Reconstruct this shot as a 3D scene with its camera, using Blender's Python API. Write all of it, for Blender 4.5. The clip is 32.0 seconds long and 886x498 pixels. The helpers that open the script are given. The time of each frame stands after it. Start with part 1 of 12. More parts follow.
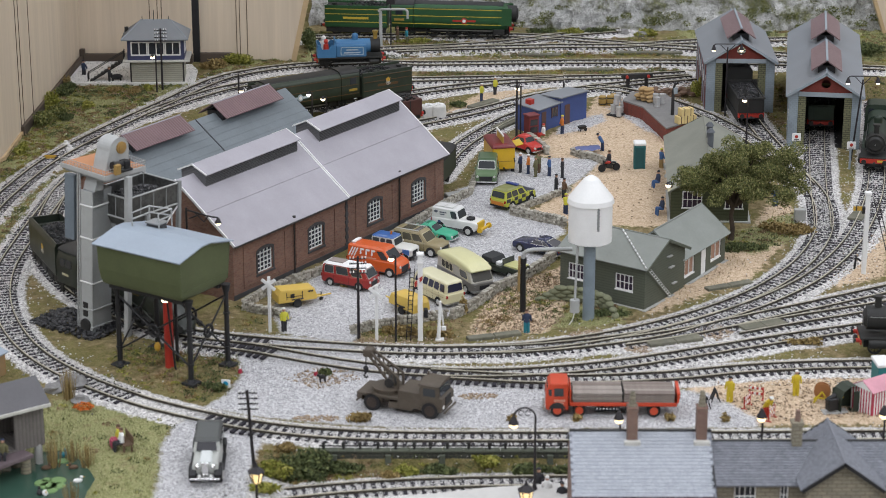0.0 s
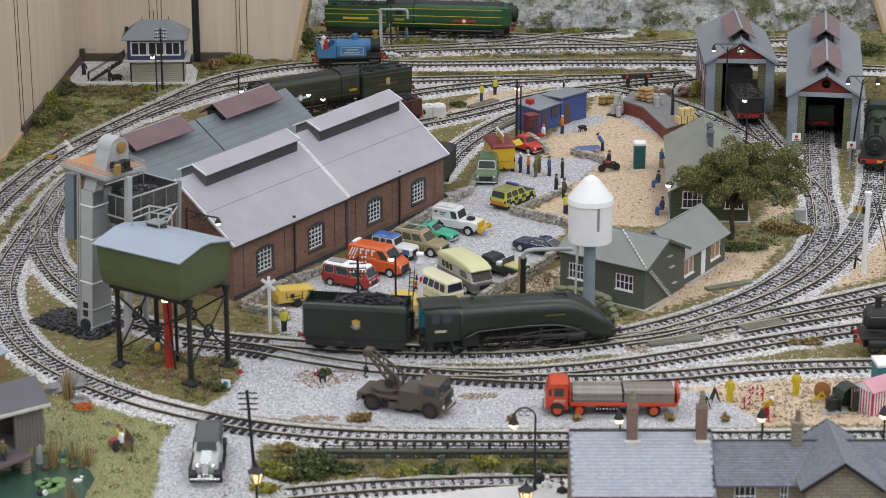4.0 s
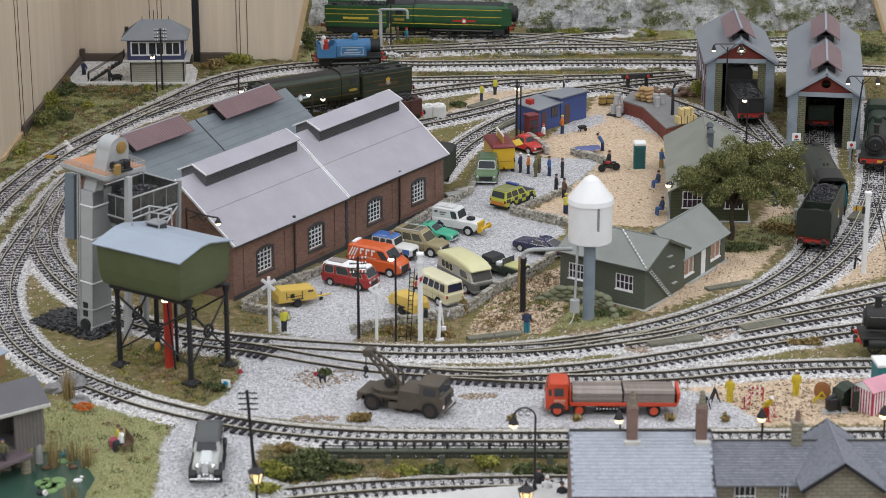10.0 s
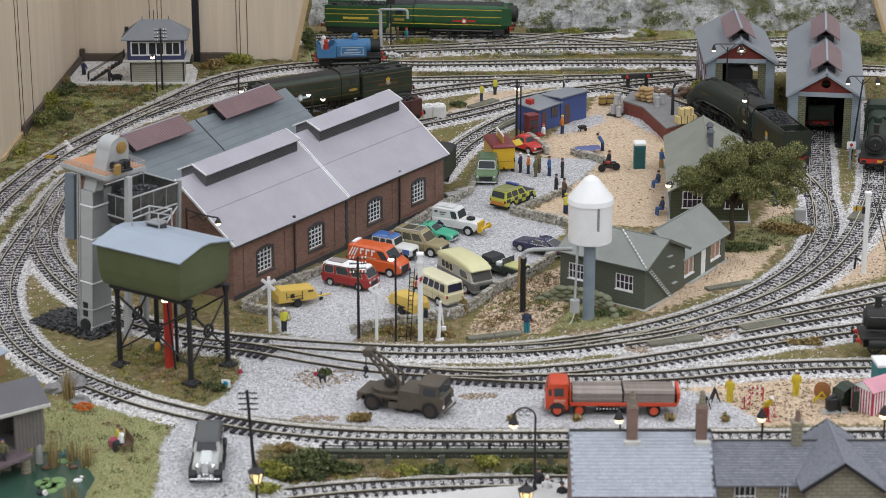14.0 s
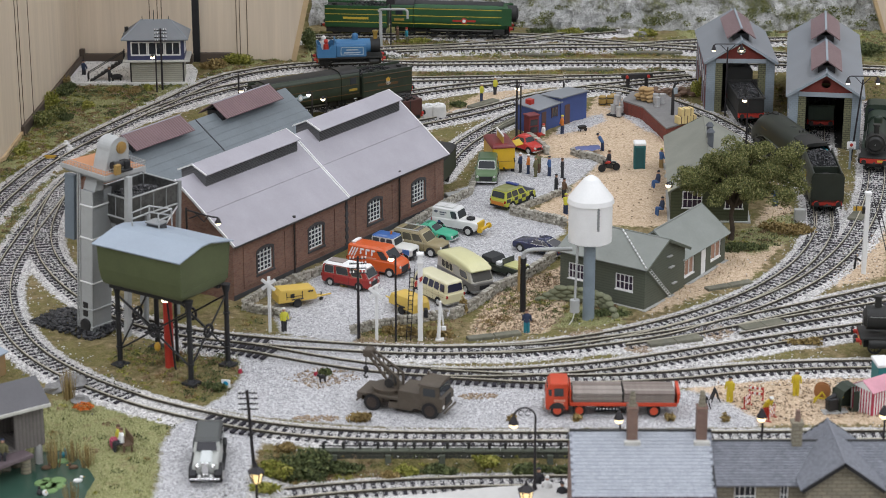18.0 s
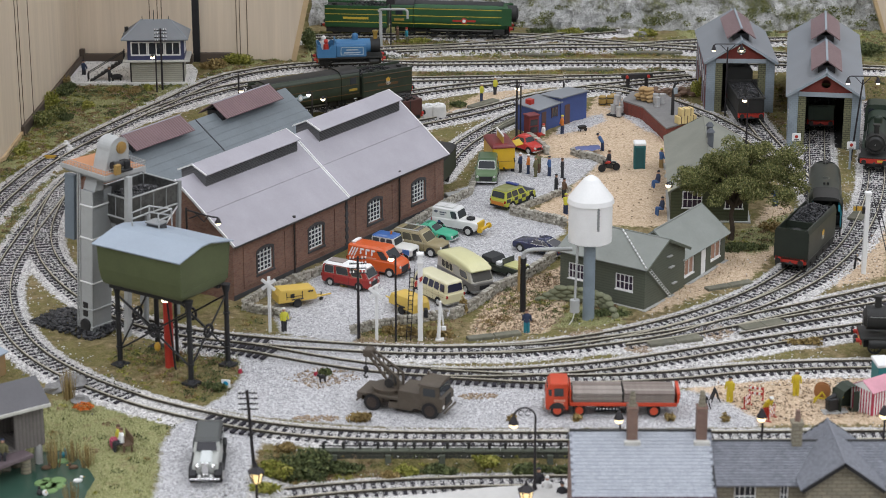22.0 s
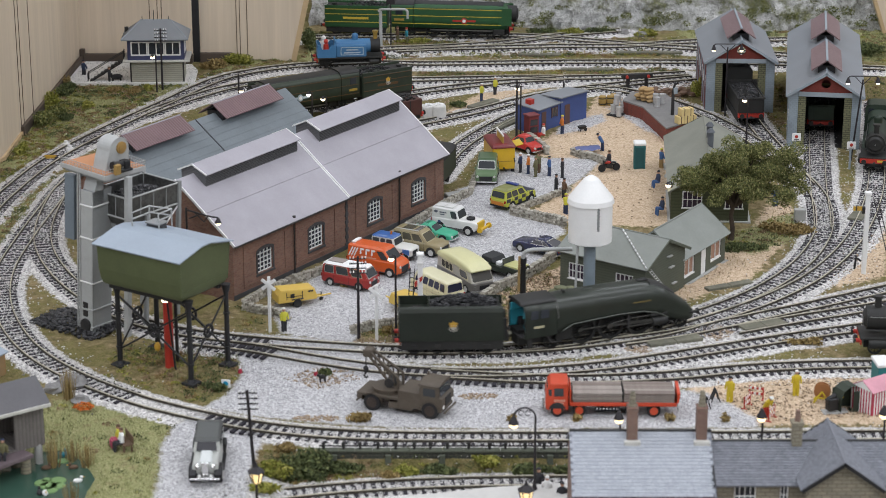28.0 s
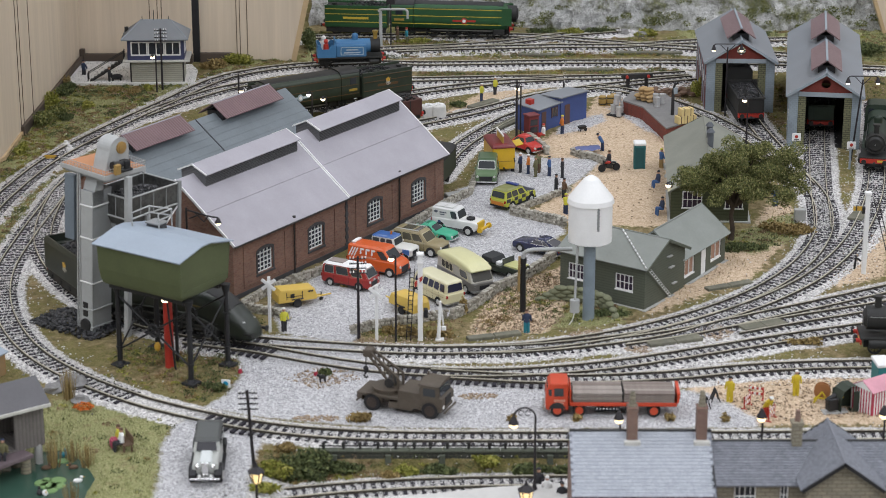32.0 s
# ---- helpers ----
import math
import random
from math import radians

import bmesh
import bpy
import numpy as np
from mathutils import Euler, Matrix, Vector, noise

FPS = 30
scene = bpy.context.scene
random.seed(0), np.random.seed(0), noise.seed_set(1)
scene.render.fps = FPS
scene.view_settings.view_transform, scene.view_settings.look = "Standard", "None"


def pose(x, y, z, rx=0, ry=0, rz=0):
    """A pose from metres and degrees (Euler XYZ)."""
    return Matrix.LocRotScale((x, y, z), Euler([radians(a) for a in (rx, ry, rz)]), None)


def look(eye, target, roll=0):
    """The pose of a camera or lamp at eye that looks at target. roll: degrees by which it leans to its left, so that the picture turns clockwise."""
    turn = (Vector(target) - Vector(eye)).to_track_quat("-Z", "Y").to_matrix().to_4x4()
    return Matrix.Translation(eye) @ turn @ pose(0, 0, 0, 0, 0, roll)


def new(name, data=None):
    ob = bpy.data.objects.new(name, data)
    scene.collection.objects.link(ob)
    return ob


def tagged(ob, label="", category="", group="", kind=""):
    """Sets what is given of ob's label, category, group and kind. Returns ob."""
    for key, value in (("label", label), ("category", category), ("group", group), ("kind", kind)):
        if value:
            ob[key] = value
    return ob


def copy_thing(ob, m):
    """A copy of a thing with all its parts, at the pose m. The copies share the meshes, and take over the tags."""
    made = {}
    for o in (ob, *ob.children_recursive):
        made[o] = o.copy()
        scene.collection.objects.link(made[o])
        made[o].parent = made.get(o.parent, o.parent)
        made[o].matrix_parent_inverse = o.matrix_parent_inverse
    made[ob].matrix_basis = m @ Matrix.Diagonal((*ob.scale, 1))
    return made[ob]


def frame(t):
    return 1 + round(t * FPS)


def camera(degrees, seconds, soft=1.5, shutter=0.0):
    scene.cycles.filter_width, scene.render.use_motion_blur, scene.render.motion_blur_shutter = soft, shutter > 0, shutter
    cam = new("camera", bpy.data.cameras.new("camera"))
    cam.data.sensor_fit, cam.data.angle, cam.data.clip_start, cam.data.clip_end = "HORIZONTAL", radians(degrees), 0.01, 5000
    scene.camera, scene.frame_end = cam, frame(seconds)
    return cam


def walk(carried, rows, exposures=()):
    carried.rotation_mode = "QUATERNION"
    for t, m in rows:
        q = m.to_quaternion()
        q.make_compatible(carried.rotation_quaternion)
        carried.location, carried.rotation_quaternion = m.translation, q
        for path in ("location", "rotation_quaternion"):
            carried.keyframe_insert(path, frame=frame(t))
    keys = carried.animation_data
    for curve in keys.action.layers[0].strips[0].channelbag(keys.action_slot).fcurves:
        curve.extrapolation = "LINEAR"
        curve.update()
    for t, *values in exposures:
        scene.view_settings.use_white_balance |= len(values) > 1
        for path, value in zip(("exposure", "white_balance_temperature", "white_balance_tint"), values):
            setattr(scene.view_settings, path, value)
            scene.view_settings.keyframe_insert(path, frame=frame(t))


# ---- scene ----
# Camera on a stand before the layout.
cam = camera(21.912, 32.0, soft=0.9, shutter=0.6)
cam.data.dof.use_dof, cam.data.dof.focus_distance, cam.data.dof.aperture_fstop = True, 2.65, 20.0
EYE = (0.0000, -2.2217, 0.7650)
walk(cam, [(0, look(EYE, (0, 0, 0))), (32, look(EYE, (0, 0, 0)))])

# Hall light: rows of ceiling panels above the layout.
scene.view_settings.exposure = 0.0
world = bpy.data.worlds.new("hall")
scene.world = world
world.use_nodes = True
world.node_tree.nodes["Background"].inputs[0].default_value = (0.9, 0.95, 1.0, 1)
world.node_tree.nodes["Background"].inputs[1].default_value = 0.05


def ceiling_lamp(x, y, z, sx, sy, power):
    data = bpy.data.lights.new("hall_light", "AREA")
    data.shape, data.size, data.size_y, data.energy = "RECTANGLE", sx, sy, power
    data.color = (0.90, 0.93, 1.0)
    ob = new("hall_light", data)
    ob.matrix_world = pose(x, y, z)
    return ob


# All out of view; the row at x = 3.1 is added fill for the left panel.
for lx in (-2.9, -0.9, 1.1, 3.1):
    for ly, power in ((-3.6, 26.5), (-1.9, 24.0), (-0.1, 18.0), (1.7, 18.0)):
        ceiling_lamp(lx, ly, 2.08, 1.2, 0.6, power * (1.1 if lx > 3 else 0.87))


# ---------------------------------------------------------------- builders, all sizes in millimetres
MM = 0.001


class Shape:
    """Collects faces of one mesh, in millimetres."""

    def __init__(self):
        self.v, self.f, self.s, self.k, self.now = [], [], [], [], 0

    def add(self, verts, faces, smooth=False):
        n = len(self.v)
        self.v.extend(tuple(p) for p in verts)
        self.f.extend(tuple(i + n for i in q) for q in faces)
        self.s.extend([smooth] * len(faces))
        self.k.extend([self.now] * len(faces))
        return self

    def box(self, x0, y0, z0, x1, y1, z1, bev=0.0):
        lo, hi = (min(x0, x1), min(y0, y1), min(z0, z1)), (max(x0, x1), max(y0, y1), max(z0, z1))
        if bev <= 0:
            c = [(hi[0] if i & 1 else lo[0], hi[1] if i & 2 else lo[1], hi[2] if i & 4 else lo[2]) for i in range(8)]
            return self.add(c, [(0, 2, 3, 1), (4, 5, 7, 6), (0, 1, 5, 4), (2, 6, 7, 3), (0, 4, 6, 2), (1, 3, 7, 5)])
        bev = min(bev, *[(hi[a] - lo[a]) * 0.49 for a in range(3)])
        vs = []
        for i in range(8):
            for a in range(3):
                p = []
                for b in range(3):
                    up = i >> b & 1
                    e = hi[b] if up else lo[b]
                    p.append(e if a == b else e + (-bev if up else bev))
                vs.append(p)
        fs = []
        for a in range(3):
            b, c = (a + 1) % 3, (a + 2) % 3
            for up in (0, 1):
                k = [up << a | i << b | j << c for i, j in ((0, 0), (1, 0), (1, 1), (0, 1))]
                q = [i * 3 + a for i in k]
                fs.append(q if up else q[::-1])
            for i in (0, 1):
                for j in (0, 1):
                    k0, k1 = i << b | j << c, i << b | j << c | 1 << a
                    q = [k0 * 3 + b, k1 * 3 + b, k1 * 3 + c, k0 * 3 + c]
                    fs.append(q if i != j else q[::-1])
        for i in range(8):
            q = [i * 3, i * 3 + 1, i * 3 + 2]
            fs.append(q if bin(i).count("1") % 2 else q[::-1])
        return self.add(vs, fs)

    def prism(self, outline, axis, a, b):
        """An outline of 2D points swept along an axis from a to b ('x': (y, z); 'y': (x, z); 'z': (x, y))."""
        n = len(outline)
        put = {"x": lambda p, t: (t, p[0], p[1]), "y": lambda p, t: (p[0], t, p[1]), "z": lambda p, t: (p[0], p[1], t)}[axis]
        area = sum(outline[i - 1][0] * outline[i][1] - outline[i][0] * outline[i - 1][1] for i in range(n))
        if ((area > 0) != (axis == "y")) != (b > a):
            outline = outline[::-1]
        vs = [put(p, a) for p in outline] + [put(p, b) for p in outline]
        fs = [tuple(range(n))[::-1], tuple(range(n, 2 * n))] + [(i, (i + 1) % n, (i + 1) % n + n, i + n) for i in range(n)]
        return self.add(vs, fs)

    def cyl(self, p, q, r0, r1=None, n=12, caps=True, smooth=True):
        p, q, r1 = Vector(p), Vector(q), r0 if r1 is None else r1
        d = (q - p).normalized()
        u = d.orthogonal().normalized()
        w = d.cross(u)
        ring = [(u * math.cos(2 * math.pi * i / n) + w * math.sin(2 * math.pi * i / n)) for i in range(n)]
        a, b = [p + e * r0 for e in ring], [q + e * r1 for e in ring]
        self.add(a + b, [(i, (i + 1) % n, (i + 1) % n + n, i + n) for i in range(n)], smooth)
        if caps:
            if r0 > 1e-4:
                self.add(a, [tuple(range(n))[::-1]])
            if r1 > 1e-4:
                self.add(b, [tuple(range(n))])
        return self

    def tube(self, pts, r, n=6):
        for p, q in zip(pts, pts[1:]):
            self.cyl(p, q, r, r, n)
        return self

    def loft(self, rings, smooth=True, caps=True):
        """Closed rings with equal counts of points, joined one to the next."""
        n, m = len(rings[0]), len(rings)
        self.add([p for r in rings for p in r], [(j * n + i, j * n + (i + 1) % n, j * n + n + (i + 1) % n, j * n + n + i) for j in range(m - 1) for i in range(n)], smooth)
        if caps:
            self.add(rings[0], [tuple(range(n))[::-1]])
            self.add(rings[-1], [tuple(range(n))])
        return self

    def ball(self, c, rx, ry=None, rz=None, n=10, m=6, jag=0.0, rnd=None):
        ry, rz = rx if ry is None else ry, rx if rz is None else rz
        vs, fs = [], []
        for j in range(m + 1):
            t = math.pi * j / m
            for i in range(n):
                k = 1 + (rnd.uniform(-jag, jag) if rnd and 0 < j < m else 0)
                a = 2 * math.pi * i / n
                vs.append((c[0] + rx * k * math.sin(t) * math.cos(a), c[1] + ry * k * math.sin(t) * math.sin(a), c[2] - rz * k * math.cos(t)))
        for j in range(m):
            for i in range(n):
                fs.append((j * n + i, j * n + (i + 1) % n, j * n + n + (i + 1) % n, j * n + n + i))
        return self.add(vs, fs, True)

    def use(self, slot):
        """The material slot of the faces that follow."""
        self.now = slot
        return self

    def turned(self, m, start=0):
        self.v[start:] = [tuple(m @ Vector(p)) for p in self.v[start:]]
        return self

    def mesh(self, name, material):
        me = bpy.data.meshes.new(name)
        me.from_pydata([(x * MM, y * MM, z * MM) for x, y, z in self.v], [], self.f)
        me.polygons.foreach_set("use_smooth", self.s)
        if isinstance(material, (list, tuple)):
            me.polygons.foreach_set("material_index", self.k)
            for m in material:
                me.materials.append(m)
        elif material:
            me.materials.append(material)
        me.validate()
        me.update()
        return me


def part(name, shape, material, parent, label="", at=None):
    """One mesh under a thing or a part; at: a pose in the parent's space, in millimetres."""
    ob = new(name, shape.mesh(name, material) if isinstance(shape, Shape) else shape)
    ob.parent = parent
    if at is not None:
        at = at.copy()
        at.translation *= MM
        ob.matrix_basis = at
    return tagged(ob, label)


def thing(name, x, y, z=0.0, rz=0.0, label="", category="", group="", kind=""):
    ob = new(name)
    ob.empty_display_size = 0.01
    ob.matrix_basis = pose(x * MM, y * MM, z * MM, 0, 0, rz)
    return tagged(ob, label, category, group, kind)


def single(name, shape, material, x=0.0, y=0.0, z=0.0, rz=0.0, label="", category="", group="", kind=""):
    """A thing of one mesh."""
    ob = new(name, shape.mesh(name, material))
    ob.matrix_basis = pose(x * MM, y * MM, z * MM, 0, 0, rz)
    return tagged(ob, label, category, group, kind)


def again(ob, x, y, z=0.0, rz=0.0):
    return copy_thing(ob, pose(x * MM, y * MM, z * MM, 0, 0, rz))


def pierced(x0, x1, z0, z1, y0, y1, holes):
    """A wall slab with real openings (x0, z0, x1, z1), one closed mesh."""
    xs = sorted({x0, x1, *[h[0] for h in holes], *[h[2] for h in holes]})
    zs = sorted({z0, z1, *[h[1] for h in holes], *[h[3] for h in holes]})
    nx, nz = len(xs) - 1, len(zs) - 1
    open_ = {(i, j) for i in range(nx) for j in range(nz) for h in holes if h[0] <= xs[i] and xs[i + 1] <= h[2] and h[1] <= zs[j] and zs[j + 1] <= h[3]}

    def solid(i, j):
        return 0 <= i < nx and 0 <= j < nz and (i, j) not in open_

    def at(i, j, k):
        return (i * (nz + 1) + j) * 2 + k

    vs = [(x, y, z) for x in xs for z in zs for y in (y0, y1)]
    fs = []
    for i in range(nx):
        for j in range(nz):
            if not solid(i, j):
                continue
            for k in (0, 1):
                fs.append((at(i, j, k), at(i + 1, j, k), at(i + 1, j + 1, k), at(i, j + 1, k)))
            for di, dj, p, q in ((-1, 0, (i, j), (i, j + 1)), (1, 0, (i + 1, j), (i + 1, j + 1)), (0, -1, (i, j), (i + 1, j)), (0, 1, (i, j + 1), (i + 1, j + 1))):
                if not solid(i + di, j + dj):
                    fs.append((at(*p, 0), at(*q, 0), at(*q, 1), at(*p, 1)))
    used = sorted({v for f in fs for v in f})
    to = {v: n for n, v in enumerate(used)}
    return Shape().add([vs[v] for v in used], [tuple(to[v] for v in f) for f in fs])


def window(parent, x0, z0, x1, z1, y, nx, nz, face=-1, frame_mat=None, pane=None, sill=True, name="window"):
    """A glazed window in a wall that runs along x; face: the way its outside looks along y."""
    frame_mat, pane = frame_mat or M_WHITE, pane or M_GLASS
    t, f = 0.7, face
    dx, dz = (x1 - x0) / nx, (z1 - z0) / nz
    panes = [(x0 + i * dx + (t if i == 0 else 0.25), z0 + j * dz + (t if j == 0 else 0.25), x0 + (i + 1) * dx - (t if i == nx - 1 else 0.25), z0 + (j + 1) * dz - (t if j == nz - 1 else 0.25)) for i in range(nx) for j in range(nz)]
    s = pierced(x0, x1, z0, z1, y, y - 1.1 * f, panes)
    w = part(name, s, frame_mat, parent, "glazed window with painted bars")
    part("pane", Shape().box(x0 + 0.3, y - 1.3 * f, z0 + 0.3, x1 - 0.3, y - 1.7 * f, z1 - 0.3), pane, w)
    if sill:
        part("sill", Shape().box(x0 - 1, y + 1.0 * f, z0 - 1.2, x1 + 1, y - 0.6 * f, z0, 0.2), frame_mat, w)
    return w


def slab(p, q, r, thick):
    """A flat sheet with corners p, q, r (the fourth follows), its underside thick below."""
    p, q, r = Vector(p), Vector(q), Vector(r)
    t = r + p - q
    n = (q - p).cross(r - q).normalized()
    if n.z < 0:
        n = -n
    c = [p, q, r, t]
    return Shape().add(c + [v - n * thick for v in c], [(0, 1, 2, 3), (7, 6, 5, 4), (0, 4, 5, 1), (1, 5, 6, 2), (2, 6, 7, 3), (3, 7, 4, 0)])


def arc(x0, z0, x1, z1, rise, n=8):
    """Points of a flat arch from (x0, z0) to (x1, z1) that bulges by rise to its left."""
    out = []
    for i in range(n + 1):
        t = i / n
        b = 4 * t * (1 - t) * rise
        dx, dz = x1 - x0, z1 - z0
        k = math.hypot(dx, dz)
        out.append((x0 + dx * t - dz / k * b, z0 + dz * t + dx / k * b))
    return out


def ring_x(x, h, z0, z1, r, rb=1.0, n=4):
    """A rounded cross-section at x."""
    out = []
    for cy, cz, q, a0 in ((h - rb, z0 + rb, rb, -90), (h - r, z1 - r, r, 0), (r - h, z1 - r, r, 90), (rb - h, z0 + rb, rb, 180)):
        out += [(x, cy + q * math.cos(radians(a0 + 90 * i / n)), cz + q * math.sin(radians(a0 + 90 * i / n))) for i in range(n + 1)]
    return out


def ring_z(z, x0, x1, h, r, n=4):
    """A rounded plan at height z."""
    out = []
    for cx, cy, a0 in ((x1 - r, h - r, 0), (x0 + r, h - r, 90), (x0 + r, r - h, 180), (x1 - r, r - h, 270)):
        out += [(cx + r * math.cos(radians(a0 + 90 * i / n)), cy + r * math.sin(radians(a0 + 90 * i / n)), z) for i in range(n + 1)]
    return out


# ---------------------------------------------------------------- materials


def nodes_of(name):
    m = bpy.data.materials.new(name)
    m.use_nodes = True
    return m, m.node_tree.nodes, m.node_tree.links, m.node_tree.nodes["Principled BSDF"]


def noise_node(N, L, vec, scale, detail=4.0, rough=0.6):
    n = N.new("ShaderNodeTexNoise")
    n.inputs["Scale"].default_value, n.inputs["Detail"].default_value, n.inputs["Roughness"].default_value = scale, detail, rough
    L.new(vec, n.inputs["Vector"])
    return n.outputs["Fac"]


def ramp(N, L, fac, stops):
    r = N.new("ShaderNodeValToRGB")
    r.color_ramp.elements[0].position, r.color_ramp.elements[0].color = stops[0][0], (*stops[0][1], 1)
    r.color_ramp.elements[1].position, r.color_ramp.elements[1].color = stops[-1][0], (*stops[-1][1], 1)
    for p, c in stops[1:-1]:
        r.color_ramp.elements.new(p).color = (*c, 1)
    L.new(fac, r.inputs[0])
    return r.outputs[0]


def mixed(N, L, fac, a, b, blend="MIX"):
    m = N.new("ShaderNodeMix")
    m.data_type, m.blend_type = "RGBA", blend
    for sock, v in ((m.inputs[0], fac), (m.inputs[6], a), (m.inputs[7], b)):
        if isinstance(v, (int, float)):
            sock.default_value = v
        elif isinstance(v, tuple):
            sock.default_value = (*v, 1)
        else:
            L.new(v, sock)
    return m.outputs[2]


def math_node(N, L, op, a, b=0.0, clamp=False):
    m = N.new("ShaderNodeMath")
    m.operation, m.use_clamp = op, clamp
    for sock, v in zip(m.inputs, (a, b)):
        if isinstance(v, (int, float)):
            sock.default_value = v
        else:
            L.new(v, sock)
    return m.outputs[0]


def bump_node(N, L, height, strength, dist, into):
    b = N.new("ShaderNodeBump")
    b.inputs["Strength"].default_value, b.inputs["Distance"].default_value = strength, dist
    L.new(height, b.inputs["Height"])
    L.new(b.outputs[0], into.inputs["Normal"])
    return b


def scaled(c, k):
    return tuple(min(1.0, max(0.0, v * k)) for v in c)


def mat(name, rgb, rough=0.55, metal=0.0, var=0.14, big=35.0, small=700.0, bump=0.12, dist=0.0002, dirt=0.0, dirt_rgb=(0.16, 0.13, 0.10), spec=0.4):
    """Painted or moulded surface: base colour that varies at two scales, a little relief, and dirt in blotches."""
    m, N, L, P = nodes_of(name)
    vec = N.new("ShaderNodeTexCoord").outputs["Object"]
    a, b = noise_node(N, L, vec, big, 3), noise_node(N, L, vec, small, 5)
    col = ramp(N, L, a, [(0.3, scaled(rgb, 1 - var)), (0.7, scaled(rgb, 1 + var))])
    grain = ramp(N, L, b, [(0.3, (1 - var,) * 3), (0.7, (1 + 0 * var,) * 3)])
    col = mixed(N, L, 1.0, col, grain, "MULTIPLY")
    if dirt:
        d = noise_node(N, L, vec, big * 3.1, 6, 0.75)
        k = ramp(N, L, d, [(0.5, (0, 0, 0)), (0.72, (dirt,) * 3)])
        col = mixed(N, L, k, col, dirt_rgb)
    L.new(col, P.inputs["Base Color"])
    P.inputs["Metallic"].default_value = metal
    P.inputs["Specular IOR Level"].default_value = spec
    r = N.new("ShaderNodeMapRange")
    L.new(a, r.inputs[0])
    r.inputs[3].default_value, r.inputs[4].default_value = max(0.03, rough - 0.1), min(1, rough + 0.1)
    L.new(r.outputs[0], P.inputs["Roughness"])
    if bump:
        bump_node(N, L, b, bump, dist, P)
    return m


def glow(name, rgb, power):
    m, N, L, P = nodes_of(name)
    P.inputs["Base Color"].default_value = (*rgb, 1)
    P.inputs["Emission Color"].default_value = (*rgb, 1)
    P.inputs["Emission Strength"].default_value = power
    return m


def glass(name, rgb=(0.03, 0.035, 0.045), rough=0.06):
    m, N, L, P = nodes_of(name)
    P.inputs["Base Color"].default_value = (*rgb, 1)
    P.inputs["Roughness"].default_value = rough
    P.inputs["Specular IOR Level"].default_value = 0.6
    return m


def wall_vector(N, L):
    """(x + y, z) of the object's own space: runs along walls that lie on its axes."""
    sep = N.new("ShaderNodeSeparateXYZ")
    L.new(N.new("ShaderNodeTexCoord").outputs["Object"], sep.inputs[0])
    comb = N.new("ShaderNodeCombineXYZ")
    L.new(math_node(N, L, "ADD", sep.outputs[0], sep.outputs[1]), comb.inputs[0])
    L.new(sep.outputs[2], comb.inputs[1])
    return comb.outputs[0]


def brickwork(name, c1, c2, mortar, length=3.4, height=1.15, gap=0.16, bump=0.4):
    m, N, L, P = nodes_of(name)
    vec = wall_vector(N, L)
    t = N.new("ShaderNodeTexBrick")
    for k, v in (("Color1", c1), ("Color2", c2), ("Mortar", mortar)):
        t.inputs[k].default_value = (*v, 1)
    t.inputs["Scale"].default_value = 1.0
    t.inputs["Brick Width"].default_value, t.inputs["Row Height"].default_value = length * MM, height * MM
    t.inputs["Mortar Size"].default_value, t.inputs["Mortar Smooth"].default_value = gap * MM, 0.3
    L.new(vec, t.inputs["Vector"])
    n = noise_node(N, L, N.new("ShaderNodeTexCoord").outputs["Object"], 28, 6, 0.7)
    tone = ramp(N, L, n, [(0.3, (0.72, 0.70, 0.70)), (0.55, (1, 1, 1)), (0.75, (1.0, 0.93, 0.86))])
    L.new(mixed(N, L, 1.0, t.outputs["Color"], tone, "MULTIPLY"), P.inputs["Base Color"])
    P.inputs["Roughness"].default_value = 0.85
    bump_node(N, L, math_node(N, L, "SUBTRACT", 1.0, t.outputs["Fac"]), bump, 0.0002, P)
    return m


def ribbed(name, rgb, pitch, direction="X", depth=0.5, rough=0.6, var=0.15):
    """Sheets with ribs or boards that repeat along one axis."""
    m, N, L, P = nodes_of(name)
    vec = N.new("ShaderNodeTexCoord").outputs["Object"]
    w = N.new("ShaderNodeTexWave")
    w.wave_type, w.bands_direction = "BANDS", direction
    w.inputs["Scale"].default_value, w.inputs["Distortion"].default_value = 0.3141 / (pitch * MM), 0.05
    L.new(vec, w.inputs["Vector"])
    a, b = noise_node(N, L, vec, 30, 4), noise_node(N, L, vec, 500, 4)
    col = ramp(N, L, a, [(0.3, scaled(rgb, 1 - var)), (0.7, scaled(rgb, 1 + var))])
    col = mixed(N, L, 0.5, col, ramp(N, L, b, [(0.3, scaled(rgb, 0.75)), (0.7, scaled(rgb, 1.1))]))
    groove = ramp(N, L, w.outputs["Fac"], [(0.0, (0.72,) * 3), (0.25, (1, 1, 1))])
    L.new(mixed(N, L, 1.0, col, groove, "MULTIPLY"), P.inputs["Base Color"])
    P.inputs["Roughness"].default_value = rough
    bump_node(N, L, w.outputs["Fac"], depth, 0.0006, P)
    return m


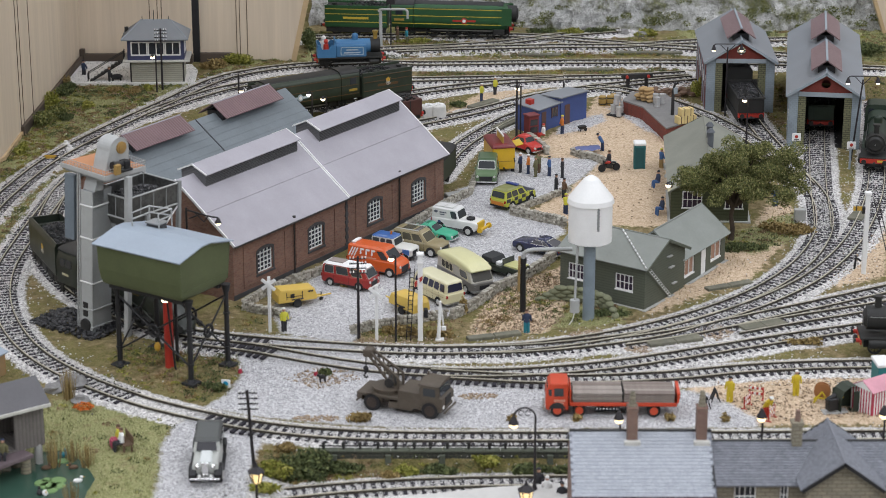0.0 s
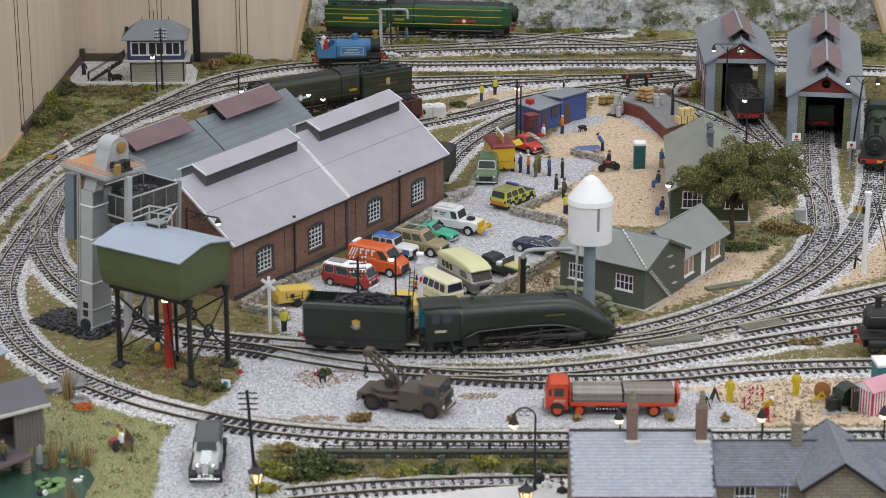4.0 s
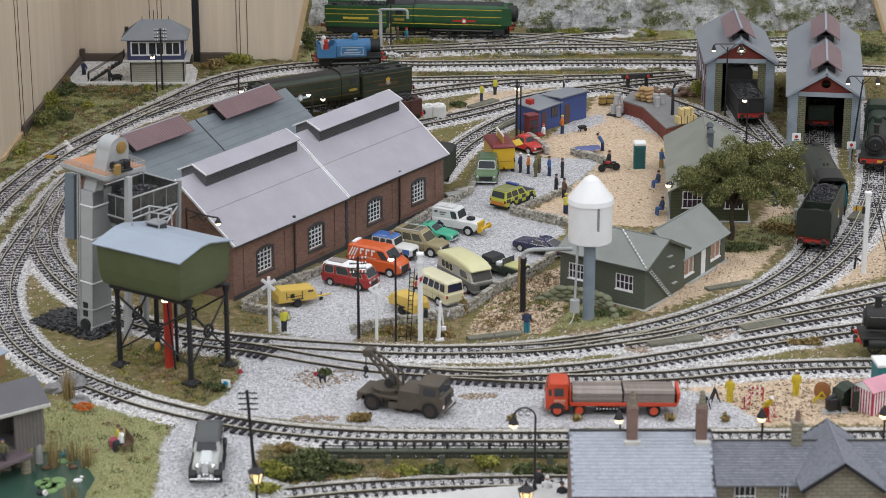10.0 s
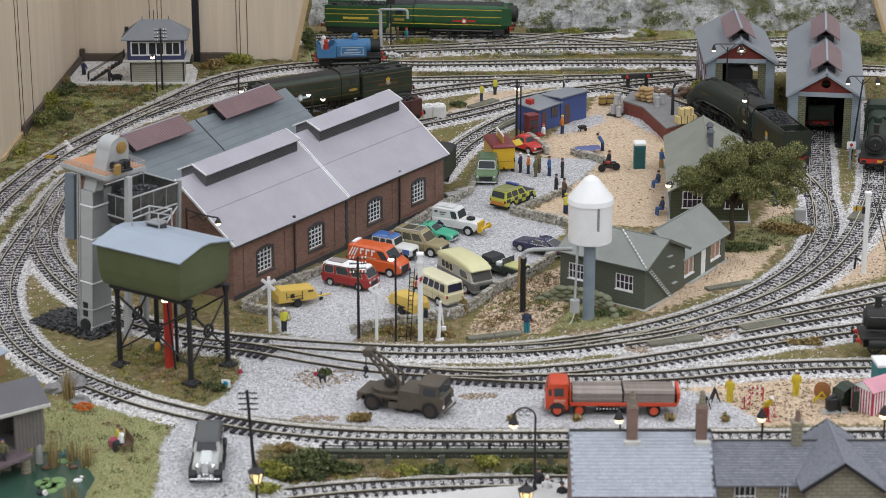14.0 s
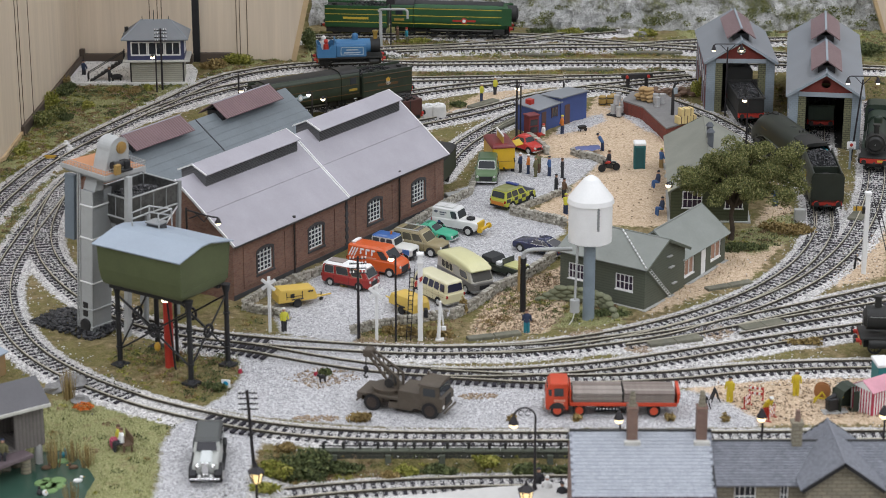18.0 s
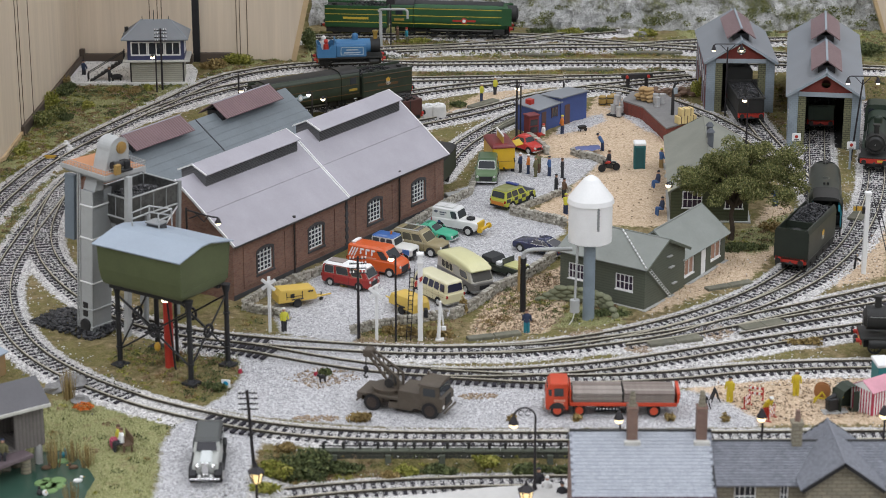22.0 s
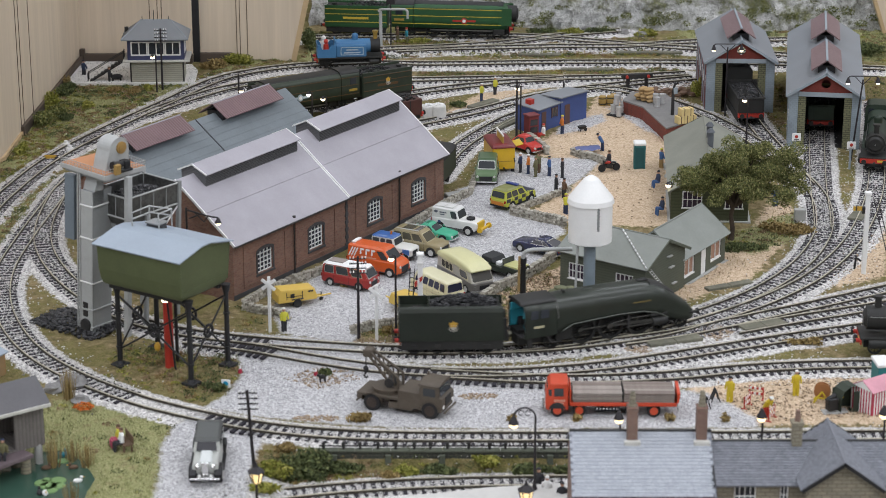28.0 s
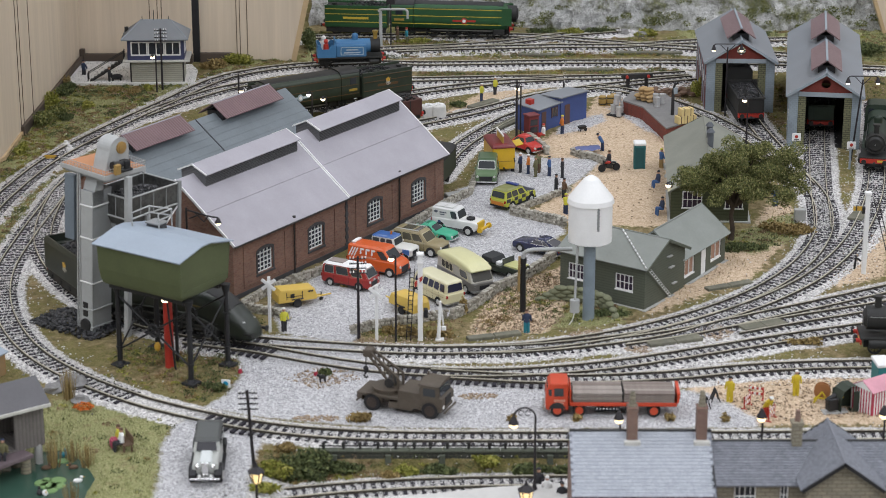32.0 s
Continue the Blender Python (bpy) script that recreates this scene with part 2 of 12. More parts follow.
def varied(name, stops, scale, rough=0.9, bump=0.6, dist=0.0006, island=True):
    """Loose stuff: each piece takes its own tone."""
    m, N, L, P = nodes_of(name)
    if island:
        f = N.new("ShaderNodeNewGeometry").outputs["Random Per Island"]
    else:
        f = N.new("ShaderNodeObjectInfo").outputs["Random"]
    col = ramp(N, L, f, stops)
    n = noise_node(N, L, N.new("ShaderNodeTexCoord").outputs["Object"], scale, 4)
    col = mixed(N, L, 1.0, col, ramp(N, L, n, [(0.3, (0.75,) * 3), (0.7, (1.0,) * 3)]), "MULTIPLY")
    L.new(col, P.inputs["Base Color"])
    P.inputs["Roughness"].default_value = rough
    if bump:
        bump_node(N, L, n, bump, dist, P)
    return m


M_RAIL = mat("rail_steel", (0.60, 0.56, 0.45), 0.45, 0.25, 0.25, 60, 900, 0.1)
M_SLEEPER = mat("sleeper", (0.024, 0.021, 0.029), 0.8, 0, 0.35, 120, 900, 0.3)
M_BALLAST = varied("ballast_stone", [(0.0, (0.10, 0.095, 0.09)), (0.16, (0.40, 0.385, 0.37)), (0.45, (0.70, 0.69, 0.68)), (1.0, (0.86, 0.85, 0.84))], 900, 0.9, 0.4)
M_BLACK = mat("black_paint", (0.018, 0.018, 0.02), 0.5, 0, 0.25)
M_SOOT = mat("sooty_black", (0.028, 0.027, 0.027), 0.75, 0, 0.3, dirt=0.4, dirt_rgb=(0.08, 0.07, 0.06))
M_WHITE = mat("white_paint", (0.78, 0.78, 0.77), 0.5, 0, 0.05)
M_GLASS = glass("dark_glass")
M_STEEL = mat("bright_steel", (0.32, 0.32, 0.31), 0.35, 0.85, 0.2)
M_COAL = varied("coal", [(0.0, (0.012, 0.012, 0.014)), (0.7, (0.03, 0.03, 0.033)), (1.0, (0.075, 0.075, 0.08))], 600, 0.45)
M_LAMP = glow("lamp_bulb", (1.0, 0.83, 0.55), 5.0)
M_LAMP_WARM = glow("lamp_glass", (1.0, 0.74, 0.36), 1.0)
M_GREYROOF = mat("grey_card_roof", (0.365, 0.35, 0.385), 0.7, 0, 0.07, 25, 600, 0.08, dirt=0.12, dirt_rgb=(0.24, 0.23, 0.25))
M_TANKROOF = mat("blue_grey_roof", (0.30, 0.35, 0.41), 0.6, 0, 0.05, 25, 500, 0.08)
M_BRICK = brickwork("red_brick", (0.235, 0.122, 0.084), (0.145, 0.070, 0.050), (0.20, 0.145, 0.115))
M_OLIVE = mat("olive_paint", (0.088, 0.105, 0.047), 0.6, 0, 0.12, 30, 500, 0.1)
M_CONCRETE = mat("grey_concrete", (0.40, 0.40, 0.385), 0.8, 0, 0.08, 30, 600, 0.2, dirt=0.25, dirt_rgb=(0.25, 0.24, 0.22))
M_OLDSLAB = mat("weathered_slab", (0.17, 0.165, 0.125), 0.9, 0, 0.25, 60, 600, 0.6, 0.0005, dirt=0.5, dirt_rgb=(0.09, 0.085, 0.06))
M_RAILSIDE = mat("rusty_rail_side", (0.055, 0.047, 0.034), 0.7, 0.1, 0.25, 60, 900, 0.2)
M_LOCOGREEN = mat("dark_green_loco", (0.018, 0.024, 0.017), 0.36, 0, 0.2, 40, 600, 0.04, dirt=0.3, dirt_rgb=(0.032, 0.032, 0.024), spec=0.5)
M_LOCOBLACK = mat("loco_black", (0.022, 0.022, 0.021), 0.55, 0, 0.25, 40, 600, 0.1)
M_RED = mat("red_paint", (0.42, 0.035, 0.022), 0.5, 0, 0.12)
M_YELLOW = mat("yellow_paint", (0.55, 0.33, 0.045), 0.5, 0, 0.1)
M_GOLD = mat("gold_lining", (0.45, 0.30, 0.06), 0.45, 0.2, 0.15)
M_WOODEDGE = mat("pale_wood_edge", (0.52, 0.38, 0.22), 0.6, 0, 0.1)


# ---------------------------------------------------------------- track lines (millimetres, on the board)
A4_LINE = [(-421, 199), (-423, 144), (-422, 89), (-417, 34), (-405, -19), (-386, -71), (-362, -120), (-332, -167), (-297, -209), (-253, -241), (-202, -261), (-148, -274), (-94, -284), (-40, -292), (15, -293), (70, -286), (122, -270), (172, -247), (219, -217), (262, -183), (301, -144), (334, -100), (361, -53), (383, -2), (399, 50), (408, 104), (412, 159), (408, 213), (398, 266), (386, 320), (371, 373), (354, 423), (333, 476), (308, 524), (276, 570), (235, 610), (187, 637)]


def smooth_line(pts, step=4.0, passes=2):
    """A curve through the points, evenly stepped."""
    p = np.array(pts, float)
    ext = np.vstack([2 * p[0] - p[1], p, 2 * p[-1] - p[-2]])
    out = []
    for i in range(1, len(ext) - 2):
        a, b, c, d = ext[i - 1:i + 3]
        n = max(2, int(np.linalg.norm(c - b) / step))
        for t in np.arange(n) / n:
            out.append(0.5 * (2 * b + (c - a) * t + (2 * a - 5 * b + 4 * c - d) * t * t + (3 * b - a - 3 * c + d) * t ** 3))
    out.append(p[-1])
    q = np.array(out)
    s = np.r_[0, np.cumsum(np.linalg.norm(np.diff(q, axis=0), axis=1))]
    w = np.arange(0, s[-1], step)
    q = np.c_[np.interp(w, s, q[:, 0]), np.interp(w, s, q[:, 1])]
    k = int(16 / step)
    for _ in range(passes):
        e = np.vstack([2 * q[0] - q[k:0:-1], q, 2 * q[-1] - q[-2:-k - 2:-1]])
        w = np.ones(2 * k + 1) / (2 * k + 1)
        q = np.c_[np.convolve(e[:, 0], w, "valid"), np.convolve(e[:, 1], w, "valid")]
    return q


TRACKS = {
    "loco_yard": (A4_LINE, (595, 690)),
    "front_loop": ([(399.7, -483.5), (264.0, -485.8), (147.3, -487.0), (54.1, -487.0), (-15.8, -487.0), (-62.5, -484.6), (-109.6, -477.7), (-157.4, -464.7), (-196.8, -446.8), (-232.3, -427.3), (-258.3, -411.3), (-285.4, -389.8), (-313.5, -365.4), (-343.3, -333.6), (-372.9, -292.6), (-396.5, -245.6), (-417.8, -185.9), (-431.0, -122.9), (-436.3, -56.3), (-434.0, 8.7), (-430.9, 65.9), (-426.1, 127.8), (-421.1, 192.7), (-411.3, 252.3)], (610, 690)),
    "outer_loop": ([(-488.8, 88.8), (-482.7, 153.8), (-467.3, 243.6), (-452.2, 307.7), (-434.3, 360.7), (-399.3, 445.4), (-372.4, 503.9), (-344.1, 562.0), (-315.3, 628.1), (-283.8, 682.4), (-249.2, 711.8), (-213.2, 732.7), (-169.0, 747.8), (-101.4, 756.9), (-25.7, 750.8), (49.9, 753.9), (163.6, 760.0), (330.1, 760.0), (464.7, 747.8), (587.0, 723.7)], ()),
    "second_loop": ([(-371.1, 493.5), (-342.0, 543.3), (-311.0, 586.5), (-278.7, 625.3), (-244.2, 647.9), (-193.7, 659.3), (-135.1, 662.2), (-61.7, 665.1), (11.8, 670.8), (85.6, 676.6), (159.4, 676.6), (233.6, 682.4), (324.0, 700.0)], ()),
    "yard_front": ([(-234.9, -267.2), (-197.5, -280.0), (-171.3, -287.0), (-144.7, -300.9), (-92.8, -324.2), (-42.0, -340.3), (8.0, -347.0), (57.9, -347.0), (108.1, -339.0), (159.2, -325.5), (201.0, -309.2), (238.2, -294.0), (292.3, -271.5), (347.3, -250.0), (391.8, -233.9), (454.6, -208.6)], (85, 205)),
    "siding_front": ([(-12.0, -348.3), (32.8, -354.9), (82.2, -361.5), (131.8, -361.5), (207.0, -352.3), (258.3, -339.0), (309.6, -330.9), (360.5, -326.9), (431.2, -325.5)], ()),
    "relief": ([(23.5, -292.6), (59.4, -291.2), (111.0, -281.4), (163.7, -264.3), (200.4, -248.5), (246.7, -216.1), (293.8, -178.2), (338.3, -130.9), (373.2, -83.4), (414.2, -5.6), (446.3, 79.2), (474.7, 178.3), (492.5, 263.2), (512.9, 377.3), (544.6, 554.0)], ()),
    "fan": ([(163.2, -271.5), (206.0, -255.7), (244.4, -236.8), (301.2, -204.1), (359.4, -172.0), (430.6, -130.9), (475.3, -104.9)], ()),
    "fan_near": ([(269.9, -242.7), (326.1, -216.1), (371.6, -196.5), (422.5, -175.1), (465.0, -156.4)], ()),
    "shed_road": ([(398.5, 56.5), (405.1, 102.3), (413.8, 178.3), (425.1, 263.2), (442.1, 377.3), (457.3, 475.6), (478.6, 608.5)], ()),
    "shed_road_left": ([(404.9, 209.5), (396.9, 285.3), (388.4, 365.5), (381.0, 425.6), (376.4, 491.0), (376.1, 567.4), (383.0, 665.1)], ()),
    "rear_a": ([(-239.2, 887.0), (-176.9, 900.2), (-66.5, 906.9), (91.9, 910.2), (170.1, 890.3), (247.0, 864.0), (337.8, 835.0), (471.8, 797.1)], ()),
    "rear_b": ([(-111.3, 828.6), (-65.1, 835.0), (12.4, 847.8), (90.8, 870.6), (171.3, 913.6), (252.6, 940.6)], ()),
    "rear_c": ([(-64.8, 822.2), (12.4, 835.0), (90.0, 841.4), (168.0, 847.8), (245.8, 847.8), (341.7, 873.8), (484.7, 887.0)], ()),
    "back_road": ([(-254.7, 514.3), (-214.1, 532.7), (-158.3, 543.3), (-102.3, 559.3), (-46.0, 597.4), (11.6, 628.1), (85.0, 656.4), (159.2, 673.7)], ()),
    "goods_a": ([(-64.2, 440.5), (-16.5, 468.0), (46.2, 516.9), (82.2, 551.3), (126.3, 589.2), (193.2, 628.1), (268.3, 656.4), (329.0, 676.6)], ()),
    "goods_b": ([(-8.9, 241.4), (7.2, 314.5), (27.4, 377.3), (65.9, 457.9), (102.1, 511.7), (153.4, 559.3)], ()),
    "station_line": ([(-191.2, -601.6), (-149.1, -575.9), (-100.8, -561.2), (-38.0, -550.5), (29.9, -545.1), (102.6, -543.0)], ()),
}
LINES = {k: smooth_line(v[0]) for k, v in TRACKS.items()}
LOW = {"station_line": -14.0}

# ---------------------------------------------------------------- the board's ground: one sheet
X0, X1, Y0, Y1, CELL = -640.0, 760.0, -780.0, 1330.0, 4.0


def inside(px, py, poly):
    """How far points lie inside an outline, in millimetres (negative outside)."""
    hit = np.zeros(px.shape, bool)
    near = np.full(px.shape, 1e9)
    for (ax, ay), (bx, by) in zip(poly, poly[1:] + poly[:1]):
        cross = (ay > py) != (by > py)
        with np.errstate(divide="ignore", invalid="ignore"):
            hit ^= cross & (px < (bx - ax) * (py - ay) / (by - ay) + ax)
        t = np.clip(((px - ax) * (bx - ax) + (py - ay) * (by - ay)) / ((bx - ax) ** 2 + (by - ay) ** 2 + 1e-9), 0, 1)
        near = np.minimum(near, np.hypot(px - ax - t * (bx - ax), py - ay - t * (by - ay)))
    return np.where(hit, near, -near)


GRAVEL = [
    [(-188.2, -239.9), (-137.8, -248.6), (-85.1, -262.9), (-68.0, -310.3), (8.0, -347.9), (87.2, -363.6), (204.8, -376.5), (232.9, -389.3), (265.6, -438.8), (263.0, -459.1), (54.8, -460.3), (-39.7, -459.1), (-106.5, -448.4), (-164.8, -432.7), (-204.7, -416.8), (-187.9, -389.3), (-177.5, -337.3), (-186.0, -296.6)],
    [(-210.4, -432.7), (-148.1, -465.0), (-151.8, -508.8), (-155.2, -552.9), (-150.2, -615.4), (-224.4, -615.4), (-226.4, -542.0), (-231.6, -497.4), (-224.5, -456.7)],
    [(-148.9, -239.9), (-163.8, -177.1), (-145.9, -117.2), (-104.6, -50.6), (-50.0, 65.9), (3.7, 183.7), (29.0, 214.9), (42.9, 301.8), (76.8, 352.0), (115.4, 324.4), (167.9, 324.4), (180.3, 313.0), (156.9, 246.8), (135.6, 204.4), (103.0, 173.5), (73.9, 129.4), (123.3, 79.1), (128.2, 56.5), (83.9, -24.7), (120.5, 19.8), (100.0, -50.6), (53.3, -109.0), (8.6, -195.4), (-44.7, -207.4), (-76.0, -225.3), (-82.4, -264.4)],
    [(136.5, 423.4), (168.2, 443.1), (199.6, 483.2), (196.1, 514.0), (170.9, 490.8), (141.4, 455.5)], [(203.4, 540.2), (216.4, 524.4), (237.7, 458.0), (271.6, 394.4), (275.7, 423.4), (246.7, 483.2), (223.6, 545.5)],
]
SAND = [
    [(199.1, 604.9), (235.8, 613.2), (283.2, 430.7), (264.2, 301.8), (239.7, 75.3), (182.6, 71.5), (135.6, 84.8), (95.2, 129.4), (121.7, 173.5), (163.7, 253.3), (180.3, 313.0), (115.6, 328.9), (100.5, 366.0), (148.7, 463.0), (179.6, 519.2)],
    [(236.4, -50.6), (299.6, 1.8), (343.4, 113.7), (366.5, 194.0), (384.4, 104.0), (346.0, 1.8), (306.0, -84.4), (249.5, -141.2), (196.2, -189.3)],
    [(381.5, -67.6), (439.4, 38.0), (469.8, 75.3), (441.2, -81.0), (361.4, -125.2), (337.1, -141.2)],
    [(24.1, -239.9), (53.1, -117.2), (122.8, -50.6), (115.5, -195.4), (92.3, -239.9)],
    [(201.1, -363.6), (256.8, -353.2), (393.1, -337.3), (371.9, -453.2), (263.8, -453.2), (244.6, -414.3)],
    [(-16.6, 480.6), (47.7, 613.2), (85.0, 655.3), (196.8, 684.0), (98.4, 613.2), (32.3, 519.2)],
]
GRASS = [
    [(-510.1, 301.8), (-501.3, 480.6), (-479.5, 655.3), (-325.5, 655.3), (-278.2, 788.8), (-201.2, 779.6), (-288.1, 728.1), (-377.8, 545.5), (-446.4, 394.4), (-494.2, 214.9)],
    [(-332.7, -401.9), (-282.3, -414.3), (-229.9, -450.8), (-230.2, -508.8), (-215.6, -615.4), (-342.2, -615.4), (-365.9, -486.0)],
    [(329.1, 1074.7), (644.9, 1038.5), (596.4, 773.4), (338.0, 835.9)],
    [(-193.2, 773.4), (-178.8, 934.2), (-67.4, 951.2), (-18.9, 894.2), (-111.1, 820.1)],
    [(292.2, 38.0), (388.8, 133.3), (389.3, 56.5), (314.7, -15.9)],
    [(103.4, -225.3), (117.0, -164.7), (176.0, -172.5), (167.3, -217.9)],
    [(-432.8, 75.3), (-455.2, 1.8), (-468.6, 75.3), (-452.9, 194.0), (-441.5, 279.5)],
]
POND = [(-392.5, -495.3), (-346.0, -495.3), (-314.3, -489.7), (-287.7, -512.2), (-274.0, -550.6), (-278.9, -602.8), (-371.3, -602.8)]
gx, gy = np.meshgrid(np.arange(X0, X1 + 1, CELL), np.arange(Y0, Y1 + 1, CELL))
NY, NX = gx.shape


def field(polys, soft=10.0):
    d = np.max([inside(gx, gy, p) for p in polys], axis=0)
    return np.clip(0.5 + d / (2 * soft), 0, 1)


def line_distance(px, py, q):
    out = np.full(px.shape, 1e9)
    lo, hi = q.min(0) - 60, q.max(0) + 60
    near = (px > lo[0]) & (px < hi[0]) & (py > lo[1]) & (py < hi[1])
    a, b = px[near], py[near]
    best = np.full(a.shape, 1e9)
    for x, y in q[::2]:
        best = np.minimum(best, (a - x) ** 2 + (b - y) ** 2)
    out[near] = np.sqrt(best)
    return out


bed = np.full(gx.shape, 1e9)
for q in LINES.values():
    bed = np.minimum(bed, line_distance(gx, gy, q))
white = np.clip((np.where(gy > 520, 33.0, 28.0) - bed) / 9.0, 0, 1)
bumps = np.array([noise.fractal(Vector((x * 0.012, y * 0.012, 3.1)), 0.9, 2.0, 4) for x, y in zip(gx.ravel(), gy.ravel())]).reshape(gx.shape)
fine = np.array([noise.noise(Vector((x * 0.09, y * 0.09, 7.7))) for x, y in zip(gx.ravel(), gy.ravel())]).reshape(gx.shape)
level = np.clip((bed - 20) / 30, 0, 1)
gravel, sand, grass = field(GRAVEL), field(SAND), field(GRASS, 14.0)
gz = 2.0 * np.clip((27 - bed) / 9, 0, 1) * (1 - gravel) + level * (bumps * 2.0 + fine * 0.9) * (1 - 0.85 * gravel) + 0.5 * fine
# the front drops to the station line, the pond is a hollow
front_edge = -504.3
low = np.clip((front_edge - 6 - gy) / 10.0, 0, 1) * np.clip((gx - -151.8) / 30.0, 0, 1)
gz -= 14.0 * low
pond_depth = np.clip(inside(gx, gy, POND) / 14.0 + 0.35, 0, 1)
gz -= 8.0 * pond_depth
sheet = bpy.data.meshes.new("ground")
idx = np.arange(NX * NY).reshape(NY, NX)
quads = np.stack([idx[:-1, :-1], idx[:-1, 1:], idx[1:, 1:], idx[1:, :-1]], -1).reshape(-1, 4)
# the board ends at the side wall and runs on behind the far panels
EDGE = [(-640, -780), (760, -780), (760, 1330), (-230, 1330), (-215, 830), (-520, 830), (-516, 300), (-640, -60)]
mid = inside(gx[:-1, :-1] + CELL / 2, gy[:-1, :-1] + CELL / 2, EDGE).ravel() > -2
quads = quads[mid]
sheet.vertices.add(NX * NY)
sheet.vertices.foreach_set("co", np.stack([gx, gy, gz], -1).ravel() * MM)
sheet.loops.add(quads.size)
sheet.loops.foreach_set("vertex_index", quads.ravel())
sheet.polygons.add(len(quads))
sheet.polygons.foreach_set("loop_start", np.arange(len(quads)) * 4)
sheet.polygons.foreach_set("loop_total", np.full(len(quads), 4))
sheet.polygons.foreach_set("use_smooth", np.ones(len(quads), bool))
for key, values in (("gravel", gravel), ("sand", sand), ("grass", grass), ("white", white)):
    sheet.attributes.new(key, "FLOAT", "POINT").data.foreach_set("value", values.ravel())
sheet.update()
sheet.validate()


def ground_material():
    m, N, L, P = nodes_of("layout_ground")
    vec = N.new("ShaderNodeTexCoord").outputs["Object"]
    rough_n, mid_n, fine_n = noise_node(N, L, vec, 22, 5, 0.7), noise_node(N, L, vec, 130, 5, 0.7), noise_node(N, L, vec, 620, 4, 0.7)
    vor = N.new("ShaderNodeTexVoronoi")
    vor.inputs["Scale"].default_value = 620
    L.new(vec, vor.inputs["Vector"])
    grit = N.new("ShaderNodeSeparateColor")
    L.new(vor.outputs["Color"], grit.inputs[0])

    def mask(key, blur=0.45):
        a = N.new("ShaderNodeAttribute")
        a.attribute_name = key
        t = math_node(N, L, "ADD", a.outputs["Fac"], math_node(N, L, "MULTIPLY", math_node(N, L, "SUBTRACT", mid_n, 0.5), blur * 4))
        return math_node(N, L, "MULTIPLY", math_node(N, L, "SUBTRACT", t, 0.35), 4.0, True)

    earth = ramp(N, L, mid_n, [(0.25, (0.055, 0.048, 0.024)), (0.45, (0.17, 0.135, 0.066)), (0.6, (0.29, 0.225, 0.125)), (0.78, (0.47, 0.38, 0.25))])
    moss = ramp(N, L, rough_n, [(0.42, (0, 0, 0)), (0.56, (0.8, 0.8, 0.8))])
    turf = ramp(N, L, fine_n, [(0.25, (0.035, 0.035, 0.010)), (0.5, (0.15, 0.14, 0.046)), (0.75, (0.32, 0.275, 0.125))])
    col = mixed(N, L, moss, earth, turf)
    tan = ramp(N, L, grit.outputs[0], [(0.0, (0.42, 0.31, 0.205)), (0.4, (0.54, 0.41, 0.285)), (1.0, (0.66, 0.53, 0.39))])
    col = mixed(N, L, mask("sand"), col, tan)
    lawn = ramp(N, L, fine_n, [(0.25, (0.08, 0.092, 0.03)), (0.42, (0.19, 0.205, 0.08)), (0.57, (0.31, 0.30, 0.15)), (0.74, (0.52, 0.47, 0.31))])
    patch = ramp(N, L, noise_node(N, L, vec, 60, 6, 0.75), [(0.54, (0, 0, 0)), (0.66, (0.8, 0.8, 0.8))])
    lawn = mixed(N, L, patch, lawn, earth)
    col = mixed(N, L, mask("grass"), col, lawn)
    grey = ramp(N, L, grit.outputs[0], [(0.0, (0.30, 0.295, 0.31)), (0.3, (0.45, 0.445, 0.455)), (0.7, (0.56, 0.555, 0.565)), (1.0, (0.67, 0.665, 0.67))])
    col = mixed(N, L, mask("gravel", 0.2), col, grey)
    chips = ramp(N, L, grit.outputs[1], [(0.0, (0.26, 0.25, 0.245)), (0.4, (0.50, 0.485, 0.475)), (1.0, (0.78, 0.76, 0.74))])
    not_gravel = math_node(N, L, "SUBTRACT", 1.0, mask("gravel", 0.2))
    col = mixed(N, L, math_node(N, L, "MULTIPLY", mask("white", 0.35), not_gravel), col, chips)
    L.new(col, P.inputs["Base Color"])
    P.inputs["Roughness"].default_value = 0.95
    P.inputs["Specular IOR Level"].default_value = 0.15
    bump_node(N, L, math_node(N, L, "ADD", vor.outputs["Distance"], fine_n), 0.7, 0.0012, P)
    return m


sheet.materials.append(ground_material())
ground = tagged(new("ground", sheet), "scenic board with ballast, grey gravel, tan sand and turf", "ground", kind="structure")


def ground_z(x, y):
    i, j = int(round((x - X0) / CELL)), int(round((y - Y0) / CELL))
    return float(gz[min(max(j, 0), NY - 1), min(max(i, 0), NX - 1)])


def lot(x, y):
    """The ground's height as four corners of a cell see it."""
    return max(ground_z(x + a, y + b) for a in (-4, 0, 4) for b in (-4, 0, 4))


# ---------------------------------------------------------------- tracks
RAIL_TOP = 5.4


def rail_shape(q, off, z):
    d = np.gradient(q, axis=0)
    d /= np.linalg.norm(d, axis=1)[:, None]
    n = np.c_[-d[:, 1], d[:, 0]]
    c = q + n * off
    prof = [(-0.8, 2.7), (0.8, 2.7), (0.8, 3.0), (0.25, 3.3), (0.42, 4.6), (0.42, RAIL_TOP), (-0.42, RAIL_TOP), (-0.42, 4.6), (-0.25, 3.3), (-0.8, 3.0)]
    s = Shape().loft([[(*(c[i] + n[i] * u), w + z) for u, w in prof] for i in range(len(q))], smooth=False)
    s.k = [1 if i % 10 in (4, 5, 6) else 0 for i in range(len(s.f))]  # bright running surface
    return s


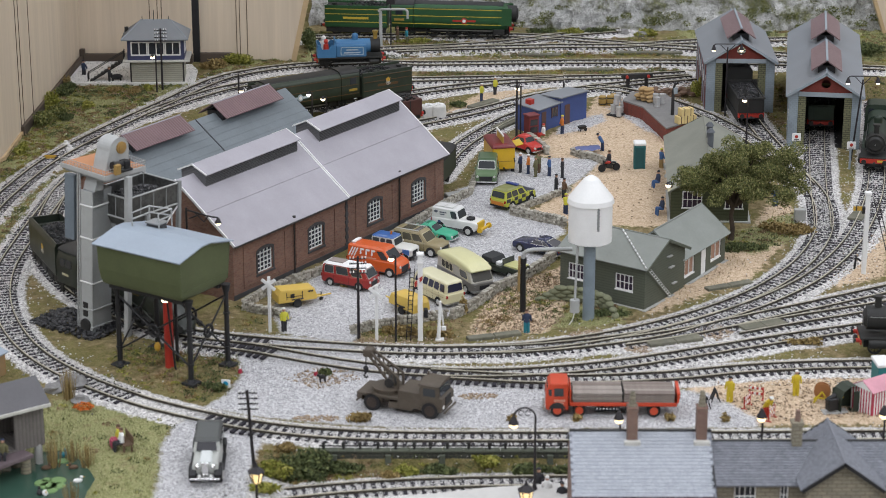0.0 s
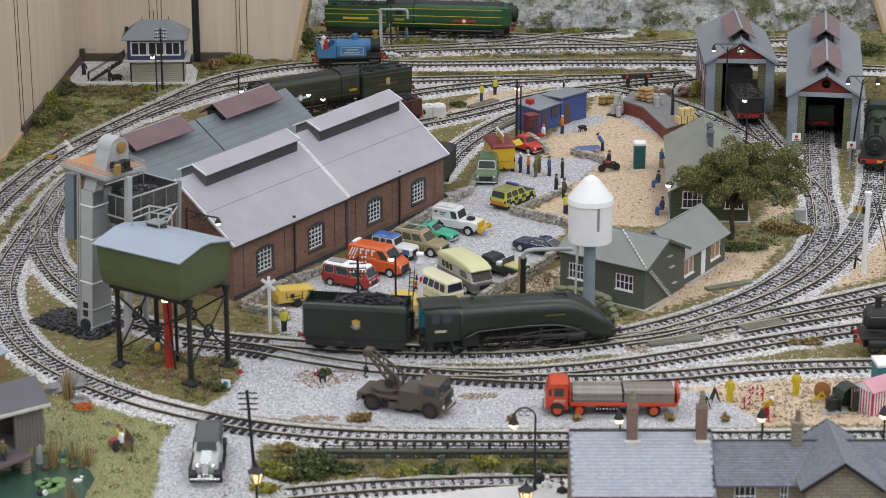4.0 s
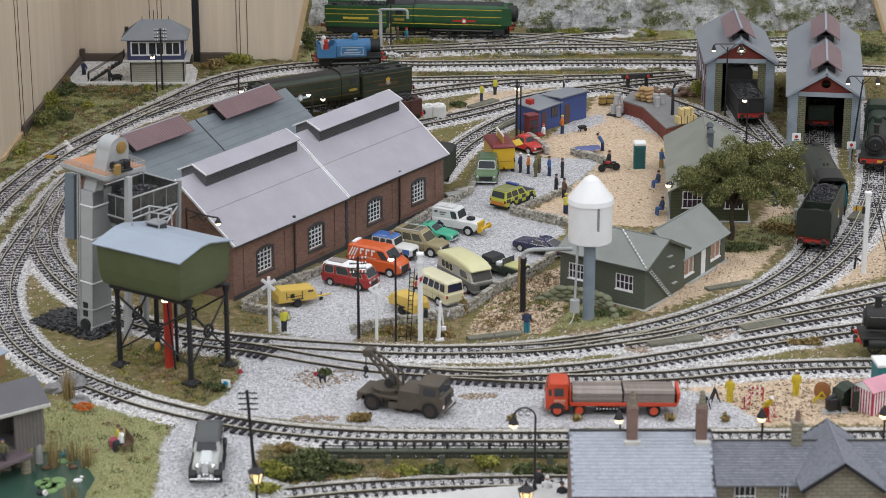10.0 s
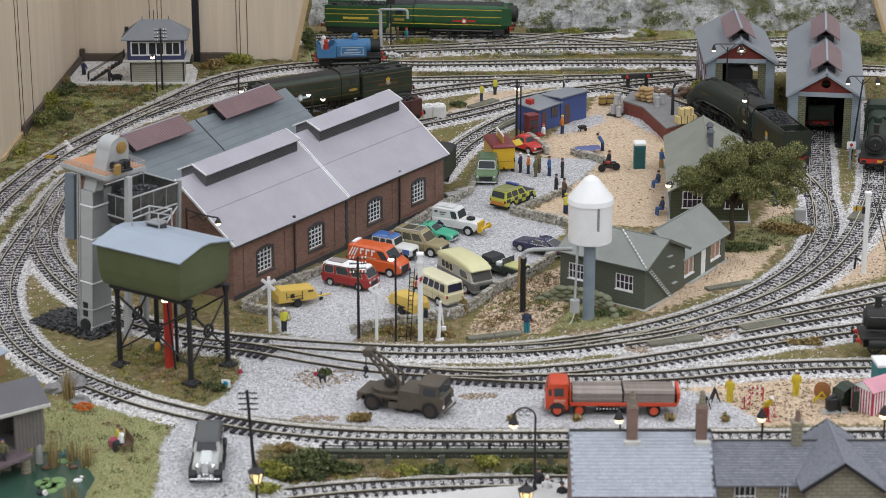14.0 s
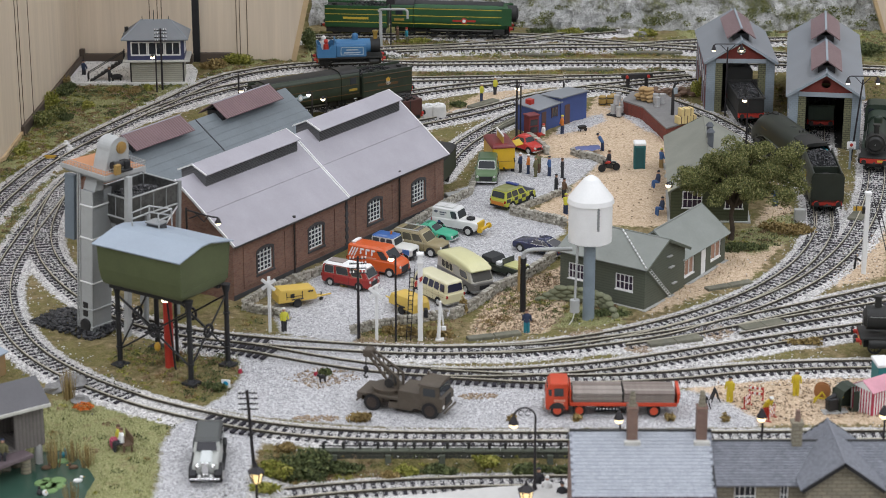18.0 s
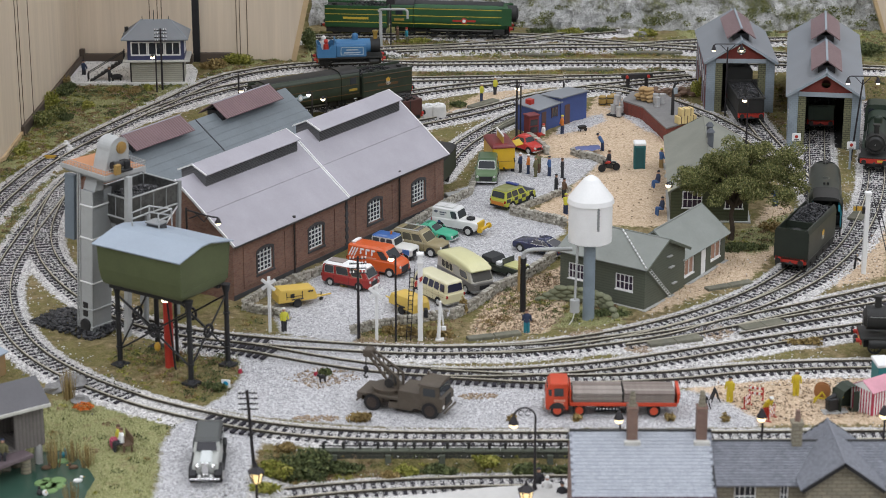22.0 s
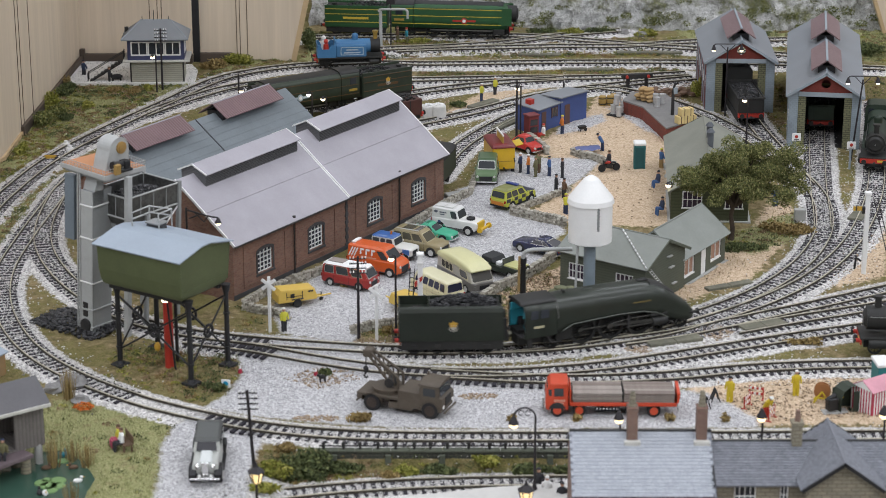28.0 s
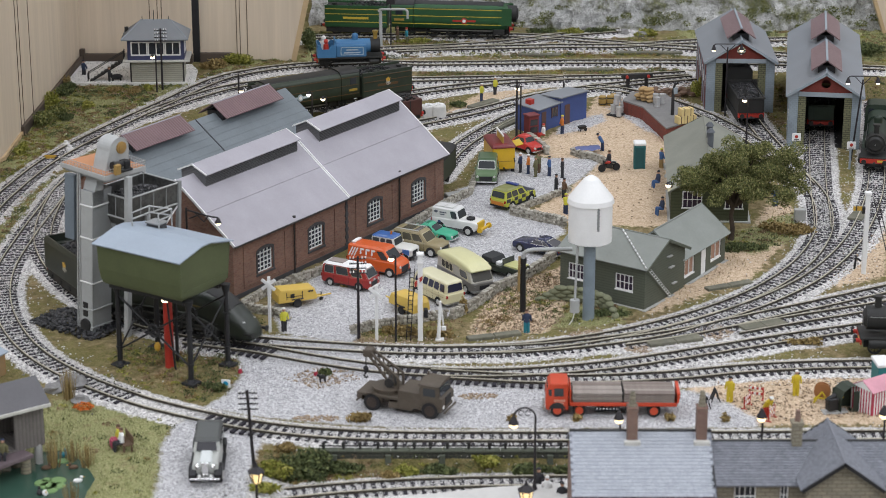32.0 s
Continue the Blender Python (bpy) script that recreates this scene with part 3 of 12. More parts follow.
sleeper_mesh = Shape().box(-1.9, -15.5, 0.9, 1.8, 15.5, 2.9, 0.3).mesh("sleeper", M_SLEEPER)
for key, (raw, buried) in TRACKS.items():
    q = LINES[key]
    z = LOW.get(key, 0.0)
    tr = tagged(new("railway_track"), "model railway track, steel rails on dark sleepers in pale ballast", "track", kind="structure")
    for off in (-8.7, 8.7):
        part("rail", rail_shape(q, off, z), [M_RAILSIDE, M_RAIL], tr)
    s = np.r_[0, np.cumsum(np.linalg.norm(np.diff(q, axis=0), axis=1))]
    for w in np.arange(4, s[-1], 7.9):
        if buried and buried[0] < w < buried[1]:
            continue
        x, y = np.interp(w, s, q[:, 0]), np.interp(w, s, q[:, 1])
        if not (-660 < x < 700):
            continue
        i = min(int(np.searchsorted(s, w)), len(q) - 1)
        d = q[i] - q[i - 1]
        a = math.degrees(math.atan2(d[1], d[0])) + random.uniform(-1, 1)
        part("sleeper", sleeper_mesh, None, tr, at=pose(x, y, z + random.uniform(-0.15, 0.1), 0, 0, a))


def stones(name, pts, size, material, label, rnd):
    """Many small angular stones in one mesh."""
    n = len(pts)
    base = np.array([(1, 0, 0), (-1, 0, 0), (0, 1, 0), (0, -1, 0), (0, 0, 1), (0, 0, -1)], float)
    tri = np.array([(0, 2, 4), (2, 1, 4), (1, 3, 4), (3, 0, 4), (2, 0, 5), (1, 2, 5), (3, 1, 5), (0, 3, 5)])
    k = rnd.uniform(0.45, 1.15, (n, 6, 1)) * rnd.uniform(size[0], size[1], (n, 1, 1)) / 2
    ang = rnd.uniform(0, 6.283, n)
    v = base[None] * k + rnd.uniform(-0.15, 0.15, (n, 6, 3)) * size[0]
    c, s_ = np.cos(ang)[:, None], np.sin(ang)[:, None]
    v = np.stack([v[..., 0] * c - v[..., 1] * s_, v[..., 0] * s_ + v[..., 1] * c, v[..., 2] * 0.8], -1) + np.asarray(pts)[:, None, :]
    f = (tri[None] + (np.arange(n) * 6)[:, None, None]).reshape(-1, 3)
    me = bpy.data.meshes.new(name)
    me.vertices.add(n * 6)
    me.vertices.foreach_set("co", v.ravel() * MM)
    me.loops.add(f.size)
    me.loops.foreach_set("vertex_index", f.ravel())
    me.polygons.add(len(f))
    me.polygons.foreach_set("loop_start", np.arange(len(f)) * 3)
    me.polygons.foreach_set("loop_total", np.full(len(f), 3))
    me.update()
    me.validate()
    me.materials.append(material)
    return tagged(new(name, me), label, "ballast", kind="stuff")


def ballast():
    rnd = np.random.RandomState(5)
    pts = []
    for key, q in LINES.items():
        s = np.r_[0, np.cumsum(np.linalg.norm(np.diff(q, axis=0), axis=1))]
        n = int(s[-1] * 7.0)
        w, off = rnd.uniform(0, s[-1], n), rnd.normal(0, 12.5, n) * np.where(rnd.uniform(0, 1, n) < 0.07, 2.1, 1.0)
        x, y = np.interp(w, s, q[:, 0]), np.interp(w, s, q[:, 1])
        dx, dy = np.interp(w + 3, s, q[:, 0]) - x, np.interp(w + 3, s, q[:, 1]) - y
        k = np.hypot(dx, dy) + 1e-6
        x, y = x - dy / k * off, y + dx / k * off
        buried = TRACKS[key][1]
        for a, b, o, ww in zip(x, y, off, w):
            if abs(abs(o) - 8.7) < 1.3 or buried and buried[0] < ww < buried[1] or not (-600 < a < 620):
                continue
            pts.append((a, b, ground_z(a, b) + 0.3 + (0.6 if abs(o) < 15 else 0)))
    stones("ballast", pts, (1.2, 2.6), M_BALLAST, "loose white and grey ballast stones along the tracks", rnd)


ballast()


def pad_chips():
    rnd = np.random.RandomState(51)
    x, y = rnd.uniform(-488, -322, 5200), rnd.uniform(650, 768, 5200)
    k = (inside(x, y, [(-486, 651), (-322, 656), (-325, 718), (-335, 748), (-488, 768)]) > 0) & ~((x > -408) & (x < -332) & (y > 652) & (y < 702))
    stones("white_chips", [(a, b, 3.2) for a, b in zip(x[k], y[k])], (1.0, 2.4), M_BALLAST, "loose white chips on the pad round the signal box", rnd)


pad_chips()


# ---------------------------------------------------------------- the hall, the table and the wooden backdrop


def wood_panel(name, rgb):
    m, N, L, P = nodes_of(name)
    vec = N.new("ShaderNodeTexCoord").outputs["Object"]
    mp = N.new("ShaderNodeMapping")
    mp.inputs["Scale"].default_value = (55, 55, 2.2)
    L.new(vec, mp.inputs[0])
    a = noise_node(N, L, mp.outputs[0], 1.0, 6, 0.65)
    mp2 = N.new("ShaderNodeMapping")
    mp2.inputs["Scale"].default_value = (320, 320, 9)
    L.new(vec, mp2.inputs[0])
    b = noise_node(N, L, mp2.outputs[0], 1.0, 4)
    col = ramp(N, L, a, [(0.3, scaled(rgb, 0.86)), (0.55, rgb), (0.75, scaled(rgb, 1.1))])
    L.new(mixed(N, L, 1.0, col, ramp(N, L, b, [(0.3, (0.96, 0.95, 0.94)), (0.6, (1, 1, 1))]), "MULTIPLY"), P.inputs["Base Color"])
    P.inputs["Roughness"].default_value = 0.55
    return m


M_PANEL = wood_panel("birch_panel", (0.64, 0.54, 0.42))
M_SKIRT = mat("dark_brown_skirting", (0.085, 0.065, 0.05), 0.7)
M_GROOVE = mat("dark_groove", (0.10, 0.07, 0.045), 0.8)
M_HALLWALL = mat("hall_wall_paint", (0.62, 0.60, 0.57), 0.9, 0, 0.04, 2, 60, 0.05)
M_HALLFLOOR = mat("hall_floor_vinyl", (0.25, 0.24, 0.23), 0.6, 0, 0.08, 3, 90, 0.05)


def structure(name, shape, material, label=""):
    return single(name, shape, material, label=label, kind="structure")


structure("floor", Shape().box(-4500, -5200, -980, 4500, 3600, -950), M_HALLFLOOR)
structure("ceiling", Shape().box(-4500, -5200, 2150, 4500, 3600, 2190), M_HALLWALL)
structure("wall_north", Shape().box(-4500, 3600, -950, 4500, 3700, 2150), M_HALLWALL)
structure("wall_south", Shape().box(-4500, -5300, -950, 4500, -5200, 2150), M_HALLWALL)
structure("wall_west", Shape().box(-4600, -5200, -950, -4500, 3600, 2150), M_HALLWALL)
structure("wall_east", Shape().box(4500, -5200, -950, 4600, 3600, 2150), M_HALLWALL)
# table under the board
tbl = thing("layout_table", 0, 0, 0, 0, "plain wooden table that carries the layout board", "table", kind="structure")
part("tabletop", Shape().box(-640, -780, -45, 760, 1330, -25, 1), M_WOODEDGE, tbl)
part("apron", Shape().box(-640, -784, -60, 760, -780, 0, 1), M_WOODEDGE, tbl)
for lx in (-560, 680):
    for ly in (-700, 1240):
        part("leg", Shape().box(lx - 30, ly - 30, -950, lx + 30, ly + 30, -45, 2), M_WOODEDGE, tbl)
# side wall along the board's edge, back wall, and the panel ends that frame the hill
side = thing("backdrop_panel", -518, 300, 0, 0, "upright pale birch plywood panel beside the layout", "panel", "backdrop panels", "structure")
part("board", Shape().prism([(-115, -347), (9, 13), (12, 118), (31, 470), (15, 470), (-4, 118), (-9, 0), (-131, -347)], "z", -20, 640), M_PANEL, side)
part("edge_strip", Shape().prism([(-112, -347), (12, 13), (15, 118), (9, 118), (6, 13), (-118, -347)], "z", -2, 5), M_WOODEDGE, side, "pale wooden edge strip")
part("skirting", Shape().prism([(12.5, 118), (31.5, 468), (35.5, 468), (16.5, 118)], "z", -2, 11), M_SKIRT, side, "dark skirting board")
for gy_ in (-60, -48, 20, 121, 136, 186):
    gx_ = 11 + (gy_ - 100) * 0.053
    part("groove", Shape().box(gx_ - 1, gy_, 0, gx_ + 0.7, gy_ + 1.2, 640), M_GROOVE, side)
back = thing("backdrop_panel", -488, 770, 0, 0, "upright pale birch plywood panel behind the signal box", "panel", "backdrop panels", "structure")
part("board", Shape().box(0, 0, -20, 152, 16, 640), M_PANEL, back)
part("skirting", Shape().box(2, -6, -2, 152, 0, 13, 0.6), M_SKIRT, back, "dark skirting board")
part("corner_post", Shape().box(1, -8, -2, 8, -1, 20, 0.6), M_SKIRT, back, "short dark corner post")
for gx_ in (95.5, 106, 111.5):
    part("groove", Shape().box(gx_, -0.5, 14, gx_ + 1.0, 0.5, 640), M_GROOVE, back)
structure("panel_gap", Shape().box(-336, 774, 0, -327, 782, 640), M_BLACK)
back2 = thing("backdrop_panel", -327, 780, 0, 0, "upright pale birch plywood panel with a slanted end", "panel", "backdrop panels", "structure")
part("board", Shape().prism([(0, -20), (120, -20), (122, 0), (196, 330), (0, 330)], "y", 0, 14), M_PANEL, back2)
part("edge_strip", Shape().prism([(122, 0), (129, 0), (203, 330), (196, 330)], "y", -1, 14), M_WOODEDGE, back2, "pale cut edge")
part("skirting", Shape().box(0, -6, -2, 44, 0, 12, 0.6), M_SKIRT, back2, "dark skirting board")
for gx_ in (49.3, 53.8, 63.6):
    part("groove", Shape().box(gx_, -0.5, 0, gx_ + 0.9, 0.5, 330), M_GROOVE, back2)
right = thing("backdrop_panel", 643.4, 934.2, 0, 0, "upright pale birch plywood panel with a slanted end", "panel", "backdrop panels", "structure")
part("board", Shape().prism([(-10, -20), (120, -20), (120, 360), (-140, 360)], "y", 0, 14), M_PANEL, right)
part("edge_strip", Shape().prism([(-15, -20), (-10, -20), (-140, 360), (-145, 360)], "y", -1, 14), M_WOODEDGE, right, "pale cut edge")


# ---------------------------------------------------------------- locomotives and wagons


def shell_ring(x, w, zb, zs, zt, n=9, p=0.8):
    """A cross-section: straight sides from zb to zs, rounded over to zt."""
    half = [(w, zb), (w * 1.0, (zb + zs) / 2)]
    for i in range(n + 1):
        t = math.pi / 2 * i / n
        half.append((w * math.cos(t) ** p, zs + (zt - zs) * math.sin(t) ** p))
    half[-1] = (0.0, zt)
    return [(x, y, z) for y, z in half] + [(x, -y, z) for y, z in half[-2::-1]]


def shell(sections, n=9, p=0.8):
    return Shape().loft([shell_ring(*s, n=n, p=p) for s in sections])


def spoked_wheel(r, width=2.6, spokes=12, face=1):
    """A wheel about the y axis, its centre at the origin."""
    s = Shape()
    n = 28
    for a, b, y0, y1 in ((r + 0.7, r * 0.84, 0, -0.5 * face), (r, r * 0.84, -0.5 * face, width * -face)):
        vs, fs = [], []
        for i in range(n):
            c, d = math.cos(2 * math.pi * i / n), math.sin(2 * math.pi * i / n)
            vs += [(a * c, y0, a * d), (a * c, y1, a * d), (b * c, y1, b * d), (b * c, y0, b * d)]
            j = (i + 1) % n
            fs += [(4 * i + k, 4 * i + (k + 1) % 4, 4 * j + (k + 1) % 4, 4 * j + k) for k in range(4)]
        s.add(vs, fs)
    s.cyl((0, 0.3 * face, 0), (0, -width * face, 0), r * 0.2, n=12)
    for i in range(spokes):
        a = 2 * math.pi * i / spokes
        s.cyl((0, -width * 0.6 * face, 0), (r * 0.88 * math.cos(a), -width * 0.6 * face, r * 0.88 * math.sin(a)), 0.55, 0.4, 5)
    return s


def lump_pile(x0, x1, y0, y1, z, rise, count, seed, size=(1.8, 3.4)):
    """A heap of angular coal lumps."""
    r = random.Random(seed)
    s = Shape()
    for _ in range(count):
        u, v = r.uniform(-1, 1), r.uniform(-1, 1)
        k = r.uniform(*size) / 2
        c = ((x0 + x1) / 2 + u * (x1 - x0) / 2, (y0 + y1) / 2 + v * (y1 - y0) / 2, z + rise * (1 - 0.6 * u * u) * (1 - 0.7 * v * v) * r.uniform(0.6, 1))
        s.ball(c, k, k * r.uniform(0.7, 1.2), k * r.uniform(0.6, 1), 5, 3, 0.3, r)
    s.s = [False] * len(s.s)
    return s


# Paler green: the reflection along the skirting's rounded edge, put into the colour.
M_VALANCE = mat("edge_highlight_green", (0.11, 0.12, 0.105), 0.4, 0.2, 0.2)
M_ROD = mat("oily_rod", (0.10, 0.098, 0.09), 0.45, 0.7, 0.25)
M_CRESTGREY = mat("pale_crest", (0.42, 0.40, 0.36), 0.5)


def crest(parent, x, y, z, face):
    """A small coat of arms: gold top, red and pale shield, pale ribbon."""
    cr = part("crest", Shape().prism([(x - 3.4, z + 4.6), (x - 3.8, z + 7.4), (x - 1.6, z + 6.8), (x, z + 8.8), (x + 1.6, z + 6.8), (x + 3.8, z + 7.4), (x + 3.4, z + 4.6)], "y", y, y + 0.25 * face), M_YELLOW, parent, "gold and pale coat of arms")
    part("crest_shield", Shape().prism([(x - 3.4, z + 4.4), (x + 3.4, z + 4.4), (x + 3.0, z + 1.6), (x, z - 0.6), (x - 3.0, z + 1.6)], "y", y, y + 0.2 * face), M_CRESTGREY, cr)
    part("crest_band", Shape().box(x - 2.8, y, z + 2.8, x + 2.8, y + 0.35 * face, z + 4.2, 0.1), M_YELLOW, cr)
    part("crest_ribbon", Shape().tube([(x - 4.4, y + 0.1 * face, z + 1.6), (x - 2.6, y + 0.1 * face, z - 0.6), (x, y + 0.1 * face, z - 1.4), (x + 2.6, y + 0.1 * face, z - 0.6), (x + 4.4, y + 0.1 * face, z + 1.6)], 0.35, 5), M_CRESTGREY, cr)


def buffers(parent, x, z=13.5, out=1, name="buffer_beam", red=True):
    part(name, Shape().box(x - 1.4 * out, -16, z - 3, x, 16, z + 3, 0.3), M_RED if red else M_LOCOBLACK, parent, "red buffer beam" if red else "")
    for y in (-11.5, 11.5):
        bf = part("buffer", Shape().cyl((x, y, z), (x + 3.4 * out, y, z), 2.2, 1.9, n=12), M_RED if red else M_LOCOBLACK, parent)
        part("buffer_head", Shape().cyl((x + 3.4 * out, y, z), (x + 4.6 * out, y, z), 1.2, n=10).cyl((x + 4.5 * out, y, z), (x + 5.5 * out, y, z), 2.8, n=14), M_LOCOBLACK, bf)
    part("coupling", Shape().box(x, -1, z - 2.5, x + 4 * out, 1, z - 1, 0.2).box(x + 3 * out, -4, z - 3.2, x + 4.5 * out, 4, z - 1.5, 0.2), M_SOOT, parent)


def frames(parent, x0, x1, z0, z1, y=14.5):
    for k in (-1, 1):
        part("frame_plate", Shape().box(x0, y * k, z0, x1, (y + 1) * k, z1, 0.2), M_LOCOBLACK, parent)


def axle_boxes(parent, xs, r=8.0, spokes=10):
    """Carrying wheels in pairs; returns them."""
    out = []
    left, rightw = spoked_wheel(r, 2.6, spokes, 1).mesh("wheel", M_LOCOBLACK), spoked_wheel(r, 2.6, spokes, -1).mesh("wheel", M_LOCOBLACK)
    for x in xs:
        for me, y in ((left, 10.6), (rightw, -10.6)):
            out.append(part("wheel", me, None, parent, at=pose(x, y, r)))
    return out


def tender(ob, length, height, colour, coal_seed=3, crest_on=True, streamlined=True):
    """A tender about its middle, on the rails."""
    h = length / 2
    rail = height
    prof = [(-17.3, 13.5), (17.3, 13.5), (17.6, 15), (17.6, rail - 5), (16.4, rail - 1.5), (15.2, rail), (14.2, rail), (14.2, rail - 8), (-14.2, rail - 8), (-14.2, rail), (-15.2, rail), (-16.4, rail - 1.5), (-17.6, rail - 5), (-17.6, 15)]
    part("body", Shape().loft([[(x, y, z) for y, z in prof] for x in (-h + 1, h - 2)], smooth=False), colour, ob)
    part("rear_plate", Shape().prism([(-17.4, 13.5), (17.4, 13.5), (17.4, rail - 4), (15.8, rail - 0.6), (-15.8, rail - 0.6), (-17.4, rail - 4)], "x", -h, -h + 1.3), colour, ob)
    part("water_dome", Shape().cyl((-h + 16, 0, rail - 8), (-h + 16, 0, rail - 5), 5, 4.5, 16), M_LOCOBLACK, ob)
    part("coal_bunker_plate", Shape().box(-h + 27, -14.2, rail - 8, -h + 28.2, 14.2, rail - 0.5, 0.2), colour, ob)
    part("coal", lump_pile(-h + 29, h - 8, -13.4, 13.4, rail - 6, 13, 760, coal_seed, (1.6, 3.4)), M_COAL, ob, "heap of black coal")
    part("front_plate", Shape().box(h - 7, -14.2, 14, h - 5.5, 14.2, rail - 1, 0.3), M_LOCOBLACK, ob)
    part("gangway", Shape().box(h - 6, -12, 11, h + 3.5, 12, 15, 0.4).box(h - 5.6, -13, 15, h + 1.5, -8, 33, 0.4).box(h - 5.6, 8, 15, h + 1.5, 13, 33, 0.4), M_LOCOBLACK, ob)
    frames(ob, -h + 2, h - 2, 5, 13.5, 15.4)
    for k in (-1, 1):
        for x in (-34, -13, 9, 31):
            part("axle_box", Shape().box(x - 2.5, 16.4 * k, 6, x + 2.5, 17.6 * k, 10.5, 0.4), M_SOOT, ob)
        if crest_on:
            crest(ob, 1, 17.65 * k, (11 + rail) / 2 - 4, k)
    part("underframe", Shape().box(-h + 3, -14, 8, h - 3, 14, 12), M_LOCOBLACK, ob)
    buffers(ob, -h, 13.0, -1)


def streamlined_engine(ob):
    """The air-smoothed express engine, nose towards +x, about its middle."""
    ring_o, ring_i = shell_ring(0, 17.4, 15, 33, 48.2, p=0.72), shell_ring(0, 16.4, 15, 32.5, 47.0, p=0.72)
    xs = (-86, -54)
    n = len(ring_o)
    v = [(x, y, z) for x in xs for ring in (ring_o, ring_i) for _, y, z in ring]
    f = []
    for i in range(n - 1):
        f += [(i, i + 1, 2 * n + i + 1, 2 * n + i), (n + i, 3 * n + i, 3 * n + i + 1, n + i + 1), (i, n + i, n + i + 1, i + 1)]
    part("cab", Shape().add(v, f, True), M_LOCOGREEN, ob, "dark green open-backed cab")
    part("cab_roof", shell([(-88.5, 13.6, 45.2, 45.4, 49.2), (-53, 13.6, 45.2, 45.4, 49.2)], p=0.8), M_LOCOBLACK, ob)
    part("cab_seat", Shape().box(-78, 9, 16, -72.5, 15, 25, 0.5).box(-78, -15, 16, -72.5, -9, 25, 0.5), M_SOOT, ob)
    body = [(-53.5, 17.2, 15.5, 31, 47.6), (-46, 17.2, 18, 31, 47.8), (-38, 17.1, 22, 31, 48), (0, 17.0, 22.5, 31, 48), (36, 16.8, 22.5, 31, 47.6), (47, 16.6, 21, 30.5, 46.6), (56, 16.3, 17, 28.5, 43.8), (64, 15.8, 12.5, 25.5, 39.4), (71, 15.2, 9.5, 22.5, 34.2), (77, 14.4, 8, 19.5, 28.8), (83.5, 13.4, 7.2, 16.5, 24.4), (88.5, 11.9, 7, 13.4, 19.4), (92, 9.2, 7, 10.8, 14.6), (93.8, 6.0, 7.6, 9, 11)]
    part("boiler_casing", shell(body, p=0.78), M_LOCOGREEN, ob, "dark green streamlined casing")
    # dark nose top with the line of its curved flank
    part("smokebox_top", shell([(45, 10, 44, 44.5, 47.9), (56, 10.4, 40.5, 41, 44.7), (64, 10.8, 36, 36.6, 40.3), (71, 10.6, 30.8, 31.4, 35.1)], p=0.9), M_LOCOBLACK, ob)
    part("chimney", shell([(36, 2.4, 46, 47.8, 48.8), (45, 3.0, 44, 48, 49.2), (47, 2.6, 44, 47, 48.4)], p=0.7), M_LOCOBLACK, ob)
    part("dome", Shape().ball((-16, 0, 47.6), 6, 4, 1.2, 14, 6), M_LOCOGREEN, ob)
    part("safety_valve", Shape().cyl((-40, -2, 47), (-40, -2, 50), 1, n=8).cyl((-40, 2, 47), (-40, 2, 50), 1, n=8), M_SOOT, ob)
    part("whistle", Shape().cyl((31, 0, 48), (31, 0, 51), 0.5, n=6), M_STEEL, ob)
    for k in (-1, 1):
        y = 17.45 * k
        for x0, x1 in ((-80, -72.5), (-70.5, -62)):
            part("cab_window", Shape().box(x0, y - 0.3 * k, 32.5, x1, y + 0.1 * k, 40.5, 0.1), M_GLASS, ob)
        part("number_bar", Shape().box(-77, y, 23.6, -67, y + 0.25 * k, 26, 0.1), mat("pale_cream_bar", (0.5, 0.46, 0.30), 0.5), ob, "pale yellow number bar")
        part("beading", Shape().tube([(-52.6, 17.3 * k, 30), (-52.8, 16.6 * k, 38), (-53, 13.5 * k, 44)], 0.35, 6), M_STEEL, ob, "bright beading strip")
        part("name_bar", Shape().box(24, 16.9 * k, 32.4, 42, 17.2 * k, 33.8, 0.1), mat("dull_brass_bar", (0.16, 0.12, 0.04), 0.5), ob, "gold name bar")
        part("valance_edge", Shape().tube([(-48, 17.3 * k, 17.5), (-38, 17.4 * k, 22.2), (-20, 17.4 * k, 23.3), (10, 17.4 * k, 24.6), (34, 17.2 * k, 23.6), (48, 16.9 * k, 20.5), (62, 16.2 * k, 13.5)], 0.6, 8), M_VALANCE, ob, "edge of the skirting, its highlight put into the colour")
        part("cylinder", Shape().cyl((45, 14 * k, 11), (60, 14 * k, 11), 4.6, n=16).cyl((43, 14 * k, 18), (60, 14 * k, 18), 2.6, n=12), M_LOCOBLACK, ob)
        part("slide_bar", Shape().box(22, 14.6 * k, 13.2, 45, 15.6 * k, 14.2, 0.1).box(22, 14.6 * k, 9.6, 45, 15.6 * k, 10.6, 0.1), M_ROD, ob)
        part("motion_bracket", Shape().box(19, 13 * k, 9, 21.5, 16 * k, 22, 0.2), M_SOOT, ob)
        part("valve_rod", Shape().tube([(2, 15.4 * k, 15.5), (20, 15.4 * k, 18), (44, 15 * k, 18)], 0.6, 6), M_ROD, ob)
        part("cab_step", Shape().box(-83, 15 * k, 5.5, -78, 16.6 * k, 15.2, 0.2), M_LOCOBLACK, ob)
        part("injector_pipe", Shape().tube([(-62, 16 * k, 15), (-60, 16 * k, 8), (-48, 16 * k, 7)], 0.9, 6), M_SOOT, ob)
        part("buffer", Shape().cyl((84, 11.5 * k, 12.8), (94.5, 11.5 * k, 12.8), 1.4, n=10).cyl((94.5, 11.5 * k, 12.8), (95.6, 11.5 * k, 12.8), 2.8, n=14), M_LOCOBLACK, ob)
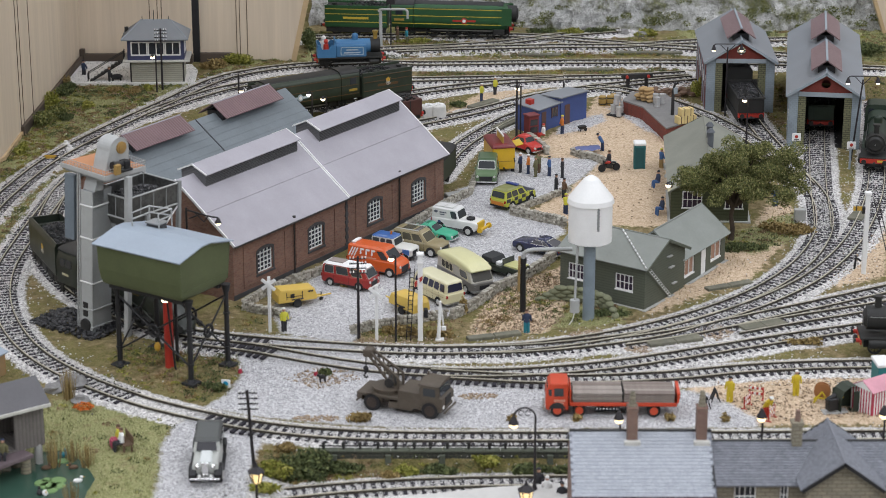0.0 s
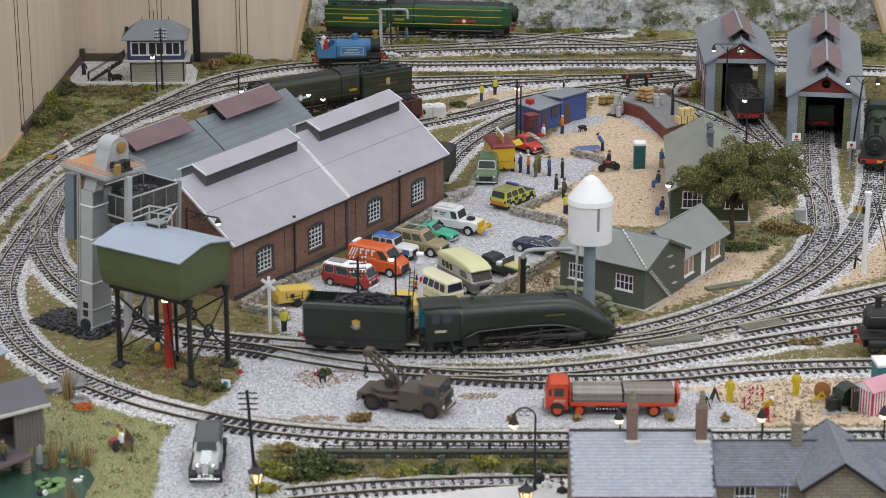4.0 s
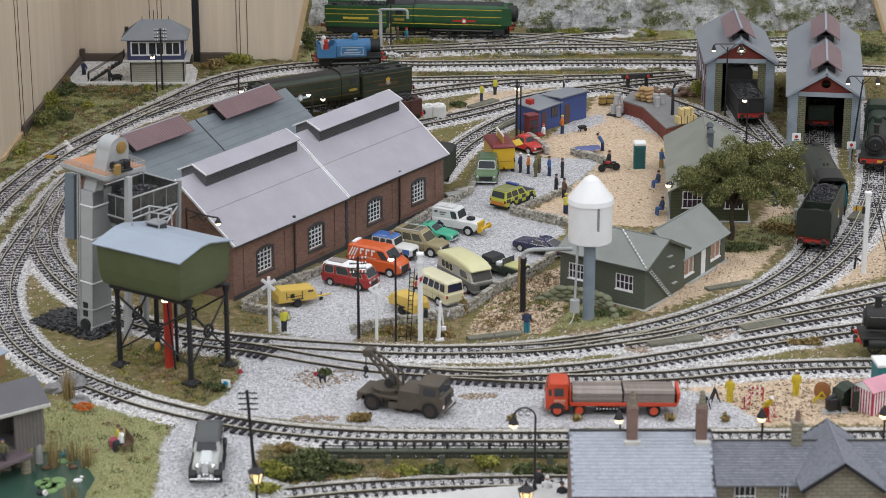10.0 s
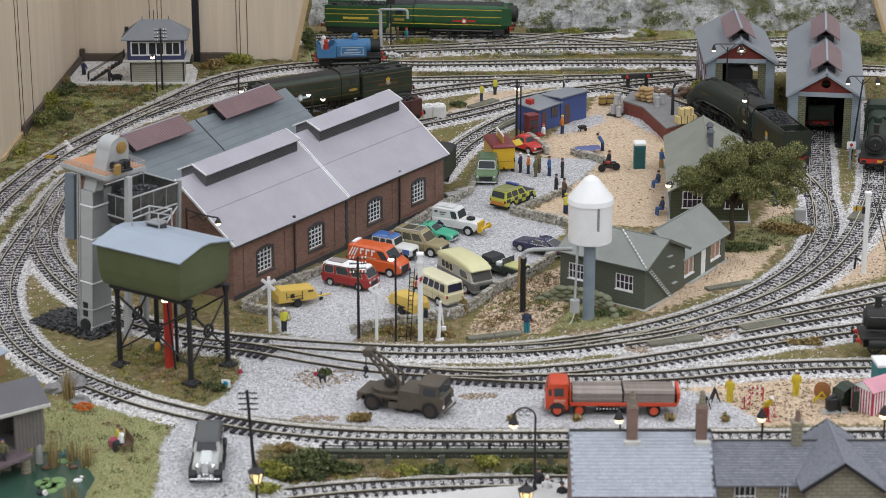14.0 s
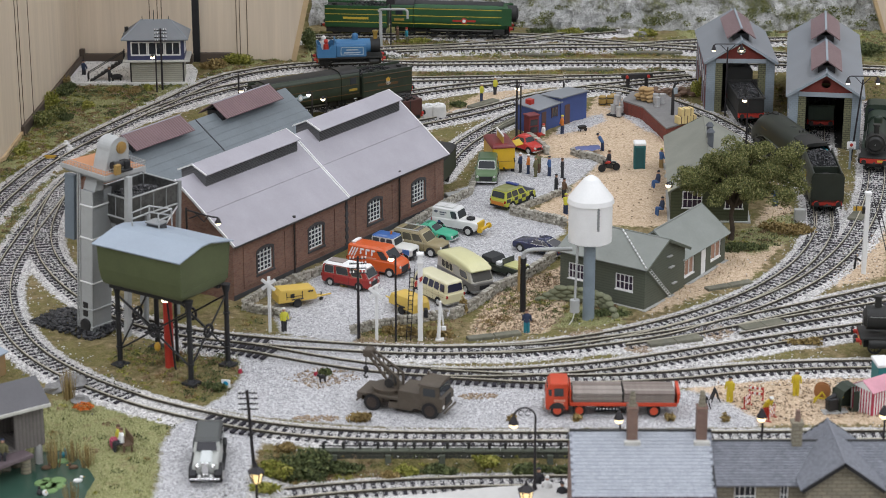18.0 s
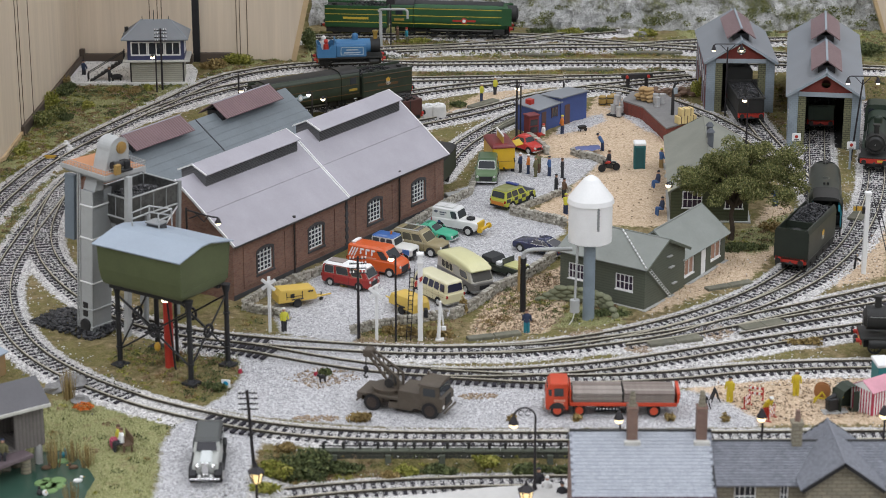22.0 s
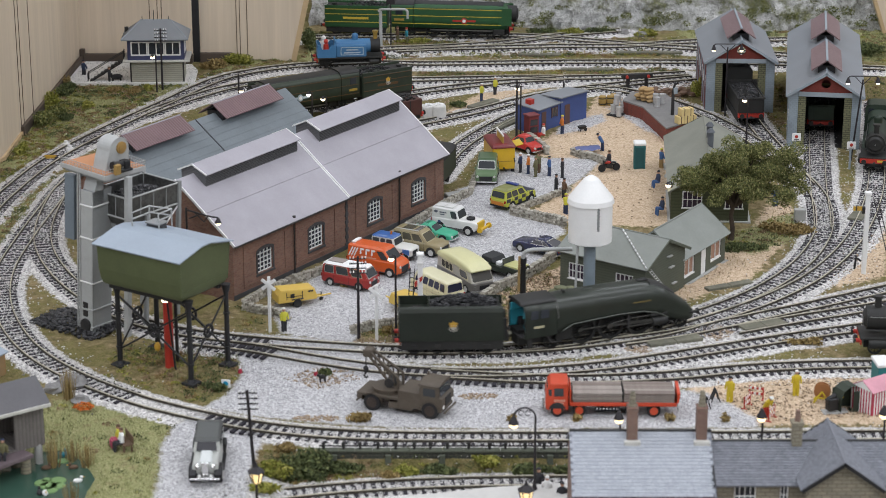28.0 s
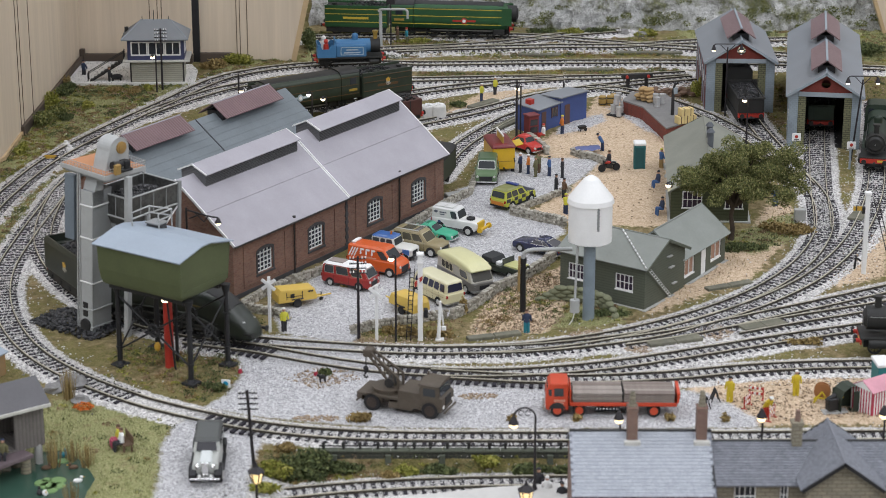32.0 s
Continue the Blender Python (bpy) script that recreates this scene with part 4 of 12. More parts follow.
        part("lamp_iron", Shape().box(82, 7 * k, 20, 84.5, 9.4 * k, 23, 0.3), M_WHITE, ob)
    part("backhead", Shape().box(-66, -14.6, 16, -56, 14.6, 42, 0.8), M_SOOT, ob, "sooty black backhead")
    teal = mat("teal_cab_paint", (0.05, 0.36, 0.46), 0.5)
    for k in (-1, 1):
        part("cab_lining", Shape().box(-85.6, 15.2 * k, 17, -66, 16.3 * k, 33, 0.2).box(-85.6, 12.6 * k, 33, -67, 15.0 * k, 40, 0.6), teal, ob, "teal inner cab side")
    part("regulator", Shape().tube([(-67, -6, 36), (-68, 6, 31)], 0.8, 6), M_STEEL, ob)
    part("fire_door", Shape().box(-67, -4, 19, -66, 4, 25, 0.3), M_STEEL, ob)
    part("cab_floor", Shape().box(-89, -16, 15, -56, 16, 16.5), M_SOOT, ob)
    part("main_frame", Shape().box(-88, -7, 6, 80, 7, 20), M_LOCOBLACK, ob)
    part("ashpan", Shape().box(-52, -12, 6, -36, 12, 20, 1), M_LOCOBLACK, ob)
    part("front_coupling", Shape().box(89, -1, 8, 93, 1, 10, 0.3), M_SOOT, ob)
    wheels = []
    for x in (-24.5, 4.5, 33.5):
        for k in (-1, 1):
            wheels.append((part("driving_wheel", spoked_wheel(13.2, 2.8, 16, k), M_LOCOBLACK, ob, at=pose(x, 11.3 * k, 13.2)), x, 11.3 * k, 13.2, k))
    for x in (53.5, 78):
        for k in (-1, 1):
            wheels.append((part("bogie_wheel", spoked_wheel(6.4, 2.4, 10, k), M_LOCOBLACK, ob, at=pose(x, 10.6 * k, 6.4)), x, 10.6 * k, 6.4, 0))
    for k in (-1, 1):
        wheels.append((part("trailing_wheel", spoked_wheel(7.3, 2.4, 10, k), M_LOCOBLACK, ob, at=pose(-56, 10.6 * k, 7.3)), -56, 10.6 * k, 7.3, 0))
    rods = []
    for k in (-1, 1):
        s = Shape().box(-30.5, -0.5, -0.7, 30.5, 0.5, 0.7, 0.2)
        for x in (-29, 0, 29):
            s.cyl((x, -0.8, 0), (x, 0.8, 0), 2.0, n=12)
        rods.append((part("coupling_rod", s, M_ROD, ob, at=pose(4.5, 13.2 * k, 13.2)), k, "coupling"))
        s = Shape().box(0, -0.5, -0.9, 46, 0.5, 0.9, 0.2).cyl((0, -0.9, 0), (0, 0.9, 0), 2.3, n=12).box(44, -1, -2, 49, 1, 2, 0.3)
        rods.append((part("connecting_rod", s, M_ROD, ob, at=pose(4.5, 15 * k, 13.2)), k, "connecting"))
    return wheels, rods


express = thing("steam_locomotive", -300, -210, RAIL_TOP, 0, "dark green streamlined express steam locomotive running on the yard track", "locomotive")
express_wheels, express_rods = streamlined_engine(express)
express_tender = thing("tender", -390, -60, RAIL_TOP, 0, "dark green tender heaped with coal behind the express locomotive", "tender")
tender(express_tender, 96, 45.8, M_LOCOGREEN)
tender_wheels = axle_boxes(express_tender, (-34, -13, 9, 31))

# ---------------------------------------------------------------- how the express runs
TRAIN_S = [(-0.5, 212), (0, 237), (0.5, 275), (1, 320.5), (1.5, 371), (2, 423), (2.5, 473), (3, 523), (3.5, 571), (4.5, 675), (5.5, 780), (6, 832), (6.5, 884), (7, 938), (7.5, 990), (8, 1044), (8.5, 1098), (9, 1150), (9.5, 1194), (10, 1232), (10.5, 1268), (11, 1306), (12, 1382), (13, 1452), (14, 1524), (14.5, 1556), (15.0, 1578), (15.5, 1582), (16.0, 1556), (16.5, 1506), (17, 1444), (17.5, 1400), (18, 1360), (18.5, 1324), (19, 1288), (19.5, 1255), (20, 1224), (20.5, 1202), (21, 1187), (21.5, 1173), (22, 1163), (22.5, 1152), (23, 1130), (23.5, 1106), (24, 1077), (24.5, 1047), (25, 1008), (25.5, 962), (26.5, 866), (27.5, 766), (28, 707), (28.5, 654), (29, 601), (29.5, 549), (30, 499), (30.5, 450), (31, 402), (31.5, 349), (32, 298), (32.5, 260)]
RUN = smooth_line(A4_LINE, 4.0, 2)
RUN_S = np.r_[0, np.cumsum(np.linalg.norm(np.diff(RUN, axis=0), axis=1))]


def train_s(t):
    """How far along its line the tender's tail stands."""
    a = np.array(TRAIN_S)
    i = min(max(int(np.searchsorted(a[:, 0], t)) - 1, 1), len(a) - 3)
    (t0, s0), (t1, s1), (t2, s2), (t3, s3) = a[i - 1:i + 3]
    u = (t - t1) / (t2 - t1)
    m1, m2 = (s2 - s0) / (t2 - t0) * (t2 - t1), (s3 - s1) / (t3 - t1) * (t2 - t1)
    return (2 * u ** 3 - 3 * u * u + 1) * s1 + (u ** 3 - 2 * u * u + u) * m1 + (3 * u * u - 2 * u ** 3) * s2 + (u ** 3 - u * u) * m2


def on_line(s):
    return np.array([np.interp(s, RUN_S, RUN[:, 0]), np.interp(s, RUN_S, RUN[:, 1])])


def body_pose(a, b, centre):
    """A body whose two pivots ride at a and b along the line."""
    p, q = on_line(a), on_line(b)
    d = (q - p) / np.linalg.norm(q - p)
    c = (p + q) / 2 + d * (centre - (a + b) / 2)
    return pose(c[0] * MM, c[1] * MM, RAIL_TOP * MM, 0, 0, math.degrees(math.atan2(d[1], d[0])))


def turns(radius, limit=70):
    """Times close enough that a wheel turns by less than the limit between them."""
    out, last = [0.0], train_s(0.0)
    for i in range(1, 961):
        t = i / 30
        if abs(train_s(t) - last) > radius * math.radians(limit) - 4 or i == 960:
            out.append(t)
            last = train_s(t)
    return out


def motions():
    times = [i * 0.2 for i in range(161)]
    rows_e, rows_t = [], []
    for t in times:
        s = train_s(t)
        rows_t.append((t, body_pose(s + 27, s + 83, s + 55.0)))
        rows_e.append((t, body_pose(s + 152, s + 236, s + 198)))
    walk(express, rows_e)
    walk(express_tender, rows_t)
    for ob, x, y, r, k in express_wheels:
        rows = []
        for t in turns(r):
            a = math.degrees(train_s(t) / r) + (90 if k > 0 else 0)
            rows.append((t, pose(x * MM, y * MM, r * MM, 0, a, 0)))
        walk(ob, rows)
    for ob, k, sort in express_rods:
        rows = []
        for t in turns(13.2, 60):
            a = train_s(t) / 13.2 + (math.pi / 2 if k > 0 else 0)
            cx, cz = 4.2 * math.cos(a), -4.2 * math.sin(a)
            if sort == "coupling":
                rows.append((t, pose((4.5 + cx) * MM, 13.2 * k * MM, (13.2 + cz) * MM)))
            else:
                dip = math.degrees(math.asin((13.2 + cz - 12) / 46))
                rows.append((t, pose((4.5 + cx) * MM, 15 * k * MM, (13.2 + cz) * MM, 0, dip, 0)))
        walk(ob, rows)
    for i, ob in enumerate(tender_wheels):
        x, y = (-34, -13, 9, 31)[i // 2], (10.6, -10.6)[i % 2]
        walk(ob, [(t, pose(x * MM, y * MM, 8.0 * MM, 0, math.degrees(train_s(t) / 8.0), 0)) for t in turns(8.0)])


# ---------------------------------------------------------------- brick engine shed, two bays
M_SLATE = mat("slate_roof", (0.165, 0.19, 0.205), 0.65, 0, 0.1, 30, 400, 0.2)
M_MAROON = ribbed("maroon_corrugated", (0.185, 0.115, 0.12), 3.6, "X", 0.9)
M_LOUVRE = ribbed("dark_louvre", (0.115, 0.115, 0.12), 1.6, "Z", 0.6)
M_QUOIN = mat("dark_quoin", (0.06, 0.06, 0.062), 0.8, 0, 0.3)
M_PIPE = mat("black_pipe", (0.03, 0.026, 0.024), 0.5)
M_SEAM = mat("roof_seam", (0.34, 0.33, 0.35), 0.8)


def brick_shed():
    ob = thing("engine_shed", -200.8, -153.8, 0, 56.2, "two-bay red brick engine shed with pale grey roofs and white verges", "engine shed")
    L, W, E, R = 362.0, 132.0, 61.0, 111.5
    holes = [(37, 16.5, 61, 41), (120, 16.5, 144, 41), (221.5, 16.5, 245.5, 41), (302, 16.5, 326, 41)]
    part("wall", pierced(0, L, -1, E, 0, 3, holes), M_BRICK, ob, "red brick long wall")
    part("wall", Shape().box(0, W - 3, -1, L, W, E), M_BRICK, ob)
    for x0, x1 in ((0.0, 3.0), (L - 3, L)):
        part("gable", Shape().prism([(3, -1), (W - 3, -1), (W - 3, E), (W / 2, R - 2.5), (3, E)], "x", x0, x1), M_BRICK, ob, "red brick gable")
    part("plinth", Shape().box(-0.6, -0.8, -1, L + 0.6, 0, 5, 0.2), M_QUOIN, ob)
    for i, (x0, z0, x1, z1) in enumerate(holes):
        window(ob, x0 + 0.8, z0 + 0.5, x1 - 0.8, z1 - 1, 1.2, 4, 5, -1, sill=False)
        s = Shape().prism([(x0 - 2, z1 - 4), (x0 - 2, z1 - 1)] + arc(x0 - 2, z1 - 1, x1 + 2, z1 - 1, 3.4)[1:] + [(x1 + 2, z1 - 4)] + [(x1, z1 - 4)] + arc(x0, z1 - 3.4, x1, z1 - 3.4, 2.6)[::-1] + [(x0, z1 - 4)], "y", -0.6, 0.8)
        s.box(x0 - 2, -0.5, z0 - 1, x0, 0.3, z1 - 4).box(x1, -0.5, z0 - 1, x1 + 2, 0.3, z1 - 4)
        part("window_arch", s, M_QUOIN, ob, "dark blue brick window surround")
        part("window_sill", Shape().box(x0 - 2.5, -1.2, z0 - 2.4, x1 + 2.5, 0.8, z0 - 0.2, 0.2), M_QUOIN, ob)
        # raised border of the recessed panel round the window
        a, b = x0 - 22, x1 + 22
        part("brick_panel_border", pierced(a, b, 8, 52, -0.7, 0, [(a + 3, 10.5, b - 3, 49)]), M_BRICK, ob)
    for x in (94.5, 276.5):
        part("downpipe", Shape().cyl((x, -1.4, 0), (x, -1.4, E - 1), 0.75, n=8).box(x - 1.6, -2.6, E - 3, x + 1.6, 0, E, 0.3), M_PIPE, ob, "black rainwater downpipe")
    for x in (183.5,):
        for i in range(15):
            w = 2.6 if i % 2 else 1.5
            part("quoin", Shape().box(x - w, -0.9, i * 4.0, x + w, 0.2, i * 4.0 + 3.8, 0.2), M_QUOIN, ob)
    part("eaves_course", Shape().box(-0.5, -0.9, E - 4.5, L + 0.5, 0, E - 2, 0.2), M_BRICK, ob)
    tan = (R - E) / (W / 2)
    for i, (a, b, dz) in enumerate(((-4, 182.0, 0.0), (182.6, L + 4, 0.7))):
        o = 5.5
        part("roof", slab((a, -o, E - o * tan + dz), (b, -o, E - o * tan + dz), (b, W / 2, R + dz), 1.4), M_GREYROOF, ob, "pale grey sheet roof")
        part("roof", slab((a, W + o, E - o * tan + dz), (b, W + o, E - o * tan + dz), (b, W / 2, R + dz), 1.4), M_GREYROOF, ob, "pale grey sheet roof")
        y = 30.0
        part("roof_seam", Shape().box(a, y - 0.3, E + y * tan + dz - 0.3, b, y + 0.3, E + y * tan + dz + 0.35), M_SEAM, ob)
        for x in (a, b - 1.3):
            for y0, y1 in ((-o, W / 2), (W + o, W / 2)):
                z0 = E - o * tan + dz
                part("verge", slab((x, y0, z0 + 0.8), (x + 1.3, y0, z0 + 0.8), (x + 1.3, y1, R + dz + 0.8), 2.4), M_WHITE, ob, "white verge board")
        part("gutter", Shape().cyl((a, -o - 0.6, E - o * tan + dz - 0.6), (b, -o - 0.6, E - o * tan + dz - 0.6), 0.9, n=8), M_PIPE, ob)
        # louvred smoke vent along the ridge
        x0, x1 = (24, 170) if i == 0 else (208, 352)
        h, c = 15.0, W / 2
        v = part("smoke_vent", Shape().box(x0, c - h, R - h * tan - 1 + dz, x1, c + h, R + 2.5 + dz), M_LOUVRE, ob, "dark louvred ridge vent")
        part("vent_roof", slab((x0 - 2, c - h - 3.5, R + 1.2 + dz), (x1 + 2, c - h - 3.5, R + 1.2 + dz), (x1 + 2, c, R + 9.5 + dz), 1.0), M_GREYROOF, v)
        part("vent_roof", slab((x0 - 2, c + h + 3.5, R + 1.2 + dz), (x1 + 2, c + h + 3.5, R + 1.2 + dz), (x1 + 2, c, R + 9.5 + dz), 1.0), M_GREYROOF, v)
        for x in (x0 - 2.4, x1 + 1.4):
            for k in (-1, 1):
                part("vent_verge", slab((x, c + k * (h + 3.6), R + 1.6 + dz), (x + 1, c + k * (h + 3.6), R + 1.6 + dz), (x + 1, c, R + 10.0 + dz), 1.5), M_WHITE, v)
        part("vent_end", Shape().prism([(c - h, R + 2 + dz), (c + h, R + 2 + dz), (c, R + 9 + dz)], "x", x0, x0 + 1), M_LOUVRE, v)
        part("vent_end", Shape().prism([(c - h, R + 2 + dz), (c + h, R + 2 + dz), (c, R + 9 + dz)], "x", x1 - 1, x1), M_LOUVRE, v)
        for k in range(1, 8):
            part("vent_slat", Shape().box(x0, c - h - 0.5, R - h * tan + k * 1.6 + dz, x1, c - h, R - h * tan + k * 1.6 + 0.5 + dz), M_QUOIN, v)


brick_shed()


def slate_shed():
    # local y runs back from its near wall
    ob = thing("engine_shed", -200.8 - 137 * 0.831, -153.8 + 137 * 0.5563, 0, 56.2, "dark slate-roofed engine shed with maroon corrugated ridge vents", "engine shed")
    W, E, R = 130.0, 58.0, 105.0
    tan = (R - E) / (W / 2)
    X0, X1_ = 74.0, 342.0
    part("wall", Shape().box(X0, 0, -1, X1_, 3, E), M_BRICK, ob)
    part("wall", Shape().box(X0, W - 3, -1, X1_, W, E), M_BRICK, ob)
    for a in (X0, X1_ - 3):
        part("gable", Shape().prism([(3, -1), (22, -1), (22, 48), (108, 48), (108, -1), (W - 3, -1), (W - 3, E), (W / 2, R - 2.5), (3, E)], "x", a, a + 3), M_BRICK, ob)
    part("bargeboard", Shape().prism([(3, E - 4), (W / 2, R - 8), (W - 3, E - 4), (W - 3, E), (W / 2, R - 2), (3, E)], "x", X1_, X1_ + 1), mat("maroon_paint", (0.16, 0.03, 0.035), 0.6), ob)
    for a, b in ((X0 - 4, 190.0), (190.8, X1_ + 5)):
        part("roof", slab((a, -4, E - 4 * tan), (b, -4, E - 4 * tan), (b, W / 2, R), 1.5), M_SLATE, ob, "dark blue-grey slate roof")
        part("roof", slab((a, W + 4, E - 4 * tan), (b, W + 4, E - 4 * tan), (b, W / 2, R), 1.5), M_SLATE, ob, "dark blue-grey slate roof")
    part("roof_joint", slab((189.6, -4, E - 4 * tan + 0.5), (191.2, -4, E - 4 * tan + 0.5), (191.2, W / 2, R + 0.5), 0.6), M_BLACK, ob)
    for i in range(1, 9):
        y = i * W / 18
        part("slate_course", Shape().box(X0 - 4, y - 0.2, E + y * tan, X1_ + 5, y + 0.2, E + y * tan + 0.22), M_SLATE, ob)
    for x0, x1 in ((74, 166), (219, 318)):
        c, h = W / 2, 14.0
        v = part("smoke_vent", Shape().box(x0 + 4, c - h + 4, R - h * tan, x1 - 4, c + h - 4, R + 2), M_BLACK, ob, "dark vent box")
        for k in (-1, 1):
            part("vent_roof", slab((x0, c + k * (h + 6), R - 2.5), (x1, c + k * (h + 6), R - 2.5), (x1, c, R + 11), 1.0), M_MAROON, v, "maroon corrugated sheet")
        part("vent_ridge", Shape().box(x0, c - 0.8, R + 10.4, x1, c + 0.8, R + 11.4, 0.2), M_GREYROOF, v)


slate_shed()

# ---------------------------------------------------------------- the two-road grey and red sheds by the hill
M_SHEDROOF = mat("grey_plastic_roof", (0.22, 0.235, 0.255), 0.6, 0, 0.07, 30, 500, 0.1)
M_SHEDGREY = mat("pale_blue_grey_trim", (0.28, 0.32, 0.355), 0.6, 0, 0.08)
M_SHEDPOST = brickwork("pale_blue_grey_post", (0.265, 0.315, 0.355), (0.25, 0.30, 0.335), (0.215, 0.255, 0.285), 5, 2.4, 0.25, 0.25)
M_SHEDRED = brickwork("shed_red_gable", (0.22, 0.042, 0.03), (0.19, 0.035, 0.026), (0.13, 0.03, 0.025))
M_MOSSBRICK = brickwork("mossy_stone", (0.20, 0.20, 0.11), (0.16, 0.16, 0.09), (0.07, 0.07, 0.045), 6, 2.6, 0.4)
M_PINKSHEET = ribbed("dull_pink_sheet", (0.21, 0.14, 0.145), 3.0, "Y", 0.4)
M_DARKRED = mat("dark_red_boards", (0.13, 0.03, 0.03), 0.7)


def road_shed(x, y, rz, depth, units, clear=False):
    """Local x across the front (centre 0), y into the shed."""
    ob = thing("engine_shed", x, y, 0, rz, "grey-roofed single-road engine shed with a dark red gable", "engine shed", "sheds by the hill")
    W, E, R = 84.0, 67.0, 93.0
    h = W / 2
    tan = (R - E) / h
    for k in (-1, 1):
        part("post", Shape().box(k * h, 0, -1, k * (h - 11), 5, E, 0.4), M_SHEDPOST, ob, "pale blue-grey corner post")
        part("inner_pier", Shape().box(k * (h - 11), 1.5, -1, k * (h - 20), 7, E - 4, 0.4), M_MOSSBRICK, ob, "mossy stone pier")
        for j in range(int(depth // 26)):
            y0 = 6 + j * 26.0
            part("side_panel", Shape().box(k * h, y0, -1, k * (h - 3), min(y0 + 26, depth - 1), E), M_DARKRED, ob)
            part("side_window", Shape().box(k * (h + 0.3), y0 + 6, 30, k * (h - 0.5), y0 + 10, 44, 0.1), M_WHITE, ob)
            part("side_pier", Shape().box(k * (h + 0.6), y0 + 19.5, -1, k * (h - 3.5), y0 + 24.5, E, 0.3), M_SHEDPOST, ob)
        o = 4.0
        part("roof", slab((k * (h + o), -5, E - o * tan), (k * (h + o), depth + 4, E - o * tan), (0, depth + 4, R), 1.8), M_SHEDROOF, ob, "grey roof slope")
        part("bargeboard", slab((k * (h + o), -6.2, E - o * tan + 0.4), (k * (h + o), -5, E - o * tan + 0.4), (0, -5, R + 0.4), 3.0), M_SHEDGREY, ob)
    if not clear:
        part("rear_wall", Shape().prism([(-h + 3, -1), (h - 3, -1), (h - 3, E), (0, R - 3), (-h + 3, E)], "y", depth - 3, depth), M_DARKRED, ob)
    for yy in (1.0,):
        z0 = E + 1.5
        prof = [(-h + 1, z0), (h - 1, z0), (0, R - 2.2)]
        ring = [(5.4 * math.cos(a), E + 11.5 + 5.4 * math.sin(a)) for a in [math.pi * 2 * i / 20 for i in range(20)]]
        s = Shape()
        outer = []
        for rx, rz_ in ring:
            # where a ray from the hole's centre leaves the gable
            dx, dz = rx, rz_ - (E + 11.5)
            t = 1e9
            for (ax, az), (bx, bz) in zip(prof, prof[1:] + prof[:1]):
                ex, ez = bx - ax, bz - az
                den = dx * ez - dz * ex
                if abs(den) > 1e-9:
                    u = ((ax) * ez - (az - E - 11.5) * ex) / den
                    if u > 0:
                        t = min(t, u)
            outer.append((dx * t, E + 11.5 + dz * t))
        n = len(ring)
        vs = [(a, 0.0, b) for a, b in ring] + [(a, 0.0, b) for a, b in outer] + [(a, 3.0, b) for a, b in ring] + [(a, 3.0, b) for a, b in outer]
        fs = []
        for i in range(n):
            j = (i + 1) % n
            fs += [(i, j, n + j, n + i), (2 * n + i, 3 * n + i, 3 * n + j, 2 * n + j), (i, 2 * n + i, 2 * n + j, j)]
        part("gable", s.add(vs, fs), M_SHEDRED, ob, "dark red gable with a round opening")
    part("lintel", Shape().box(-h + 11, -1.5, E - 4, h - 11, 4, E + 1.5, 0.3), M_SHEDGREY, ob, "pale lintel")
    part("lintel_end", Shape().box(-h + 0.5, -0.5, E, -h + 11, 3, E + 1.5, 0.2).box(h - 11, -0.5, E, h - 0.5, 3, E + 1.5, 0.2), M_SHEDGREY, ob)
    part("ridge", Shape().cyl((0, -6, R + 0.2), (0, depth + 4, R + 0.2), 1.1, n=8), M_SHEDGREY, ob)
    for i in range(units):
        y0 = 12 + i * (depth / units)
        y1 = y0 + depth / units * 0.62
        v = part("smoke_vent", Shape().box(-10, y0 + 6, R - 10 * tan, 10, y1, R + 3.2), M_BLACK, ob, "dark vent opening")
        for k in (-1, 1):
            part("vent_roof", slab((k * 18, y0 - 3, R - 0.5), (k * 18, y1 + 3, R - 0.5), (0, y1 + 3, R + 12), 1.4), M_PINKSHEET, v, "dull pink ribbed sheet")
        part("vent_ridge", Shape().box(-1.4, y0 - 4, R + 11.3, 1.4, y1 + 3, R + 12.9, 0.5), M_SHEDGREY, v)
    part("floor_slab", Shape().box(-h + 4, 4, -0.5, -14, depth - 4, 1.8).box(14, 4, -0.5, h - 4, depth - 4, 1.8), M_SOOT, ob)
    return ob


road_shed(446.5, 362, -8.5, 306, 2)
road_shed(367.5, 521, -2.0, 160, 1, True)

# ---------------------------------------------------------------- signal box
M_NAVY = mat("navy_boards", (0.045, 0.05, 0.115), 0.55, 0, 0.12)
M_BUFF = ribbed("buff_boards", (0.36, 0.35, 0.29), 2.6, "Z", 0.5)
M_CREAMSTEP = mat("pale_stone", (0.55, 0.54, 0.50), 0.8)


